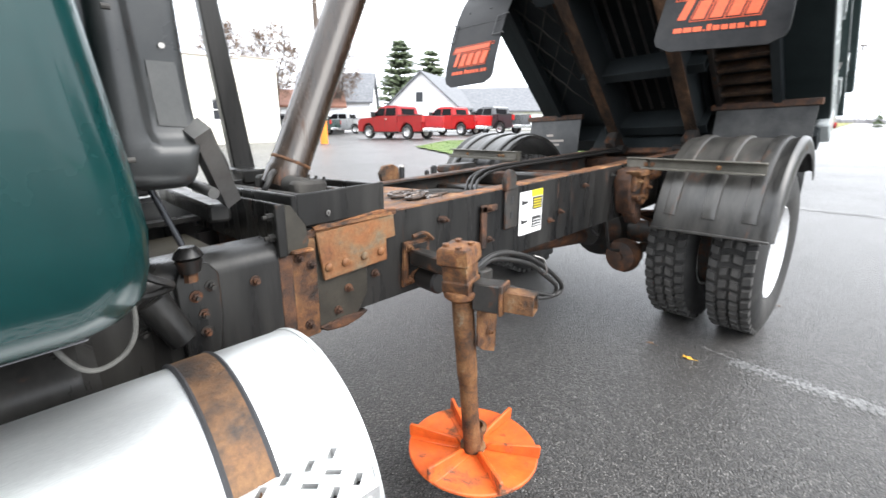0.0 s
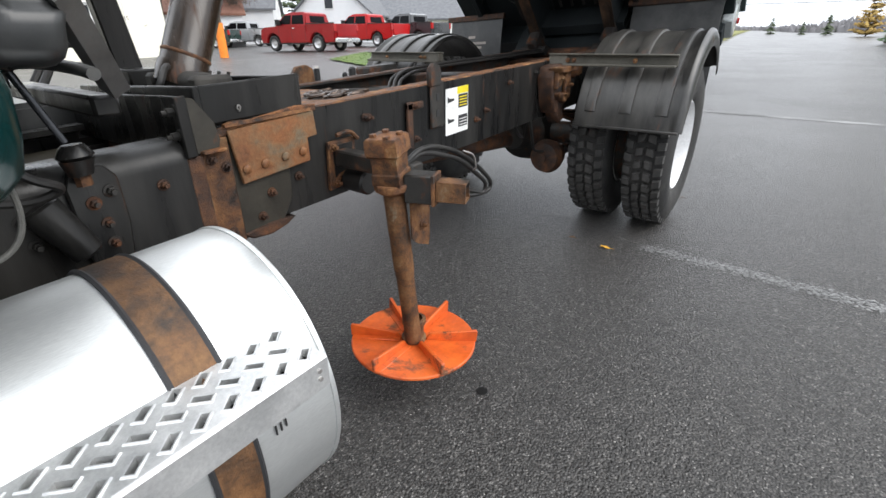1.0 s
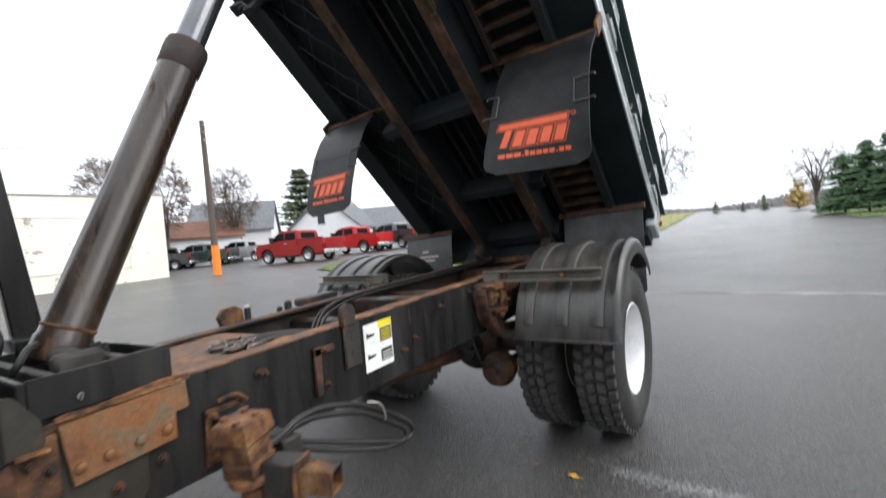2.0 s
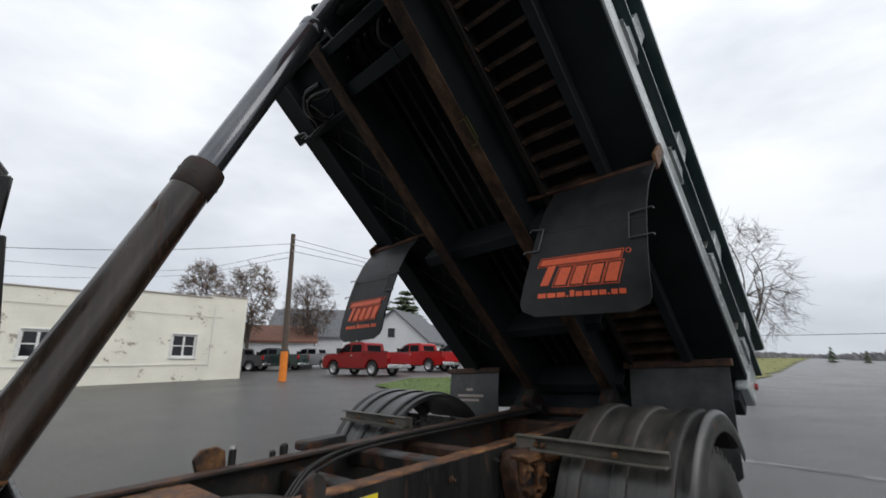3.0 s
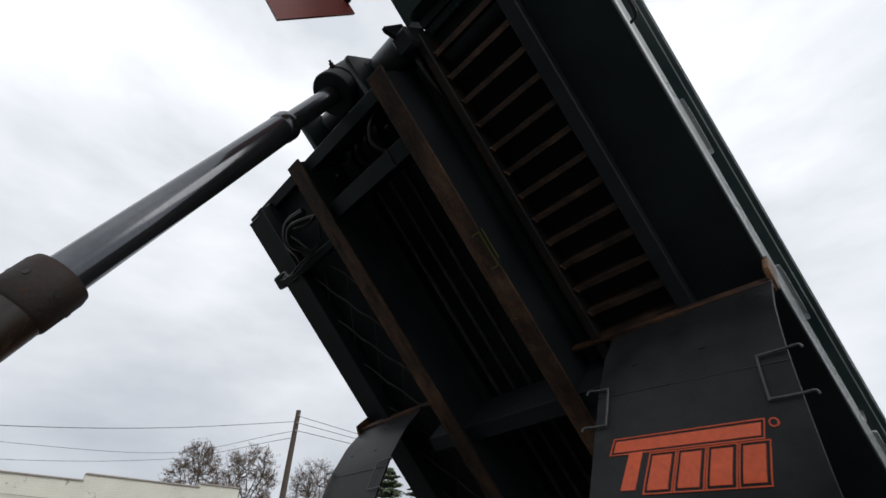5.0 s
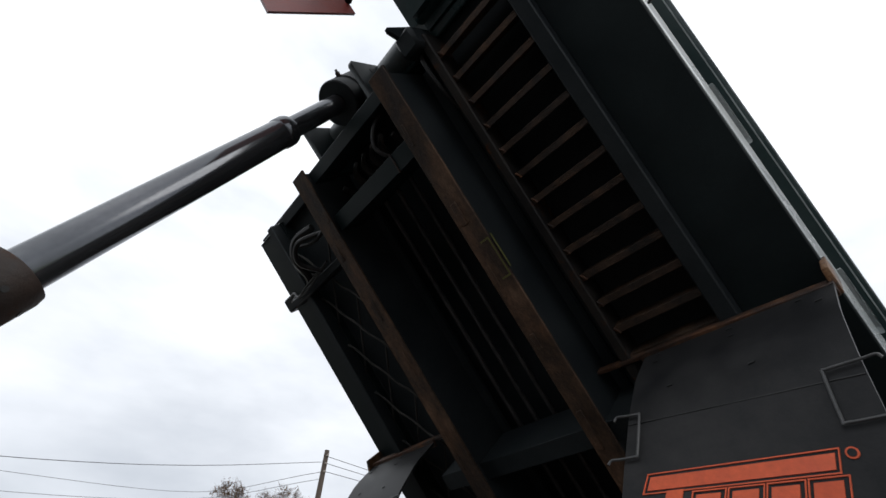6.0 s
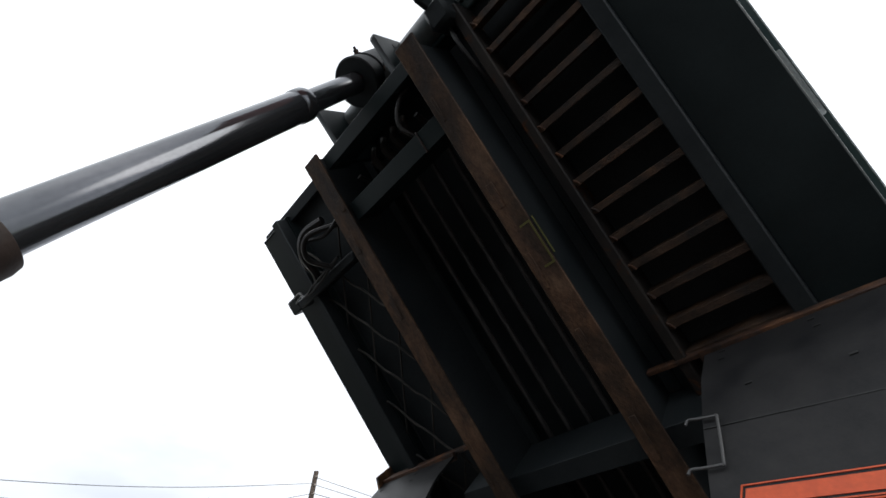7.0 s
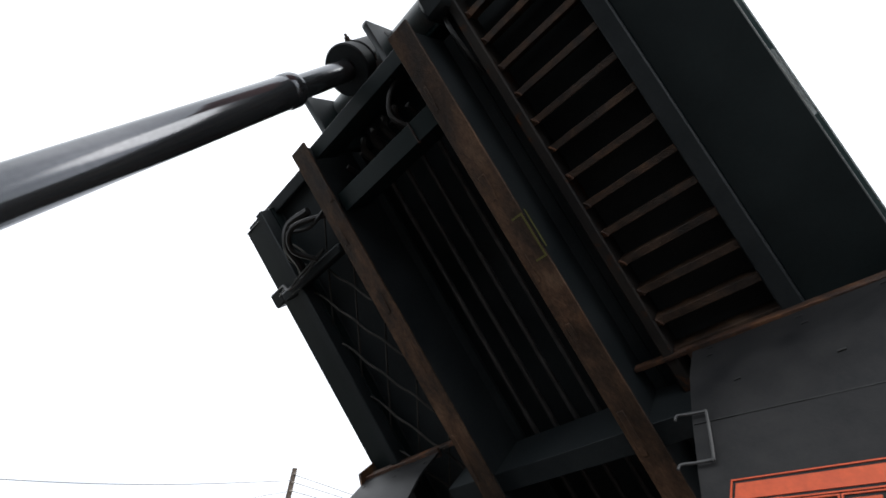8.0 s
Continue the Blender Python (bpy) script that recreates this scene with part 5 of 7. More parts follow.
# drive line, axle and springs
part("drive_shaft", rod((0.02, 1.9, 0.64), (0.03, 3.95, 0.50), 0.055, seg=16), RUST_BROWN, truck, "rusty drive shaft")
part("axle", rod((-0.98, 4.32, 0.53), (0.98, 4.32, 0.53), 0.085, seg=18), BLACK_RUSTY, truck, "grimy rear axle housing")
part("differential", revolve([(0.0, -0.30), (0.10, -0.29), (0.12, -0.20), (0.20, -0.14), (0.235, 0.0), (0.19, 0.12), (0.09, 0.19), (0, 0.20)], (0.03, 4.32, 0.52), (0, 1, 0), 20), BLACK_RUSTY, truck, "grimy round differential housing")
for s in (1, -1):
    part("brake_chamber", revolve([(0, -0.03), (0.03, -0.03), (0.032, -0.012), (0.07, -0.010), (0.100, 0.0), (0.108, 0.03), (0.118, 0.05), (0.118, 0.07), (0.100, 0.08), (0.092, 0.16), (0, 0.17)], (s * 0.385, 3.86, 0.43), (0, 1, 0), 22), RUST_BROWN, truck, "rusty round brake chamber")
    part("slack_arm", box(s * 0.385 - 0.025, s * 0.385 + 0.025, 4.02, 4.30, 0.40, 0.47, 0.01), BLACK_RUSTY, truck)
    for k in range(6):
        ln = 0.64 - 0.085 * k
        z = 0.73 - 0.016 * k
        bm = hose([(s * 0.50, 4.32 - ln, z + 0.05 * (ln / 0.64) ** 2), (s * 0.50, 4.32, z - 0.01), (s * 0.50, 4.32 + ln, z + 0.05 * (ln / 0.64) ** 2)], 0.010, 4, n=6)
        for v in bm.verts:
            v.co.x = s * 0.50 + (v.co.x - s * 0.50) * 4.2
        part("spring_leaf", bm, RUST_BROWN, truck)
    part("u_bolt", hose([(s * 0.45, 4.20, 0.46), (s * 0.45, 4.20, 0.74), (s * 0.50, 4.20, 0.77), (s * 0.55, 4.20, 0.74), (s * 0.55, 4.20, 0.46)], 0.011, 6), RUST_BROWN, truck)
    # the spring hanger: a cast box with ribs, pin and bolts
    bm = prism([(3.60, 0.99), (3.78, 1.0), (3.82, 0.90), (3.80, 0.78), (3.72, 0.70), (3.64, 0.72), (3.60, 0.82), (3.575, 0.93)], "x", s * 0.436, s * 0.535, bevel=0.008)
    part("spring_hanger", bm, RUST_BROWN, truck, "heavily rusted cast spring hanger", CHASSIS)
    part("hanger_cheek", prism([(3.60, 0.97), (3.66, 0.98), (3.66, 0.88), (3.60, 0.86)], "x", s * 0.535, s * 0.565, bevel=0.005), RUST, truck, "", CHASSIS)
    part("hanger_cheek", prism([(3.72, 0.97), (3.79, 0.96), (3.80, 0.80), (3.73, 0.76)], "x", s * 0.535, s * 0.56, bevel=0.005), RUST, truck, "", CHASSIS)
    part("hanger_pin", rod((s * 0.42, 3.70, 0.80), (s * 0.575, 3.70, 0.80), 0.028, seg=14, chamfer=0.006), RUST, truck, "", CHASSIS)
    part("hanger_bolt", bolt((s * 0.535, 3.69, 0.93), (s, 0, 0), 0.014, 0.022), RUST, truck, "", CHASSIS)
    part("shackle", box(s * 0.45, s * 0.55, 3.86, 3.99, 0.90, 0.985, 0.015), RUST, truck, "", CHASSIS)
    part("hanger_pocket", box(s * 0.530, s * 0.537, 3.665, 3.725, 0.835, 0.895, 0.002), INK, truck, "", CHASSIS)
    part("hanger_brow", prism([(3.58, 0.985), (3.80, 0.985), (3.83, 0.955), (3.80, 0.945), (3.60, 0.950)], "x", s * 0.50, s * 0.59, bevel=0.006), RUST, truck, "", CHASSIS)
    part("hanger_brow", prism([(3.62, 0.835), (3.76, 0.825), (3.77, 0.795), (3.63, 0.805)], "x", s * 0.50, s * 0.575, bevel=0.006), RUST, truck, "", CHASSIS)
    part("hanger_leg", prism([(3.66, 0.80), (3.74, 0.79), (3.78, 0.66), (3.72, 0.64), (3.67, 0.70)], "x", s * 0.46, s * 0.54, bevel=0.008), RUST_BROWN, truck, "", CHASSIS)
    part("bump_stop", rod((s * 0.50, 3.90, 0.90), (s * 0.50, 3.90, 0.80), 0.04, 0.028, seg=12, chamfer=0.006), BLACK_RUSTY, truck, "", CHASSIS)
    part("hanger_bolt", bolt((s * 0.565, 3.63, 0.92), (s, 0, 0), 0.013, 0.02), RUST, truck, "", CHASSIS)
    part("hanger_bolt", bolt((s * 0.56, 3.765, 0.87), (s, 0, 0), 0.013, 0.02), RUST, truck, "", CHASSIS)
    part("axle_pad", box(s * 0.44, s * 0.57, 4.12, 4.42, 0.60, 0.70, 0.015), BLACK_RUSTY, truck)
    part("brake_line", hose([(s * 0.42, 3.55, 0.74), (s * 0.40, 3.65, 0.58), (s * 0.37, 3.75, 0.50), (s * 0.385, 3.88, 0.47)], 0.010, 6), HOSE, truck)
    part("brake_line", hose([(s * 0.30, 3.50, 0.76), (s * 0.28, 3.66, 0.62), (s * 0.22, 3.85, 0.56), (s * 0.12, 4.05, 0.60)], 0.010, 6), HOSE, truck)

# ---- rear wheels ----
# the axle sits a touch askew
AXLE = Matrix.Translation((0.865, 4.33, 0)) @ Matrix.Rotation(radians(1.6), 4, "Z") @ Matrix.Translation((-0.9, -4.32, 0))
def wheel(x, s, outer):
    """A dual-tyre wheel; s is the side that its dish opens to."""
    r = 0.53
    c = (x, 4.32, r - 0.004)
    prof = [(0.288, -0.105), (0.30, -0.118), (0.36, -0.138), (0.44, -0.140), (0.492, -0.122), (0.506, -0.108), (0.508, 0), (0.506, 0.108), (0.492, 0.122), (0.44, 0.140), (0.36, 0.138), (0.30, 0.118), (0.288, 0.105)]
    tyre = part("wheel", revolve(prof, c, (1, 0, 0), 56), RUBBER, truck, "black lugged truck tyre", AXLE, 30)
    n = 42
    hub = Matrix.Translation(-ORIGIN[tyre]) @ AXLE @ Matrix.Translation(c)
    for row, (a, b) in enumerate(((-0.114, -0.066), (-0.052, -0.008), (0.008, 0.052), (0.066, 0.114))):
        w = math.tau / n * 0.62
        skew = (0.10 if row % 2 else -0.10) * w
        bm = bmesh.new()
        lug = []
        for rr in (0.500, 0.533):
            q = 1.0 if rr < 0.51 else 0.86
            for dx, dt in ((a, -0.5), (b, -0.5), (b, 0.5), (a, 0.5)):
                xx = (a + b) / 2 + (dx - (a + b) / 2) * q
                ang = w * dt * q + (skew if dx == a else -skew)
                lug.append(bm.verts.new((xx, rr * math.cos(ang), rr * math.sin(ang))))
        for f in ((4, 5, 6, 7), (0, 1, 5, 4), (1, 2, 6, 5), (2, 3, 7, 6), (3, 0, 4, 7)):
            bm.faces.new([lug[k] for k in f])
        lug_mesh = finish(bm, LUG, None, Vector((0, 0, 0)), 30)
        for i in range(n):
            ob = new("tread_lug", lug_mesh)
            ob.parent = tyre
            ob.matrix_basis = hub @ Matrix.Rotation(math.tau * (i + (0.5 if row in (1, 2) else 0.0)) / n, 4, "X")
    if outer:
        rim_prof = [(0, 0.03), (0.11, 0.03), (0.115, -0.06), (0.18, -0.07), (0.25, -0.01), (0.262, 0.08), (0.285, 0.118), (0.292, 0.112), (0.290, 0.05), (0.285, -0.10), (0, -0.10)]
    else:
        rim_prof = [(0, -0.02), (0.20, -0.02), (0.262, -0.08), (0.285, -0.118), (0.292, -0.112), (0.290, 0.10), (0, 0.10)]
    rim = part("rim", revolve([(a, s * h) for a, h in rim_prof], c, (1, 0, 0), 40), WHITE_RIM, tyre, "white-painted steel rim", AXLE)
    if outer:
        for k in range(10):
            a = math.tau * k / 10
            part("wheel_nut", rod((x - s * 0.065, 4.32 + 0.145 * math.cos(a), r + 0.145 * math.sin(a)), (x - s * 0.03, 4.32 + 0.145 * math.cos(a), r + 0.145 * math.sin(a)), 0.016, seg=6), RUST, tyre, "", AXLE)


for s in (1, -1):
    part("brake_drum", rod((s * 0.62, 4.32, 0.526), (s * 1.04, 4.32, 0.526), 0.275, seg=32, chamfer=0.02), BLACK_RUSTY, truck, "grimy black brake drum", AXLE)
    wheel(s * 1.08, s, True)
    wheel(s * 0.72, -s, False)


# ---- rear mudguards ----
BAR_PAINT = surf("dusty_olive_bar_paint", (0.055, 0.052, 0.040), (0.11, 0.10, 0.08), 6, (0.5, 0.7), bump=0.2, rust=0.15, rscale=6, dust=0.2)
GUARD = {1: Matrix.Translation((0.95, 3.65, 0)) @ Matrix.Rotation(radians(2.6), 4, "Z") @ Matrix.Translation((-0.95, -3.65, 0)), -1: Matrix.Translation((-0.04, 0.03, 0))}


def mudguard(s):
    """A plastic quarter fender over the twin tyres, with three broad ribs and a rolled outer edge."""
    cy, cz, r, t = 4.262, 0.625, 0.60, 0.010
    x0, x1 = 0.655, 1.262
    a0, a1 = math.pi * 0.955, math.pi * 0.22
    n = 34
    ribs = ((0.713, 0.780), (0.910, 0.985), (1.105, 1.178))
    bm = bmesh.new()
    prof = [(x0, -0.02), (x0 + 0.006, -0.002), (x0 + 0.02, 0.0)]
    for a, b in ribs[:2]:
        prof += [(a - 0.012, 0.0), (a - 0.002, 0.0), (b + 0.002, 0.0), (b + 0.012, 0.0)]
    prof += [(1.09, 0.0), (1.19, 0.0), (1.205, 0.002), (1.218, 0.012), (1.232, 0.016), (1.246, 0.010), (1.256, -0.008), (x1, -0.035), (x1 + 0.002, -0.065), (x1 - 0.004, -0.075)]
    grids = []
    for off in (0, -t):
        grid = []
        for i in range(n + 1):
            a = a0 + (a1 - a0) * i / n
            # the rolled edge fades out towards the foot
            fade = min(1.0, 0.15 + i / 7)
            grid.append([bm.verts.new((s * x, cy + (r + h * (fade if x > 1.2 else 1) + off) * math.cos(a), cz + (r + h * (fade if x > 1.2 else 1) + off) * math.sin(a))) for x, h in prof])
        grids.append(grid)
        for p, q in zip(grid, grid[1:]):
            for k in range(len(prof) - 1):
                bm.faces.new((p[k], p[k + 1], q[k + 1], q[k]))
    for k in range(len(prof) - 1):
        for e in (0, n):
            bm.faces.new((grids[0][e][k], grids[0][e][k + 1], grids[1][e][k + 1], grids[1][e][k]))
    for i in range(n):
        for e in (0, -1):
            bm.faces.new((grids[0][i][e], grids[0][i + 1][e], grids[1][i + 1][e], grids[1][i][e]))
    m = GUARD[s]
    guard = part("mudguard", bm, FENDER, truck, "scuffed dark plastic ribbed mudguard", m)
    for a, b in ribs:
        bm = bmesh.new()
        rows = []
        k0, k1 = a0 - 0.145, a1 + 0.12
        for i in range(n + 1):
            ang = k0 + (k1 - k0) * i / n
            lift = 0.014 if 0 < i < n else 0.010
            rows.append([bm.verts.new((s * x, cy + (r + h) * math.cos(ang), cz + (r + h) * math.sin(ang))) for x, h in ((a, -0.002), (a + 0.004, lift - 0.003), (a + 0.010, lift), (b - 0.010, lift), (b - 0.004, lift - 0.003), (b, -0.002))])
        for p, q in zip(rows, rows[1:]):
            for k in range(5):
                bm.faces.new((p[k], p[k + 1], q[k + 1], q[k]))
        bm.faces.new(rows[0])
        bm.faces.new(rows[-1][::-1])
        part("rib", bm, FENDER, guard, "", m)
    ends = (cy + (r + 0.004) * math.cos(a0), cz + (r + 0.004) * math.sin(a0))
    part("mudguard_lip", box(s * x0, s * 1.245, ends[0] - 0.012, ends[0] + 0.006, ends[1] - 0.006, ends[1] + 0.008, 0.003), FENDER, guard, "", m)
    bar = [(1.106, 3.775), (1.106, 3.82), (1.040, 3.82), (1.040, 3.812), (1.098, 3.812), (1.098, 3.775)]
    part("mudguard_bar", prism([(y - 0.045, z) for z, y in bar], "x", s * 0.44, s * 1.165, bevel=0.002), BAR_PAINT, guard, "dusty olive steel angle bar", m)
    part("mudguard_bar", box(s * 0.44, s * 1.160, 3.72, 3.775, 1.038, 1.050, 0.003), BAR_PAINT, guard, "", m)
    part("bar_arm", box(s * 0.44, s * 0.56, 3.74, 3.80, 1.0, 1.10, 0.006), BAR_PAINT, guard, "", m)
    for xx in (0.56, 0.60, 0.95):
        part("bolt", bolt((s * xx, 3.738, 1.07), (0, -1, 0), 0.009, 0.012), RUST, guard, "", m)


mudguard(1)
mudguard(-1)

# ---- fuel tank and step ----
TX, TZ, TR, TY = 0.873, 0.562, 0.311, 1.366
prof = [(0, 0.022), (0.18, 0.020), (0.255, 0.010), (0.284, -0.006), (0.298, -0.016), (TR - 0.004, -0.018), (TR, -0.026), (TR, -0.06), (TR, -1.6), (TR - 0.01, -1.63), (0, -1.63)]
tank = part("fuel_tank", revolve(prof, (TX, TY, TZ), (0, 1, 0), 128), SILVER, truck, "polished aluminium cylindrical fuel tank", CHASSIS, 50)
part("tank_rim", revolve([(TR - 0.006, 0.0), (TR + 0.002, 0.0), (TR + 0.003, 0.006), (TR + 0.002, 0.010), (TR - 0.006, 0.010)], (TX, TY - 0.024, TZ), (0, 1, 0), 96), SILVER, tank, "", CHASSIS)
for y in (1.142, 0.12):
    for k in (-1, 1):
        part("strap_liner", revolve([(TR, -0.004), (TR + 0.006, -0.0045), (TR + 0.009, 0.0), (TR + 0.006, 0.0045), (TR, 0.004)], (TX, y + 0.0375 * k, TZ), (0, 1, 0), 96), STRAP_RUBBER, tank, "black rubber strap edging", CHASSIS)
    bm = bmesh.new()
    rings = []
    rng = random.Random(int(y * 100))
    for i in range(120):
        a = math.tau * i / 120
        e = [0.0352 + 0.0008 * rng.uniform(-1, 1), 0.0352 + 0.0008 * rng.uniform(-1, 1)]
        rings.append([bm.verts.new((TX + r * math.cos(a), y + d, TZ + r * math.sin(a))) for r, d in ((TR + 0.001, -e[0]), (TR + 0.006, -e[0] + 0.001), (TR + 0.0065, 0.0), (TR + 0.006, e[1] - 0.001), (TR + 0.001, e[1]))])
    for i in range(120):
        p, q = rings[i], rings[(i + 1) % 120]
        for k in range(4):
            bm.faces.new((p[k], p[k + 1], q[k + 1], q[k]))
    part("strap", bm, STRAP_RUST, tank, "rusted steel tank strap", CHASSIS)
    part("strap_bolt", rod((TX + TR * 0.90, y - 0.005, TZ + 0.10), (TX + TR * 0.90 + 0.055, y - 0.005, TZ + 0.10), 0.016, seg=10, chamfer=0.004), BLACK_RUSTY, tank, "", CHASSIS)
for k in range(3):
    part("tank_label", box(TX + TR - 0.002, TX + TR + 0.0006, 1.217 + 0.010 * k, 1.2195 + 0.010 * k, TZ + 0.039 + 0.002 * k, TZ + 0.059, 0), INK, tank, "", CHASSIS, 0)

SX0, SX1, SY0, SY1, SZ = 1.120, 1.255, -0.22, 1.289, 0.758


def tread_plate():
    """Tread with three staggered rows of slanted slots, turned by turns, each with a raised rim."""
    bm = bmesh.new()
    pitch, py = (SX1 - SX0 - 0.006) / 3, 0.0421
    d = math.sqrt(0.5)
    for i in range(3):
        x0, x1 = SX0 + i * pitch, SX0 + (i + 1) * pitch
        m = 1 if i % 2 else -1
        ends = [SY1 - py * (0.5 if i == 1 else 0.0)]
        while ends[-1] - py > SY0:
            ends.append(ends[-1] - py)
        if i == 1:
            bm.faces.new([bm.verts.new((*p, SZ)) for p in ((x0, ends[0]), (x1, ends[0]), (x1, SY1), (x0, SY1))])
        for y1 in ends:
            y0 = y1 - py
            cx, cy = (x0 + x1) / 2, (y0 + y1) / 2
            outer = [(x0, y0), (x1, y0), (x1, y1), (x0, y1)]
            if m < 0:
                outer = [(x1, y0), (x0, y0), (x0, y1), (x1, y1)]

            def slot(lg, sh):
                return [(cx + m * d * (u - v), cy + d * (u + v)) for u, v in ((-lg, sh), (-lg, -sh), (lg, -sh), (lg, sh))]
            rings = [[bm.verts.new((*p, SZ + z)) for p in q] for q, z in ((outer, 0.0), (slot(0.0180, 0.0100), 0.0), (slot(0.0163, 0.0083), 0.003), (slot(0.0138, 0.0058), 0.0025), (slot(0.0136, 0.0056), -0.014))]
            for a in range(4):
                b = (a + 1) % 4
                for p, q in zip(rings, rings[1:]):
                    bm.faces.new((p[a], p[b], q[b], q[a]))
    return bm


step = part("step", tread_plate(), STEP_METAL, truck, "slotted grey metal step along the tank", CHASSIS, 30)
part("step_edge", prism([(SX1 - 0.007, SZ), (SX1 - 0.002, SZ - 0.0005), (SX1 + 0.002, SZ - 0.004), (SX1 + 0.003, SZ - 0.058), (SX1 - 0.003, SZ - 0.062), (SX1 - 0.004, SZ - 0.008), (SX1 - 0.007, SZ - 0.004)], "y", SY0, SY1), STEP_METAL, step, "", CHASSIS)
part("step_bed", box(SX0 + 0.02, SX1 - 0.006, SY0, SY1 - 0.004, SZ - 0.020, SZ - 0.016, 0), BLACK, step, "", CHASSIS)
part("step_end", box(SX0, SX1, SY1 - 0.003, SY1, SZ - 0.016, SZ - 0.0005, 0.0005), STEP_METAL, step, "", CHASSIS)
for z in (SZ - 0.020, SZ - 0.036):
    part("rivet", rod((SX1 + 0.001, SY1 - 0.018, z), (SX1 + 0.006, SY1 - 0.018, z), 0.004, seg=8), STEEL, step, "", CHASSIS)
for y in (1.13, 0.45, 0.05):
    part("step_bracket", box(1.160, SX1 - 0.005, y - 0.03, y + 0.03, SZ - 0.067, SZ - 0.020, 0.006), RUST_BROWN, step, "", CHASSIS)

# ---- cab ----
bm = bmesh.new()
rows = []
for z, bulge, back in ((0.978, -0.062, -0.060), (0.984, -0.040, -0.038), (1.000, -0.016, -0.018), (1.030, 0.004, 0.004), (1.075, 0.018, 0.013), (1.13, 0.024, 0.017), (1.22, 0.025, 0.008), (1.35, 0.026, -0.010), (1.7, 0.02, -0.055), (2.2, 0.0, -0.12), (2.6, -0.06, -0.18), (2.78, -0.2, -0.25)):
    row = []
    rear, turn = 1.056 + back, 0.085
    pts = [(-1.06 - bulge, -1.1), (-1.06 - bulge, 0.2), (-1.06 - bulge, rear - turn)] + [(-1.06 - bulge + turn * (1 - math.cos(a)), rear - turn + turn * math.sin(a)) for a in [math.pi / 2 * k / 8 for k in range(1, 9)]]
    pts += [(-x, y) for x, y in pts[::-1]]
    # the foot drops towards the front
    rows.append([bm.verts.new((x, y, z - 0.055 * max(0.0, 0.95 - y) * max(0.0, min(1.0, (1.2 - z) / 0.2)))) for x, y in pts])
for p, q in zip(rows, rows[1:]):
    for k in range(len(p)):
        j = (k + 1) % len(p)
        bm.faces.new((p[k], p[j], q[j], q[k]))
bm.faces.new(rows[0][::-1])
bm.faces.new(rows[-1])
cab = part("cab", bm, GREEN, truck, "glossy dark green truck cab", None, 60)
lip = [(1.004, -1.1, 0.864), (1.004, 0.3, 0.940), (1.002, 0.92, 0.976), (0.985, 0.965, 0.978), (0.955, 0.992, 0.978), (0.92, 0.997, 0.978)]
part("sill_lip", hose(lip, 0.003, 6), CHROME_BLACK, cab, "thin dark edge trim")
for z in (1.42, 1.225):
    part("trim_clip", rod((1.005, 1.062, z), (1.005, 1.072, z), 0.004, seg=8), GRIMY, cab)
PALE_HOSE = surf("pale_braided_hose", (0.05, 0.05, 0.045), (0.10, 0.097, 0.088), 60, (0.5, 0.7), bump=0.4, bscale=300)
# moulded housing behind the cab: a rounded foot, a ledge and a recessed face above it
bm = bmesh.new()
rows = []
for z, inset, panel, front in ((1.138, 0.060, 0.0, 1.205), (1.143, 0.030, 0.0, 1.220), (1.156, 0.010, 0.0, 1.233), (1.176, 0.002, 0.0, 1.241), (1.210, 0.0, 0.0, 1.246), (1.226, 0.0, 0.002, 1.252), (1.236, 0.0, 0.010, 1.255), (1.244, 0.0, 0.022, 1.257), (1.262, 0.0, 0.029, 1.257), (1.31, 0.0, 0.031, 1.252), (1.37, 0.0, 0.030, 1.248), (1.46, 0.0, 0.026, 1.244), (1.75, 0.0, 0.024, 1.236), (2.44, 0.0, 0.024, 1.215)):
    xr, back = 0.674 - inset, 1.085 + inset
    # the ridge beside the face leans back as it climbs and rounds into the ledge
    ridge = 1.146 - 0.05 * (z - 1.3) + max(0.0, 0.30 * (1.262 - z) if z > 1.226 else 0.0)
    pts = [(0.10, back), (xr - 0.05, back), (xr - 0.018, back + 0.006), (xr - 0.004, back + 0.016), (xr, back + 0.030), (xr, ridge - 0.004), (xr - 0.2 * panel, ridge + 0.004), (xr - 0.75 * panel, ridge + 0.014), (xr - panel, ridge + 0.024), (xr - panel, front - 0.026), (xr - panel - 0.004, front - 0.010), (xr - panel - 0.014, front - 0.002), (xr - panel - 0.04, front), (0.10, front)]
    rows.append([bm.verts.new((x, y, z)) for x, y in pts])
for p, q in zip(rows, rows[1:]):
    for k in range(len(p)):
        j = (k + 1) % len(p)
        bm.faces.new((p[k], p[j], q[j], q[k]))
bm.faces.new(rows[0][::-1])
bm.faces.new(rows[-1])
hous = part("intake_housing", bm, PLASTIC, truck, "dark grey moulded plastic housing behind the cab", None, 75)
# Lighter grey than the housing: dust, and reflected sky put into the colour.
DUSTY_SKYLIT_PLASTIC = surf("dusty_sky_greyed_plastic", (0.040, 0.042, 0.042), (0.066, 0.068, 0.067), 4, (0.35, 0.5), bump=0.05, bscale=200, dust=0.12)
part("housing_panel", prism([(1.176, 1.272), (1.234, 1.268), (1.226, 1.405), (1.168, 1.405)], "x", 0.636, 0.6470, bevel=0.003, seg=2), DUSTY_SKYLIT_PLASTIC, hous, "dusty face panel, also lightened for reflected sky")
part("panel_clip", rod((0.640, 1.204, 1.432), (0.6505, 1.204, 1.432), 0.006, seg=12), STEEL, hous, "bright metal clip")
part("cab_stay", rod((0.655, 1.246, 1.270), (0.484, 1.350, 1.085), 0.031, seg=4), STAY_GREY, truck, "dusty grey flat steel stay")
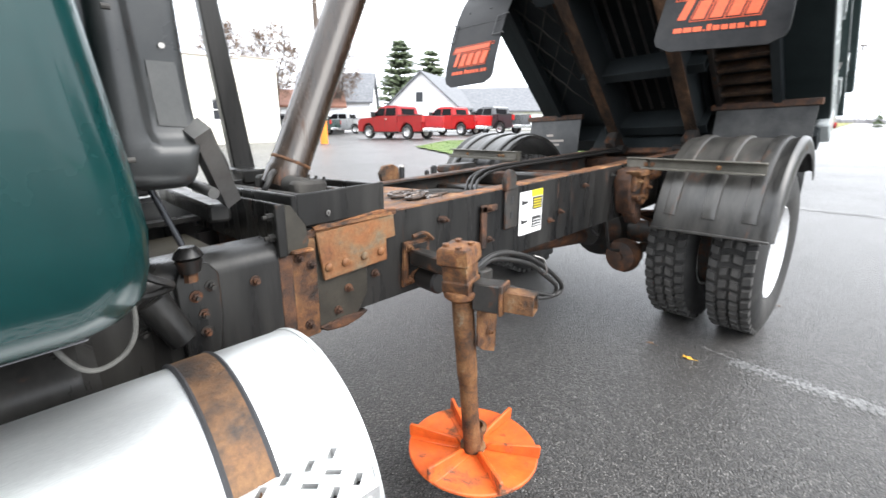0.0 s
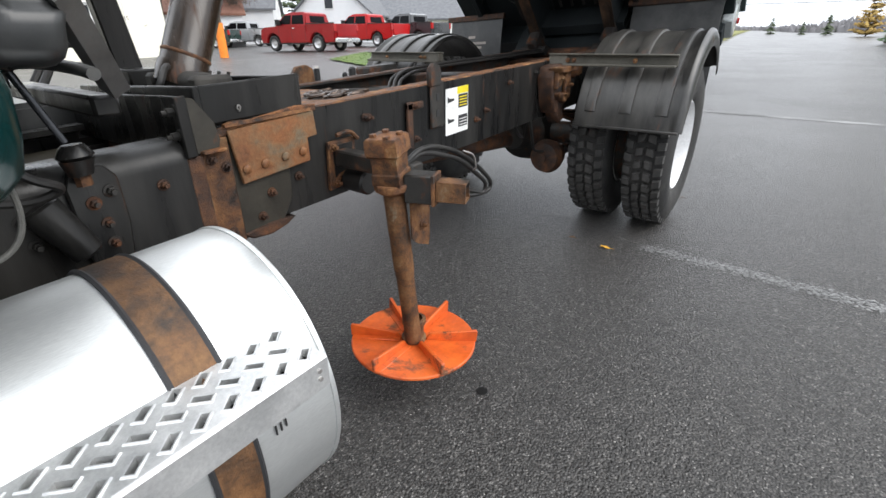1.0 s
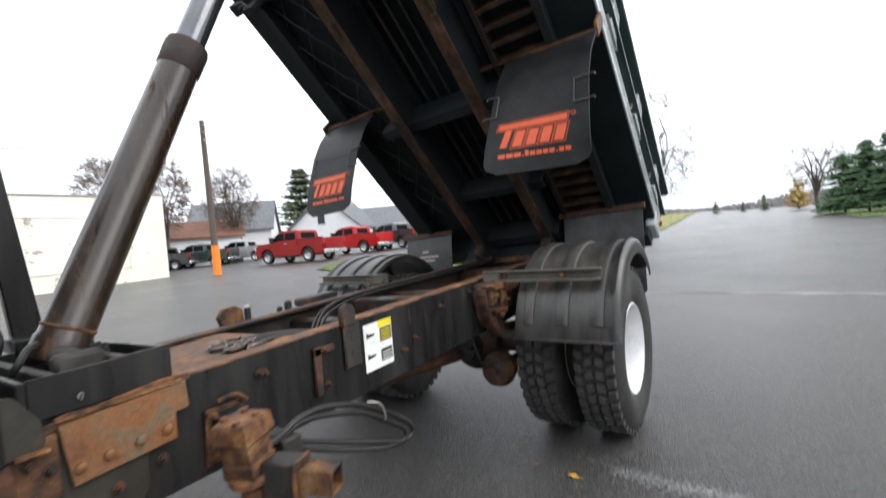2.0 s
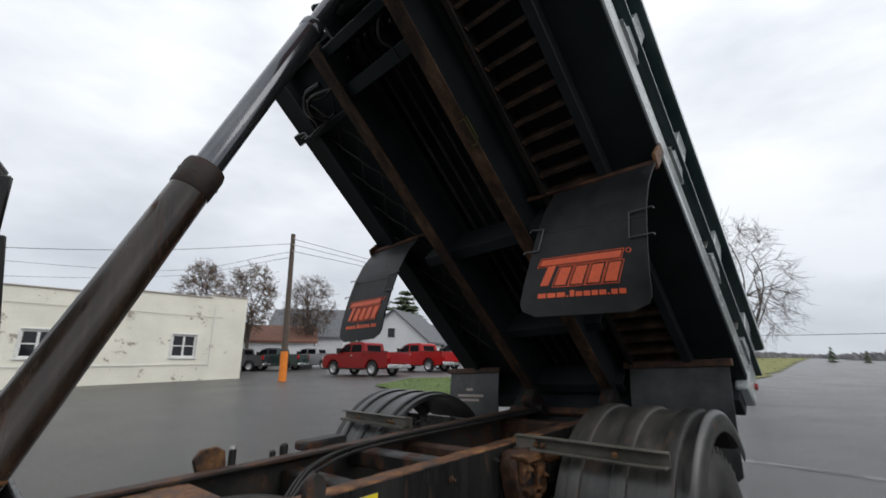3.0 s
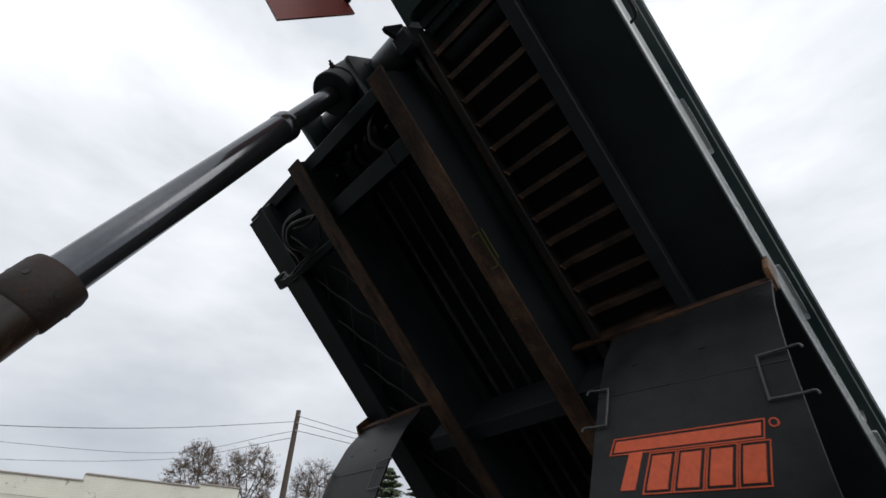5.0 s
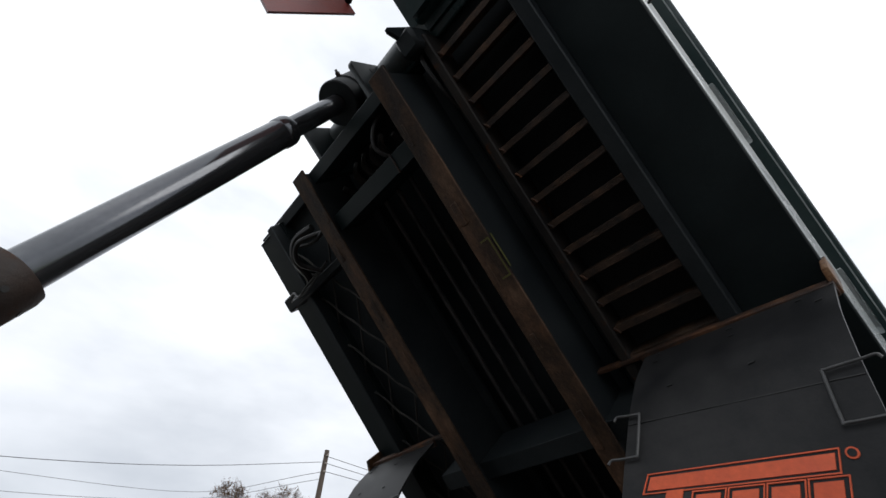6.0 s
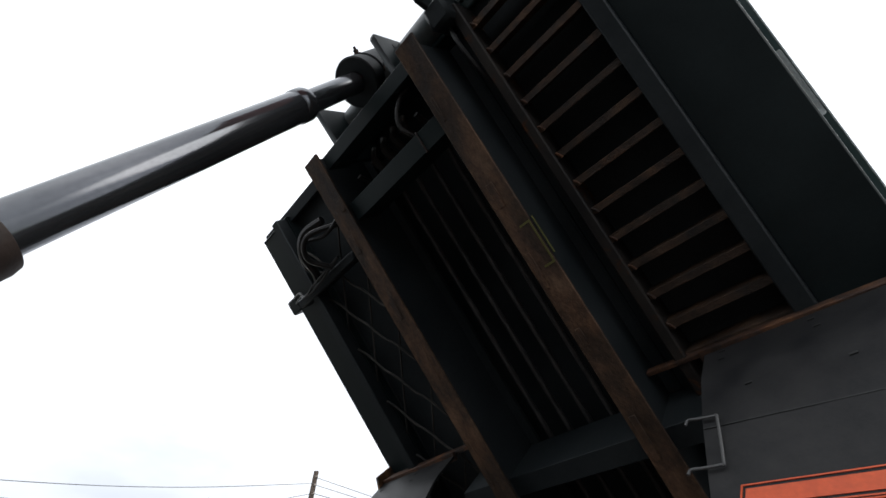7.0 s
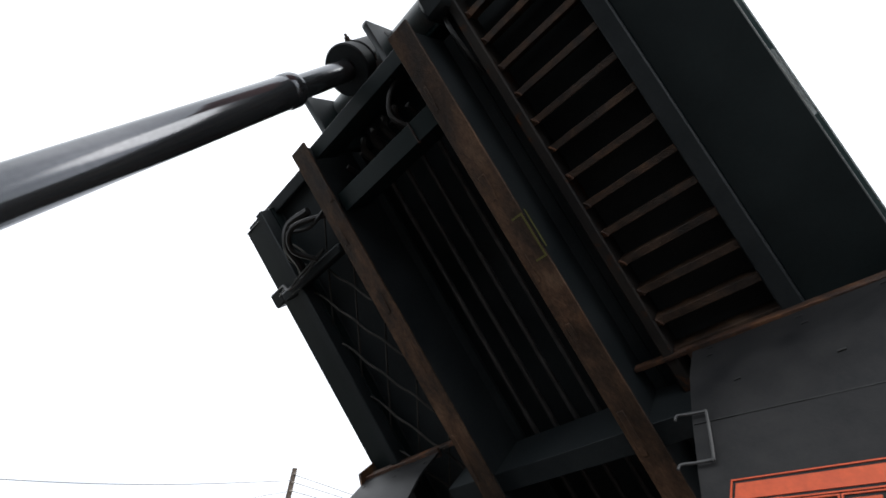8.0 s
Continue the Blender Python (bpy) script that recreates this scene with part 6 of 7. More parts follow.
part("cab_crossbar", box(-0.60, 0.20, 1.15, 1.22, 1.075, 1.145, 0.008), BLACK, truck, "black cab cross bar")
part("cab_crossbar", box(-0.60, 0.46, 1.30, 1.36, 1.02, 1.07, 0.008), BLACK, truck)
part("gearbox_cover", box(-0.42, 0.40, -0.6, 1.46, 0.78, 0.925, 0.04, seg=2), SUMP, truck, "grimy gearbox cover", CHASSIS)
part("brake_hose", hose([(0.55, 1.05, 1.02), (0.58, 1.12, 0.94), (0.56, 1.17, 0.90), (0.53, 1.10, 0.88), (0.50, 0.95, 0.92)], 0.010, 8), HOSE, truck, "braided hose")
part("stay_tube", hose([(0.25, 1.240, 1.140), (0.45, 1.250, 1.140), (0.60, 1.255, 1.135), (0.67, 1.262, 1.127)], 0.013, 10), STAY_GREY, truck)
part("shock_rod", rod((0.505, 1.165, 1.14), (0.515, 1.215, 0.985), 0.008, seg=10), CHROME_BLACK, truck, "dark polished shock absorber rod")
part("shock_body", rod((0.500, 1.14, 1.22), (0.506, 1.168, 1.13), 0.020, seg=12, chamfer=0.004), BLACK, truck)
part("mount_bracket", prism([(1.195, 0.72), (1.285, 0.73), (1.30, 0.84), (1.30, 0.955), (1.275, 0.99), (1.205, 0.99), (1.19, 0.95)], "x", 0.472, 0.490, bevel=0.005), BLACK, truck, "black mounting bracket on the rail", CHASSIS)
part("mount_seat", rod((0.515, 1.225, 1.015), (0.515, 1.225, 1.048), 0.037, 0.028, seg=20, chamfer=0.008), BLACK, truck, "", CHASSIS)
part("mount_washer", rod((0.515, 1.225, 0.98), (0.515, 1.225, 1.015), 0.024, 0.034, seg=16), BLACK_RUSTY, truck, "", CHASSIS)
part("mount_nut", rod((0.515, 1.225, 0.955), (0.515, 1.225, 0.982), 0.017, seg=6), RUST, truck, "", CHASSIS)
for y, z, r in ((1.275, 0.925, 0.011), (1.235, 0.905, 0.011), (1.25, 0.85, 0.010), (1.25, 0.80, 0.010)):
    part("bolt", bolt((0.490, y, z), (1, 0, 0), r, 0.020), BLACK_RUSTY, truck, "", CHASSIS)
for y, z in ((1.10, 0.90), (1.11, 0.84)):
    part("bolt", bolt((0.470, y, z), (1, 0, 0), 0.011, 0.020), BLACK_RUSTY, truck, "", CHASSIS)
part("hanger_sleeve", rod((0.50, 1.13, 0.93), (0.52, 1.19, 0.80), 0.042, 0.034, seg=14, chamfer=0.006), BLACK, truck, "", CHASSIS)
part("cab_hose", hose([(0.95, 0.93, 0.99), (0.95, 0.955, 0.932), (0.95, 0.982, 0.908), (0.95, 1.018, 0.918), (0.95, 1.040, 0.95), (0.94, 1.045, 1.0), (0.92, 1.03, 1.05)], 0.0042, 8), PALE_HOSE, truck, "pale looped hose under the cab")
part("far_step_box", box(-1.12, -0.50, -0.4, 1.66, 0.42, 0.928, 0.03, seg=2), BLACK, truck, "", CHASSIS)
part("far_battery_box", box(-1.10, -0.50, 0.60, 1.66, 0.93, 1.085, 0.02, seg=2), PLASTIC, truck, "dark box on the far side of the frame", CHASSIS)
part("air_tank", rod((0.55, 0.2, 0.80), (0.55, 1.0, 0.80), 0.10, seg=18, chamfer=0.03), BLACK, truck, "", CHASSIS)
part("exhaust_stay", prism([(1.728, 1.05), (1.832, 1.05), (1.722, 1.95), (1.64, 1.95)], "x", -0.66, -0.60, bevel=0.006), BLACK, truck, "upright black steel stay")
part("stay_lug", box(-0.67, -0.59, 1.60, 1.70, 1.90, 2.20, 0.01), BLACK, truck)
part("stay_lug", rod((-0.63, 1.66, 2.20), (-0.63, 1.62, 2.25), 0.03, seg=10), BLACK, truck)
part("stay_base", box(-0.72, -0.42, 1.70, 1.86, 1.02, 1.085, 0.008), BLACK, truck)
part("far_hose", hose([(-0.55, 1.40, 1.02), (-0.62, 1.55, 1.20), (-0.60, 1.62, 1.22), (-0.58, 1.68, 1.10), (-0.55, 1.66, 1.0)], 0.014, 8), HOSE, truck)
part("far_hose", hose([(-0.50, 1.42, 1.02), (-0.58, 1.54, 1.16), (-0.57, 1.60, 1.17), (-0.55, 1.64, 1.08), (-0.52, 1.64, 1.0)], 0.014, 8), HOSE, truck)

# ---- hoist cylinder ----
COLLAR_RUST = surf("dark_rusty_collar", (0.018, 0.013, 0.011), (0.045, 0.026, 0.018), 9, (0.55, 0.8), bump=0.3, rust=0.3, rscale=12, rdim=0.5)
ram = thing("hoist_cylinder", (0, 1.75, 1.05), "long telescopic hydraulic hoist cylinder, rusty at its foot", "hydraulic cylinder")
foot, head = Vector((-0.062, 1.740, 1.055)), Vector((0.043, 2.884, 3.667))
axis = (head - foot).normalized()


def along(d):
    return foot + axis * d


full = (head - foot).length
d1 = 1.285
d2 = 2.28
part("lower_tube", revolve([(0, -0.02), (0.086, -0.02), (0.086, 0.05), (0.080, 0.06), (0.076, d1 - 0.10), (0.072, d1 - 0.10)], foot, axis, 40), CYLINDER_RUSTY, ram, "brown rust-stained lower tube")
part("collar", revolve([(0.075, d1 - 0.13), (0.081, d1 - 0.12), (0.083, d1 - 0.02), (0.078, d1), (0.058, d1 + 0.008), (0.04, d1)], foot, axis, 40), COLLAR_RUST, ram, "rusty collar ring")
part("middle_tube", revolve([(0.0575, d1 - 0.12), (0.0575, d2)], foot, axis, 40), CYLINDER, ram, "oily dark steel middle tube")
part("collar", revolve([(0.057, d2 - 0.055), (0.061, d2 - 0.05), (0.062, d2 - 0.01), (0.058, d2 + 0.004), (0.043, d2 + 0.006), (0.03, d2)], foot, axis, 40), CYLINDER, ram)
part("upper_tube", revolve([(0.044, d2 - 0.05), (0.044, full + 0.02)], foot, axis, 32), CYLINDER, ram, "dark polished upper tube")
for k in range(6):
    a = math.tau * k / 6
    _, s1, s2 = basis(axis)
    p = along(d1 - 0.06) + (s1 * math.cos(a) + s2 * math.sin(a)) * 0.080
    part("collar_screw", rod(p, p + (s1 * math.cos(a) + s2 * math.sin(a)) * 0.004, 0.008, seg=8), INK, ram)
part("foot_flange", rod((-0.16, 1.73, 1.055), (0.16, 1.73, 1.055), 0.036, seg=16, chamfer=0.01), GRIMY, ram, "grimy trunnion foot")
part("foot_block", box(-0.20, -0.13, 1.67, 1.80, 1.02, 1.082, 0.012), GRIMY, ram)
part("foot_block", box(0.13, 0.20, 1.67, 1.80, 1.02, 1.082, 0.012), GRIMY, ram)
part("weld_ring", revolve([(0.078, 0.082), (0.0815, 0.085), (0.083, 0.090), (0.081, 0.096), (0.078, 0.099)], foot, axis, 32), RUST, ram, "lumpy orange-rusted weld ring")
for k in range(5):
    part("foot_bolt", bolt((-0.13 + 0.065 * k, 1.815, 1.062), (0, 0.3, 1), 0.011, 0.014), BLACK_RUSTY, ram)
part("port_hose", hose([(0.02, 1.67, 1.11), (0.06, 1.64, 1.10), (0.08, 1.61, 1.06), (0.05, 1.59, 1.02)], 0.011, 8), HOSE, ram)

# ---- spreader spinner ----
spin = thing("salt_spinner", (0.84, 1.93, 0.15), "rusty hydraulic salt spinner with bright orange disc", "salt spinner")
pt, pb = Vector((0.846, 1.866, 0.925)), Vector((0.843, 1.947, 0.19))
ax = (pb - pt).normalized()


def down(d):
    return pt + ax * d


part("motor_cap", revolve([(0, -0.012), (0.062, -0.012), (0.069, -0.006), (0.071, 0.036), (0.064, 0.042), (0, 0.042)], pt, ax, 4, start=0.45), RUST, spin, "rust-crusted motor cap")
for k in range(4):
    a = math.tau * (k + 0.5) / 4
    _, s1, s2 = basis(ax)
    p = down(-0.012) + (s1 * math.cos(a) + s2 * math.sin(a)) * 0.038
    part("cap_bolt", rod(p, p - ax * 0.008, 0.011, seg=6), RUST, spin)
part("motor", revolve([(0, 0.040), (0.058, 0.040), (0.056, 0.09), (0.062, 0.095), (0.062, 0.125), (0.054, 0.135), (0, 0.14)], pt, ax, 4, start=0.45), RUST, spin, "rusty square hydraulic motor")
part("motor_flange", revolve([(0, 0.125), (0.055, 0.125), (0.058, 0.132), (0.055, 0.148), (0.042, 0.158), (0, 0.158)], pt, ax, 12), RUST_ORANGE, spin, "orange-rusted flange")
part("shaft_tube", rod(down(0.15), down(0.735), 0.030, 0.030, 20), RUST_PAINT, spin, "rusty shaft tube")
part("tube_skin", revolve([(0.0302, 0.165), (0.0335, 0.165), (0.0335, 0.43), (0.0315, 0.46), (0.0302, 0.465)], pt, ax, 18), RUST_PAINT, spin, "torn rusty tube sleeve")
bm = prism([(0.0, 0.0), (0.085, 0.0), (0.088, -0.10), (0.080, -0.205), (0.03, -0.185), (0.0, -0.16)], "x", 0, 0.006)
part("side_plate", bm, RUST, spin, "rusty side plate with ragged edge", Matrix.Translation((0.888, 1.905, 0.775)))
part("side_plate", box(0.84, 0.895, 1.985, 1.991, 0.585, 0.77, 0.002), RUST, spin)
for z in (0.73, 0.65):
    part("bolt", bolt((0.894, 1.955, z), (1, 0, 0), 0.009, 0.012), RUST, spin)
# square receiver tube, open at its end, slanting out from the motor's bracket
SLANT = Matrix.Translation((0.862, 1.90, 0.0)) @ Matrix.Rotation(math.radians(-68), 4, "Z")
part("receiver", box(-0.034, 0.034, 0.02, 0.108, 0.742, 0.828, 0.004), BLACK_RUSTY, spin, "square steel receiver tube", SLANT)
part("receiver_flange", box(-0.037, 0.037, 0.104, 0.115, 0.738, 0.830, 0.002), RUST_ORANGE, spin, "rusty flange", SLANT)
bm = bmesh.new()
for x0, x1, z0, z1 in ((-0.029, -0.021, 0.752, 0.812), (0.021, 0.029, 0.752, 0.812), (-0.021, 0.021, 0.804, 0.812), (-0.021, 0.021, 0.752, 0.760)):
    box(x0, x1, 0.117, 0.205, z0, z1, 0.001, bm)
part("receiver_end", bm, RUST_PAINT, spin, "rusty open tube end", SLANT)
part("arm", box(0.455, 0.83, 1.985, 2.045, 0.765, 0.825, 0.006), BLACK_RUSTY, spin, "square steel arm from the frame rail")
part("arm_hook", hose([(0.46, 2.00, 0.875), (0.46, 2.06, 0.88), (0.46, 2.10, 0.85)], 0.008, 6), RUST, spin)
part("arm_plate", prism([(1.968, 0.888), (2.097, 0.886), (2.092, 0.828), (2.062, 0.826), (2.058, 0.76), (2.015, 0.755), (2.005, 0.715), (1.957, 0.712)], "x", 0.436, 0.450, bevel=0.002), RUST, spin, "rusty mounting plate", CHASSIS)
part("plate_face", prism([(1.985, 0.872), (2.080, 0.870), (2.076, 0.835), (2.048, 0.833), (2.044, 0.775), (1.998, 0.765), (1.985, 0.75)], "x", 0.450, 0.452), BLACK, spin, "black paint left on the plate", CHASSIS)
part("arm_sleeve", rod((0.452, 2.055, 0.735), (0.57, 2.045, 0.735), 0.046, seg=20, chamfer=0.008), HOSE, spin, "round black rubber sleeve", CHASSIS)
for y, z in ((1.985, 0.737), (1.985, 0.868)):
    part("bolt", bolt((0.452, y, z), (1, 0, 0), 0.012, 0.016), RUST, spin, "", CHASSIS)
part("motor_port", rod((0.80, 1.90, 0.87), (0.76, 1.99, 0.86), 0.02, seg=10), BLACK_RUSTY, spin)
for k in range(2):
    o = 0.026 * k
    part("hose", hose([(0.82, 1.93, 0.825), (0.80, 2.007, 0.835 - 0.3 * o), (0.79, 2.075, 0.852 - 0.5 * o), (0.775, 2.184, 0.842 - o), (0.76, 2.338, 0.789 - o), (0.745, 2.498 - o, 0.698 - 0.6 * o), (0.735, 2.605 - 1.5 * o, 0.615), (0.728, 2.60 - 1.5 * o, 0.572), (0.72, 2.494, 0.575 + 0.7 * o), (0.70, 2.40, 0.60 + o), (0.62, 2.22, 0.66 + o), (0.48, 2.05, 0.74)], 0.0095, 10), HOSE, spin, "black hydraulic hose loop")
part("hose_clip", hose([(0.762, 2.36, 0.795), (0.775, 2.41, 0.77), (0.775, 2.43, 0.715), (0.75, 2.44, 0.70)], 0.0035, 6), STEEL, spin)
DC = Vector((0.825, 1.967, 0.168))
tilt = Matrix.Translation(DC) @ Matrix.Rotation(radians(2.0), 4, "Y") @ Matrix.Rotation(radians(-1.5), 4, "X")
part("disc", revolve([(0, 0.0), (0.225, 0.0), (0.228, 0.003), (0.228, 0.010), (0.224, 0.013), (0.10, 0.008), (0, 0.008)], (0, 0, 0), (0, 0, 1), 56), ORANGE, spin, "scratched orange spinner disc", tilt)
for k in range(6):
    a = math.tau * k / 6 + 0.62
    turn = tilt @ Matrix.Rotation(a, 4, "Z")
    part("vane", prism([(0.045, 0.008), (0.232, 0.010), (0.234, 0.052), (0.228, 0.058), (0.06, 0.034)], "y", -0.006, 0.006, bevel=0.002), ORANGE, spin, "orange upright vane", turn)
    part("vane_foot", box(0.05, 0.222, 0.004, 0.026, 0.008, 0.014, 0.002), ORANGE, spin, "", turn)
part("hub", revolve([(0, 0.006), (0.045, 0.006), (0.045, 0.020), (0.036, 0.026), (0.036, 0.075), (0.044, 0.080), (0.044, 0.095), (0.030, 0.10)], (0, 0, 0), (0, 0, 1), 20), RUST, spin, "rusty hub", tilt)
part("hub_nut", rod((0.03, -0.02, 0.02), (0.03, -0.02, 0.04), 0.016, seg=6), BLACK_RUSTY, spin, "", tilt)

# ---- raised dump box ----
dump = thing("dump_box", (0.0, 4.6, 2.0), "raised dark green steel dump box seen from below", "dump box")
B = TIPPED
U0, U1 = -0.19, 3.26
def lean(bm, s):
    """The box's sides are low, and draw in a little towards the top rail."""
    for v in bm.verts:
        w = v.co.z
        if w > 4.70:
            v.co.z = 4.69 + 0.435 * (w - 4.70) if w < 4.93 else 4.79 + 0.74 * (w - 4.93)
        v.co.x -= s * 0.07 * max(0.0, v.co.z - 4.70)
    return bm


part("floor", box(-1.17, -0.36, U0, U1, 4.625, 4.66, 0), UNDER, dump, "grimy dark floor underside", B)
part("floor", box(0.42, 1.17, U0, U1, 4.625, 4.66, 0), UNDER, dump, "", B)
for x in (-0.362, 0.416):
    part("pan_side", box(x, x + 0.008, U0, U1, 4.61, 4.765, 0), UNDER, dump, "", B)
part("conveyor_pan", box(-0.36, 0.42, U0, U1, 4.74, 4.77, 0), UNDER, dump, "dark recessed conveyor pan", B)
for s in (1, -1):
    part("side_panel", box(s * 0.925, s * 1.19, U0, U1, 4.565, 4.62, 0.006), PANEL, dump, "smooth dark green-black side panel", B)
    sill = part("side_sill", prism([(s * 1.13, 4.590), (s * 1.188, 4.588), (s * 1.200, 4.680), (s * 1.190, 4.692), (s * 1.14, 4.692)], "y", U0 - 0.02, U1, bevel=0.004), RAIL_PALE, dump, "pale grey lower side rail", B)
    part("side_wall", lean(box(s * 1.135, s * 1.160, U0, U1, 4.62, 5.29, 0.003), s), BODY_GREEN, dump, "dark green side wall", B)
    part("mid_rail", lean(prism([(s * 1.155, 4.895), (s * 1.230, 4.900), (s * 1.230, 4.912), (s * 1.155, 4.93)], "y", U0, U1, bevel=0.002), s), BODY_GREEN, dump, "", B)
    part("rail_lip", lean(box(s * 1.2305, s * 1.2345, U0, U1, 4.900, 4.914, 0.001), s), RAIL_PALE, dump, "thin pale edge", B)
    part("top_rail", lean(box(s * 1.12, s * 1.254, U0 - 0.02, U1, 5.225, 5.31, 0.012), s), BODY_GREEN, dump, "dark green top rail", B)
    part("rail_lip", lean(box(s * 1.2545, s * 1.2605, U0 - 0.02, U1, 5.245, 5.30, 0.002), s), RAIL_PALE, dump, "pale strip along the rail's outer edge", B)
    for u in (0.03, 0.755, 1.475, 2.21, 2.93):
        bm = prism([(u - 0.115, 4.70), (u - 0.075, 4.735), (u - 0.062, 4.80), (u - 0.058, 4.897), (u + 0.075, 4.897), (u + 0.080, 4.80), (u + 0.092, 4.735), (u + 0.125, 4.70)], "x", s * 1.158, s * 1.213, bevel=0.003)
        part("side_brace", lean(bm, s), RAIL_PALE, dump, "upright pale grey stiffener", B)
        bm = prism([(u - 0.068, 4.925), (u - 0.064, 5.228), (u + 0.066, 5.228), (u + 0.074, 5.05), (u + 0.070, 4.925)], "x", s * 1.158, s * 1.222, bevel=0.003)
        part("side_brace", lean(bm, s), RAIL_PALE, dump, "", B)
    for u in (1.39, 2.06, 2.74):
        part("marker_tab", box(s * 1.16, s * 1.20, u, u + 0.006, 4.71, 4.80, 0.001), STEEL, dump, "", B)
    part("rear_post", lean(box(s * 1.12, s * 1.205, 3.06, 3.25, 4.50, 5.32, 0.012), s), RAIL_PALE, dump, "pale grey rear corner post", B)
part("grab_rail", hose([(1.20, 0.10, 4.60), (1.23, 0.12, 4.56), (1.23, 0.30, 4.56), (1.20, 0.32, 4.60)], 0.006, 6), INK, dump, "", B)
part("tail_lamp", rod((1.205, 3.19, 4.62), (1.22, 3.19, 4.62), 0.022, seg=16), LAMP_RED, dump, "small red lamp", B)
part("front_wall", box(-1.19, 1.19, U0 - 0.03, U0 + 0.01, 4.592, 5.06, 0.006), BODY_GREEN, dump, "dark green front wall", B)
part("front_edge", box(-1.19, -0.62, U0 - 0.035, U0 + 0.03, 4.585, 4.62, 0.005), UNDER, dump, "", B)
part("shield_box", box(0.46, 1.19, -0.95, U0 - 0.03, 4.52, 4.86, 0.06, seg=3), BODY_GREEN, dump, "dark green housing at the box's front", B)
part("shield_lug", prism([(-0.275, 4.41), (-0.255, 4.41), (-0.16, 4.56), (-0.30, 4.56)], "x", 0.44, 0.46, bevel=0.003), UNDER, dump, "", B)
part("shield_lug", box(0.42, 0.52, -0.24, -0.14, 4.45, 4.60, 0.015), UNDER, dump, "", B)
plate_edge = [Vector((0.456, 2.411, 3.063)), Vector((0.463, 2.647, 3.412))]
bm = bmesh.new()
up = Vector((-0.10, -0.30, 0.50))
quad = [plate_edge[0], plate_edge[1], plate_edge[1] + up * 0.9, plate_edge[0] + up]
va = [bm.verts.new(p) for p in quad]
vb = [bm.verts.new(p + Vector((-0.012, 0, 0.004))) for p in quad]
bm.faces.new(va)
bm.faces.new(vb[::-1])
for i in range(4):
    bm.faces.new((va[i], va[(i + 1) % 4], vb[(i + 1) % 4], vb[i]))
part("red_plate", bm, RED_PANEL, dump, "dull red warning plate")
part("plate_arm", hose([(0.44, -0.40, 4.30), (0.46, -0.52, 4.42), (0.50, -0.60, 4.56)], 0.014, 8), UNDER, dump, "", B)

# sills under the floor
sills = {}
for x0, x1 in ((-0.346, -0.252), (0.322, 0.416)):
    c = (x0 + x1) / 2
    sill = part("sill_beam", prism([(x0, 4.30), (x1, 4.30), (x1, 4.313), (c + 0.012, 4.32), (c - 0.012, 4.32), (x0, 4.313)], "y", -0.125, 3.02, bevel=0.002), MEMBER, dump, "rust-brown steel sill beam", B)
    part("sill_web", prism([(c + 0.010, 4.319), (c + 0.010, 4.60), (x1, 4.605), (x1, 4.625), (x0, 4.625), (x0, 4.605), (c - 0.010, 4.60), (c - 0.010, 4.319)], "y", -0.123, 3.02), UNDER, sill, "grimy black beam web", B)
    rng = random.Random(int(100 * (x0 + 2)))
    u = 0.1
    while u < 2.8:
        ln = rng.uniform(0.05, 0.22)
        xx = rng.uniform(x0 + 0.005, x1 - 0.03)
        part("rust_scab", box(xx, xx + rng.uniform(0.012, 0.03), u, u + ln, 4.2975, 4.302, 0.002), MEMBER, sill, "", B)
        u += ln + rng.uniform(0.08, 0.3)


def cross_beam(u0, u1, x0, x1, w0, w1, label=""):
    t = 0.01
    pts = [(u0, w0), (u1, w0), (u1, w1), (u1 - t, w1), (u1 - t, w0 + t), (u0 + t, w0 + t), (u0 + t, w1), (u0, w1)]
    part("cross_beam", prism(pts, "x", x0, x1, bevel=0.002), DARK_GREEN if u0 < 1 else UNDER, dump, label, B)


cross_beam(-0.105, -0.045, -0.262, 0.33, 4.335, 4.46, "green channel cross beam")
cross_beam(0.135, 0.215, -0.262, 0.33, 4.335, 4.47, "green channel cross beam")
cross_beam(1.445, 1.525, -0.56, 0.56, 4.36, 4.60)
cross_beam(2.30, 2.38, -0.5, 0.5, 4.42, 4.62)
cross_beam(2.90, 3.0, -0.44, 0.44, 4.40, 4.60)
part("weld_seam", box(0.20, 0.206, 0.130, 0.220, 4.328, 4.345, 0.001), RUST_BROWN, dump, "", B)
for k in range(5):
    x = -0.30 + 0.105 * k
    part("conveyor_pipe", hose([(x + 0.03, 0.0, 4.50), (x + 0.02, 0.10, 4.60), (x, 0.35, 4.63), (x, 1.6, 4.63), (x + 0.01, 2.9, 4.63)], 0.012, 8), PIPE, dump, "dark pipe running under the floor", B)
for k in range(4):
    part("conveyor_pipe", hose([(-0.12 + 0.07 * k, -0.03, 4.50), (-0.10 + 0.07 * k, 0.04, 4.44), (-0.09 + 0.07 * k, 0.12, 4.48)], 0.016, 8), UNDER_RUST, dump, "", B)

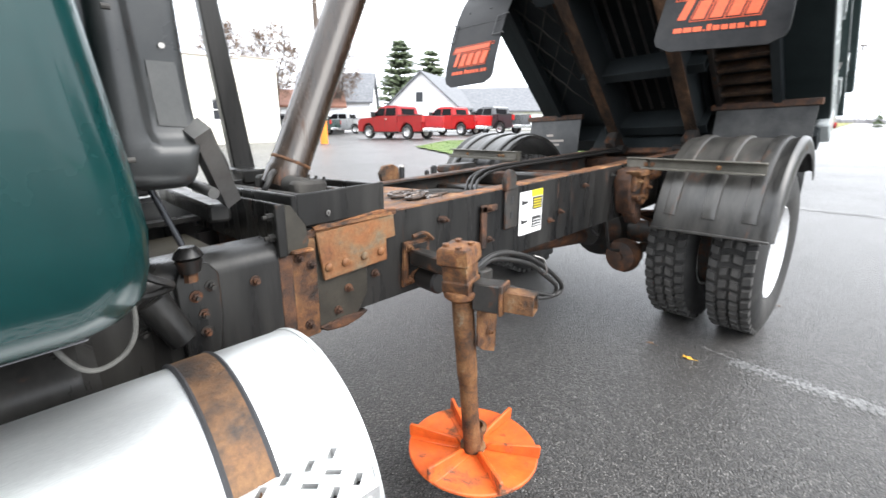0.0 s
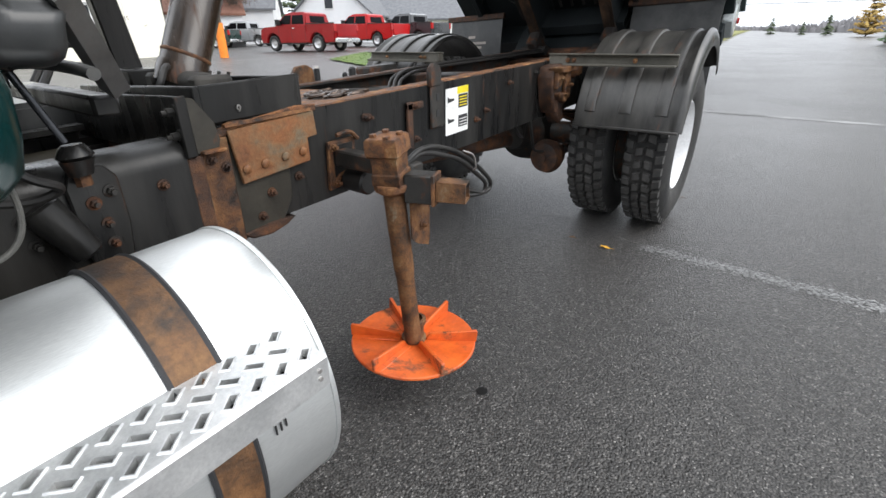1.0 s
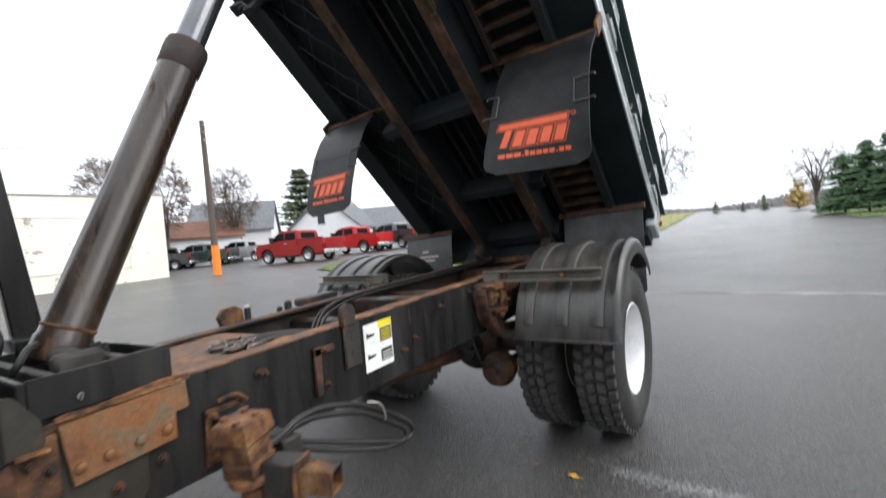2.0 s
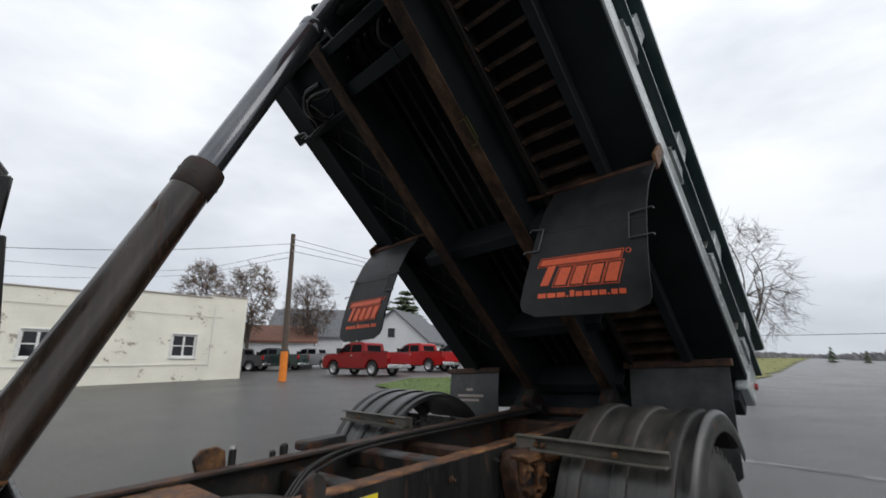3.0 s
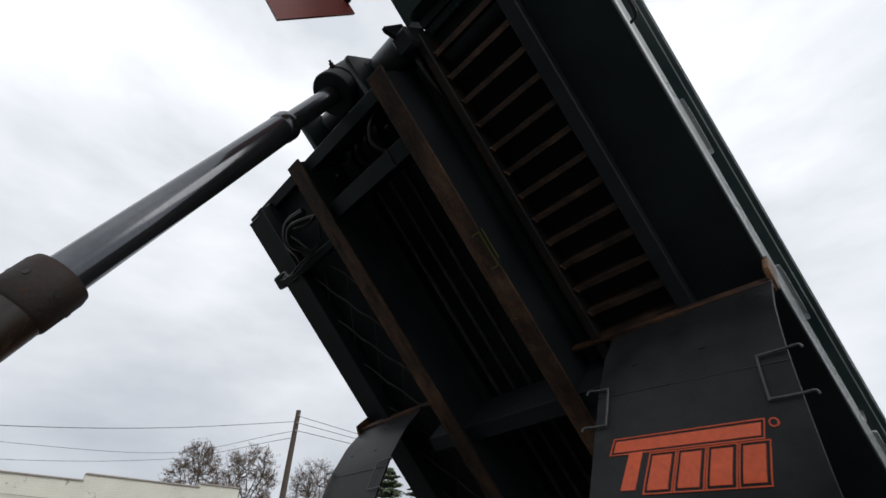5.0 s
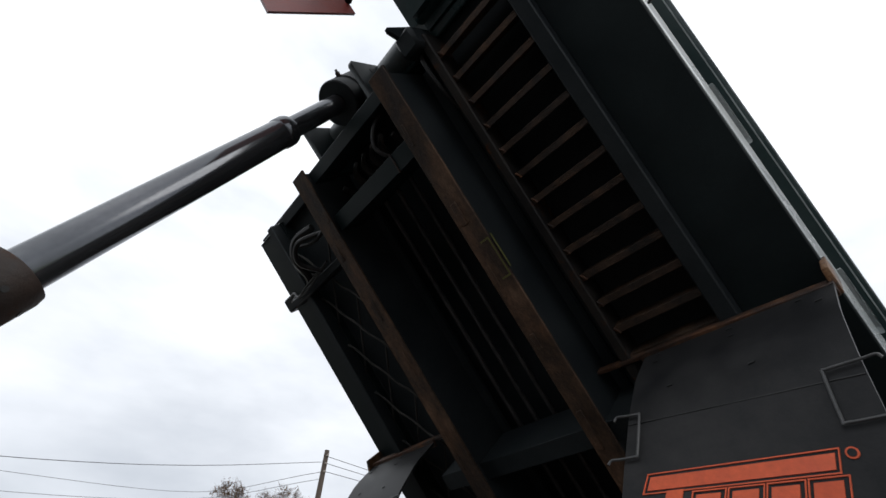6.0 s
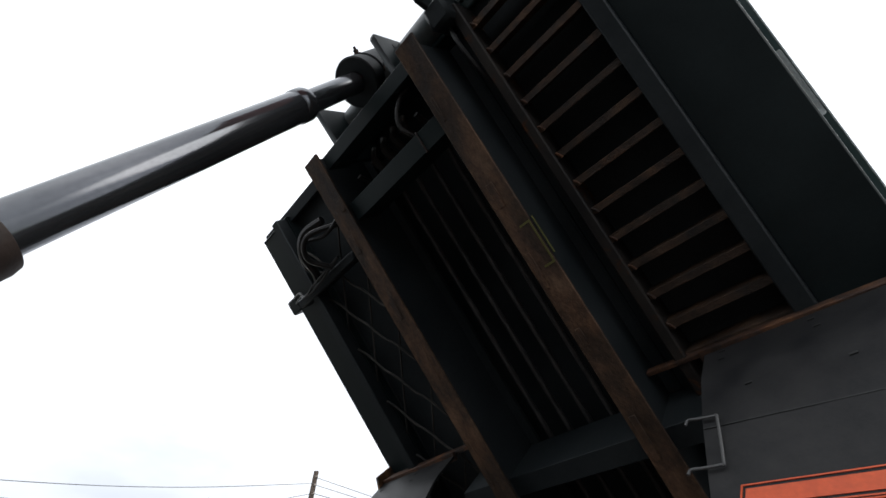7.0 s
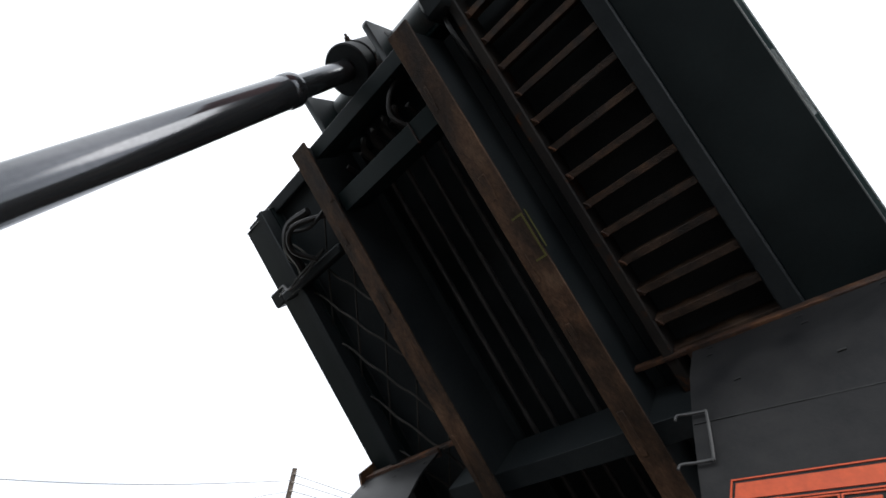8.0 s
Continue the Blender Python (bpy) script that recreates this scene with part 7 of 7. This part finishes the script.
# slatted bays either side of the sills
for x0, x1, mat, label in ((0.492, 0.532, UNDER_RUST, "rust-stained bay rail"), (0.868, 0.928, UNDER, "black bay rail"), (-0.532, -0.492, UNDER_RUST, ""), (-0.985, -0.93, UNDER, "")):
    part("bay_rail", box(x0, x1, U0, 2.9, 4.50, 4.63, 0.005), mat, dump, label, B)
rng = random.Random(9)
for k in range(-3, 23):
    u = 0.2605 + 0.1162 * k
    bm = prism([(u - 0.002, 4.518), (u + 0.024, 4.515), (u + 0.024, 4.523), (u + 0.006, 4.526), (u + 0.006, 4.60), (u - 0.002, 4.60)], "x", 0.53, 0.87, bevel=0.0015)
    part("floor_slat", bm, SLAT_RUST, dump, "rust-edged steel slat" if k < 4 else "", B)
    part("weld_bead", hose([(0.535, u, 4.514), (0.545, u + 0.012, 4.513), (0.55, u + 0.026, 4.515)], 0.005, 5, n=3), RUST_BROWN, dump, "", B)
# the far bay's net: scalloped ribs one way, straight ones the other
XA, XB = -0.93, -0.53
for k in range(0, 11):
    u, path = 0.02 + 0.312 * k, []
    for i in range(17):
        q = i / 16
        path.append((XA + (XB - XA) * q, u + 1.574 * (XB - XA) * q - 0.022 * abs(math.sin(math.pi * 3.7 * q)), 4.552 + 0.004 * math.sin(7 * q + k)))
    if path[-1][1] < 2.9:
        part("rib", hose(path, 0.0065, 6, n=2), GRIMY, dump, "wavy grimy rib", B)
for k in range(0, 12):
    u = -0.05 + 0.312 * k
    path = [(XB, u, 4.566), ((XA + XB) / 2, u + 0.5 * 1.456 * (XB - XA), 4.562), (XA, u + 1.456 * (XB - XA), 4.566)]
    if path[-1][1] < 2.9:
        part("rib", hose(path, 0.0055, 6, n=4), GRIMY, dump, "straight grimy rib", B)
part("loose_hose", hose([(-0.60, 0.02, 4.48), (-0.72, 0.02, 4.44), (-0.78, 0.10, 4.42), (-0.86, 0.20, 4.50), (-0.98, 0.28, 4.55)], 0.022, 8), HOSE, dump, "thick black hose hanging loose", B)
part("loose_hose", hose([(-0.50, 0.10, 4.50), (-0.66, 0.06, 4.40), (-0.74, 0.14, 4.40), (-0.70, 0.24, 4.48)], 0.014, 8), HOSE, dump, "", B)
part("loose_hose", hose([(-0.40, 0.05, 4.48), (-0.60, 0.10, 4.45), (-0.76, 0.05, 4.42), (-0.90, 0.14, 4.50), (-0.80, 0.24, 4.54)], 0.010, 8), HOSE, dump, "", B)
part("light_bar", box(-1.10, -0.55, 0.235, 0.285, 4.49, 4.56, 0.008), UNDER, dump, "black cross bar with cables", B)
part("light_bar", box(-1.285, -1.18, 0.175, 0.265, 4.56, 4.63, 0.01), UNDER, dump, "black lamp bracket", B)
for k in range(2):
    part("cable", hose([(-1.19, 0.19 + 0.03 * k, 4.552), (-1.08, 0.20 + 0.02 * k, 4.52), (-1.0, 0.25, 4.48), (-0.88, 0.24 + 0.02 * k, 4.47), (-0.62, 0.22, 4.47)], 0.007, 6), HOSE, dump, "thin black cable", B)
part("sticker", box(0.425, 0.4262, 0.64, 0.78, 4.302, 4.312, 0), DULL_YELLOW, dump, "yellow warning sticker on the sill", B, 0)
part("sticker", box(0.372, 0.414, 0.645, 0.652, 4.2985, 4.2998, 0), DULL_YELLOW, dump, "", B, 0)
part("sticker", box(0.372, 0.414, 0.80, 0.807, 4.2985, 4.2998, 0), DULL_YELLOW, dump, "", B, 0)
part("sticker", box(0.408, 0.414, 0.652, 0.80, 4.2985, 4.2998, 0), DULL_YELLOW, dump, "", B, 0)

# hoist head
PIN_PAINT = surf("worn_grey_green_pin_paint", (0.10, 0.115, 0.115), (0.16, 0.175, 0.175), 5, (0.3, 0.45), bump=0.04)
for s in (1, -1):
    x0, x1 = (0.205, 0.232) if s > 0 else (-0.225, -0.198)
    bm = prism([(-0.322, 4.410), (-0.305, 4.398), (-0.10, 4.405), (-0.04, 4.345), (-0.04, 4.66), (-0.22, 4.66), (-0.305, 4.58)], "x", x0, x1, bevel=0.004)
    ear = part("hoist_ear", bm, DARK_GREEN, dump, "green hoist bracket plate", B)
    part("ear_hole", rod((x1 - 0.001, -0.275, 4.505) if s > 0 else (x0 + 0.001, -0.275, 4.505), (x1 + 0.0015, -0.275, 4.505) if s > 0 else (x0 - 0.0015, -0.275, 4.505), 0.013, seg=14), INK, ear, "", B)
part("hoist_pin", rod((-0.25, -0.255, 4.595), (0.44, -0.255, 4.595), 0.058, seg=28, chamfer=0.006), PIN_PAINT, dump, "bright steel hoist pin", B)
for p in ([(0.26, -0.06, 4.42), (0.20, -0.02, 4.36), (0.16, 0.06, 4.33), (0.18, 0.13, 4.36), (0.20, 0.18, 4.45)], [(0.46, -0.20, 4.56), (0.465, -0.10, 4.50), (0.47, 0.02, 4.50), (0.47, 0.12, 4.55)]):
    part("hoist_hose", hose(p, 0.009, 8), HOSE, dump, "thin black hose", B)
_, s1, s2 = basis(axis)
head_at = along(full - 0.215)
part("head_ring", revolve([(0.046, 0.0), (0.100, 0.0), (0.106, 0.006), (0.106, 0.055), (0.100, 0.060), (0.100, 0.085), (0.106, 0.090), (0.106, 0.26), (0, 0.27)], head_at, axis, 40), UNDER, ram, "black head ring")
for k in range(4):
    a = math.tau * k / 4 + 0.4
    p = head_at + axis * 0.10 + (s1 * math.cos(a) + s2 * math.sin(a)) * 0.104
    part("head_bolt", bolt(p, s1 * math.cos(a) + s2 * math.sin(a), 0.012, 0.02), RUST_BROWN, ram)

# ---- mud flaps ----
WIRE_STEEL = surf("dull_grey_wire", (0.06, 0.06, 0.06), (0.11, 0.11, 0.11), 12, (0.4, 0.6), metal=0.4, bump=0.05)
FLAP_LINE = [(4.020, 2.432), (3.905, 2.29), (3.828, 2.14), (3.772, 1.975), (3.728, 1.81), (3.705, 1.648)]


def flap_at(line, s):
    """Point and outward normal at distance s down a hanging flap."""
    for (y0, z0), (y1, z1) in zip(line, line[1:]):
        ln = math.hypot(y1 - y0, z1 - z0)
        if s <= ln or (y1, z1) == line[-1]:
            t = s / ln
            n = Vector((0, z1 - z0, -(y1 - y0))).normalized()
            return Vector((0, y0 + (y1 - y0) * t, z0 + (z1 - z0) * t)), n
        s -= ln


def hang(line, x, s):
    """A place on a hanging sheet: its foot swings aside and its outer edge is blown back."""
    p, _ = flap_at(line, s)
    p = Vector((x, p.y, p.z + LEAN * x))
    if line is FLAP_LINE:
        p.x -= 0.04 * s + 0.09 * s * (x - math.copysign(0.88, x))
        if x > 0:
            top = 0.09 * (x - 0.585) * max(0.0, 1 - s / 0.5)
            p.y += 0.7 * s * s * (x - 0.80) - top
            p.z -= 0.75 * top
    return p


def on_flap(line, pts, t0, t1, bm=None):
    """A shape laid on the hanging sheet; points are (across, down)."""
    bm = bm or bmesh.new()
    loops = []
    for t in (t0, t1):
        loop = []
        for x, s in pts:
            p, n = flap_at(line, s)
            loop.append(bm.verts.new(hang(line, x, s) + n * t))
        loops.append(loop)
    n = len(pts)
    bm.faces.new(loops[1])
    bm.faces.new(loops[0][::-1])
    for i in range(n):
        bm.faces.new((loops[0][i], loops[0][(i + 1) % n], loops[1][(i + 1) % n], loops[1][i]))
    return bm


def flap_sheet(line, xa, xb, length, corner, t):
    """The rubber sheet, curved down its length, with rounded lower corners."""
    bm = bmesh.new()
    n = 26
    rows = []
    for i in range(n + 1):
        s = length * i / n
        inset = 0.0
        if s > length - corner:
            k = (s - (length - corner)) / corner
            inset = corner * (1 - math.sqrt(max(0.0, 1 - k * k)))
        p, nn = flap_at(line, s)
        rows.append([[bm.verts.new(hang(line, x, s) + nn * o) for x in (xa + inset, xa + 0.2 * (xb - xa), xa + 0.5 * (xb - xa), xa + 0.8 * (xb - xa), xb - inset)] for o in (0.0, t)])
    for p, q in zip(rows, rows[1:]):
        for side in (0, 1):
            for k in range(4):
                bm.faces.new((p[side][k], p[side][k + 1], q[side][k + 1], q[side][k]))
        for k in (0, 4):
            bm.faces.new((p[0][k], p[1][k], q[1][k], q[0][k]))
    for r in (rows[0], rows[-1]):
        for k in range(4):
            bm.faces.new((r[0][k], r[0][k + 1], r[1][k + 1], r[1][k]))
    return bm


def mud_flap(xa, xb, line, logo, length=0.86):
    t = 0.010
    flap = part("mud_flap", flap_sheet(line, xa, xb, length, 0.085, t), FLAP, dump, "black rubber mud flap with orange print" if logo else "plain black rubber mud flap")
    f = t + 0.003
    w = xb - xa
    if logo:
        seam = 0.385
        part("flap_seam", on_flap(line, [(xa + 0.004, seam - 0.008), (xb - 0.004, seam + 0.012), (xb - 0.004, seam + 0.015), (xa + 0.004, seam - 0.005)], t, f), INK, flap)
        x0 = xa + 0.080

        def slant(x, y, w, h, lean=-0.25, t0=t, t1=f, mat=PRINT, label=""):
            """A leaning block of the emblem."""
            k = 0.02
            pts = [(x0 + x, y + k * x), (x0 + x + w, y + k * (x + w)), (x0 + x + w + lean * h, y + h + k * (x + w)), (x0 + x + lean * h, y + h + k * x)]
            bm = bmesh.new()
            rows = []
            for i in range(9):
                q = i / 8
                row = []
                for a, b in ((pts[0], pts[3]), (pts[1], pts[2])):
                    p, n = flap_at(line, a[1] + (b[1] - a[1]) * q)
                    xx = a[0] + (b[0] - a[0]) * q
                    row += [bm.verts.new(hang(line, xx, a[1] + (b[1] - a[1]) * q) + n * o) for o in (t1, t0)]
                rows.append(row)
            for p, q in zip(rows, rows[1:]):
                for i, j in ((0, 2), (1, 0), (3, 1), (2, 3)):
                    bm.faces.new((p[i], p[j], q[j], q[i]))
            for r in (rows[0], rows[-1]):
                bm.faces.new((r[0], r[2], r[3], r[1]))
            part("flap_print", bm, mat, flap, label)

        def outline(x, y, w, h, lean=-0.25, e=0.003):
            slant(x, y, w, e, lean)
            slant(x + lean * (h - e), y + h - e, w, e, lean)
            slant(x, y, e, h, lean)
            slant(x + w - e, y, e, h, lean)
        outline(-0.012, 0.545, 0.425, 0.053)
        slant(-0.004, 0.555, 0.405, 0.034, label="orange emblem bar")
        slant(0.036, 0.594, 0.040, 0.106, label="orange emblem block")
        for k in range(4):
            xx = 0.104 + 0.080 * k
            outline(xx - 0.008, 0.601, 0.077, 0.113)
            slant(xx, 0.611, 0.054, 0.092, label="orange emblem block")
        c = (x0 + 0.432, 0.568)
        part("flap_print", on_flap(line, [(c[0] + 0.013 * math.cos(a), c[1] + 0.013 * math.sin(a)) for a in [math.tau * k / 12 for k in range(12)]], t, f), PRINT, flap, "small orange dot")
        part("print_gap", on_flap(line, [(c[0] + 0.009 * math.cos(a), c[1] + 0.009 * math.sin(a)) for a in [math.tau * k / 10 for k in range(10)]], f, f + 0.001), FLAP, flap)
        x = 0.004
        for k, ww in enumerate((0.034, 0.034, 0.034, 0.008, 0.018, 0.026, 0.026, 0.024, 0.026, 0.008, 0.024, 0.026)):
            hgt = 0.008 if ww < 0.01 else (0.032 if k == 4 else 0.024)
            slant(x, 0.766 - hgt, 1.13 * ww, hgt, 0.0, label="small orange bar of the web address")
            x += 1.13 * ww + 0.0075
        for x_, sgn, drop in ((xa, 1, 0.350), (xb, -1, 0.366)):
            q = []
            inner = 0.044 if sgn > 0 else 0.078
            for dx, s in ((-0.040, drop + 0.012), (-0.032, drop), (0.0, drop + 0.002), (inner - 0.006, drop + 0.006), (inner, drop + 0.014), (inner, drop + 0.138), (inner - 0.006, drop + 0.146), (0.0, drop + 0.146), (-0.032, drop + 0.144), (-0.040, drop + 0.156)):
                p, n = flap_at(line, s)
                xx = x_ + sgn * dx
                q.append(hang(line, xx, s) + n * 0.022)
            part("flap_handle", hose(q, 0.0038, 8, n=4), WIRE_STEEL, flap, "bent steel wire clip")
    for x_, s in ((xa + 0.05, 0.05), (xa + 0.30, 0.06), (xa + 0.50, 0.045), (xb - 0.05, 0.09), (xa + 0.05, 0.10), (xa + 0.31, 0.11), (xa + 0.12, 0.26), (xa + 0.36, 0.27)):
        part("slot", on_flap(line, [(x_, s), (x_ + 0.018, s - 0.002), (x_ + 0.018, s + 0.004), (x_, s + 0.006)], t, f), INK, flap)
    return flap


for s in (1, -1):
    xa, xb = (0.582, 1.180) if s > 0 else (-1.200, -0.63)
    mud_flap(xa, xb, FLAP_LINE, True)
    droop = 0.085 if s > 0 else 0.0

    def sag(bm):
        for v in bm.verts:
            v.co.z -= droop * max(0.0, v.co.x - 0.585)
        return bm
    part("flap_bar", sag(box(xa - (0.20 if s > 0 else 0.0), xb + (0.20 if s < 0 else 0.0), 1.312, 1.328, 4.500, 4.54, 0.003)), RUST_BROWN, dump, "rusty bar over the mud flap", B)
    part("flap_strip", sag(box(xa - 0.005, xb + 0.012, 1.304, 1.345, 4.474, 4.490, 0.002)), RUST_BROWN, dump, "rusty clamping strip", B)
    for k in range(5):
        x = xa + 0.05 + 0.122 * k
        part("bolt", bolt((x, 1.325, 4.476 - droop * (x - 0.585)), (0, 0, -1), 0.008, 0.008), RUST_BROWN, dump, "", B)
    part("flap_gusset", prism([(1.27, 4.46), (1.345, 4.43), (1.35, 4.60), (1.28, 4.60)], "x", s * 1.182, s * 1.20, bevel=0.002), RUST_PAINT, dump, "", B)
    line = [(5.14, 1.42), (5.12, 1.25), (5.11, 1.05), (5.10, 0.70), (5.10, 0.50)]
    ra, rb = (0.455, 1.10) if s > 0 else (-1.36, -0.757)
    fl = part("mud_flap", flap_sheet(line, ra, rb, 0.70, 0.03, 0.010), REAR_FLAP, dump, "scuffed grey-black rear mud flap")
    part("flap_bar", box(ra - 0.04, rb + 0.02, 5.11, 5.15, 1.400, 1.448, 0.004), RUST_BROWN, dump, "rusty bar over the rear mud flap", Matrix(((1, 0, 0, 0), (0, 1, 0, 0), (LEAN, 0, 1, 0), (0, 0, 0, 1))))
    if s < 0:
        for k, (a, b, d) in enumerate(((-1.14, -1.06, 0.16), (-1.25, -0.93, 0.215), (-1.22, -0.98, 0.255))):
            part("flap_print", on_flap(line, [(a, d), (b, d), (b, d + 0.022), (a, d + 0.022)], 0.010, 0.012), COPING, fl, "faint grey bar of worn print")
for x in (-0.30, 0.37):
    part("hinge", box(x - 0.05, x + 0.05, 2.84, 3.04, 4.18, 4.34, 0.02), UNDER_RUST, dump, "rusty box hinge", B)
    part("hinge_pin", rod((x - 0.12, 2.96, 4.2), (x + 0.12, 2.96, 4.2), 0.04, seg=16), UNDER_RUST, dump, "", B)
part("rear_bolster", box(-0.58, 0.58, 3.05, 3.08, 4.12, 4.63, 0.006), UNDER, dump, "black rear bolster plate", B)
part("rear_bolster", box(-1.15, 1.15, 3.08, 3.24, 4.42, 4.63, 0.006), UNDER, dump, "", B)
part("bolster_bar", box(-0.56, 0.56, 3.00, 3.05, 4.20, 4.26, 0.006), RUST_BROWN, dump, "rusty cross bar", B)
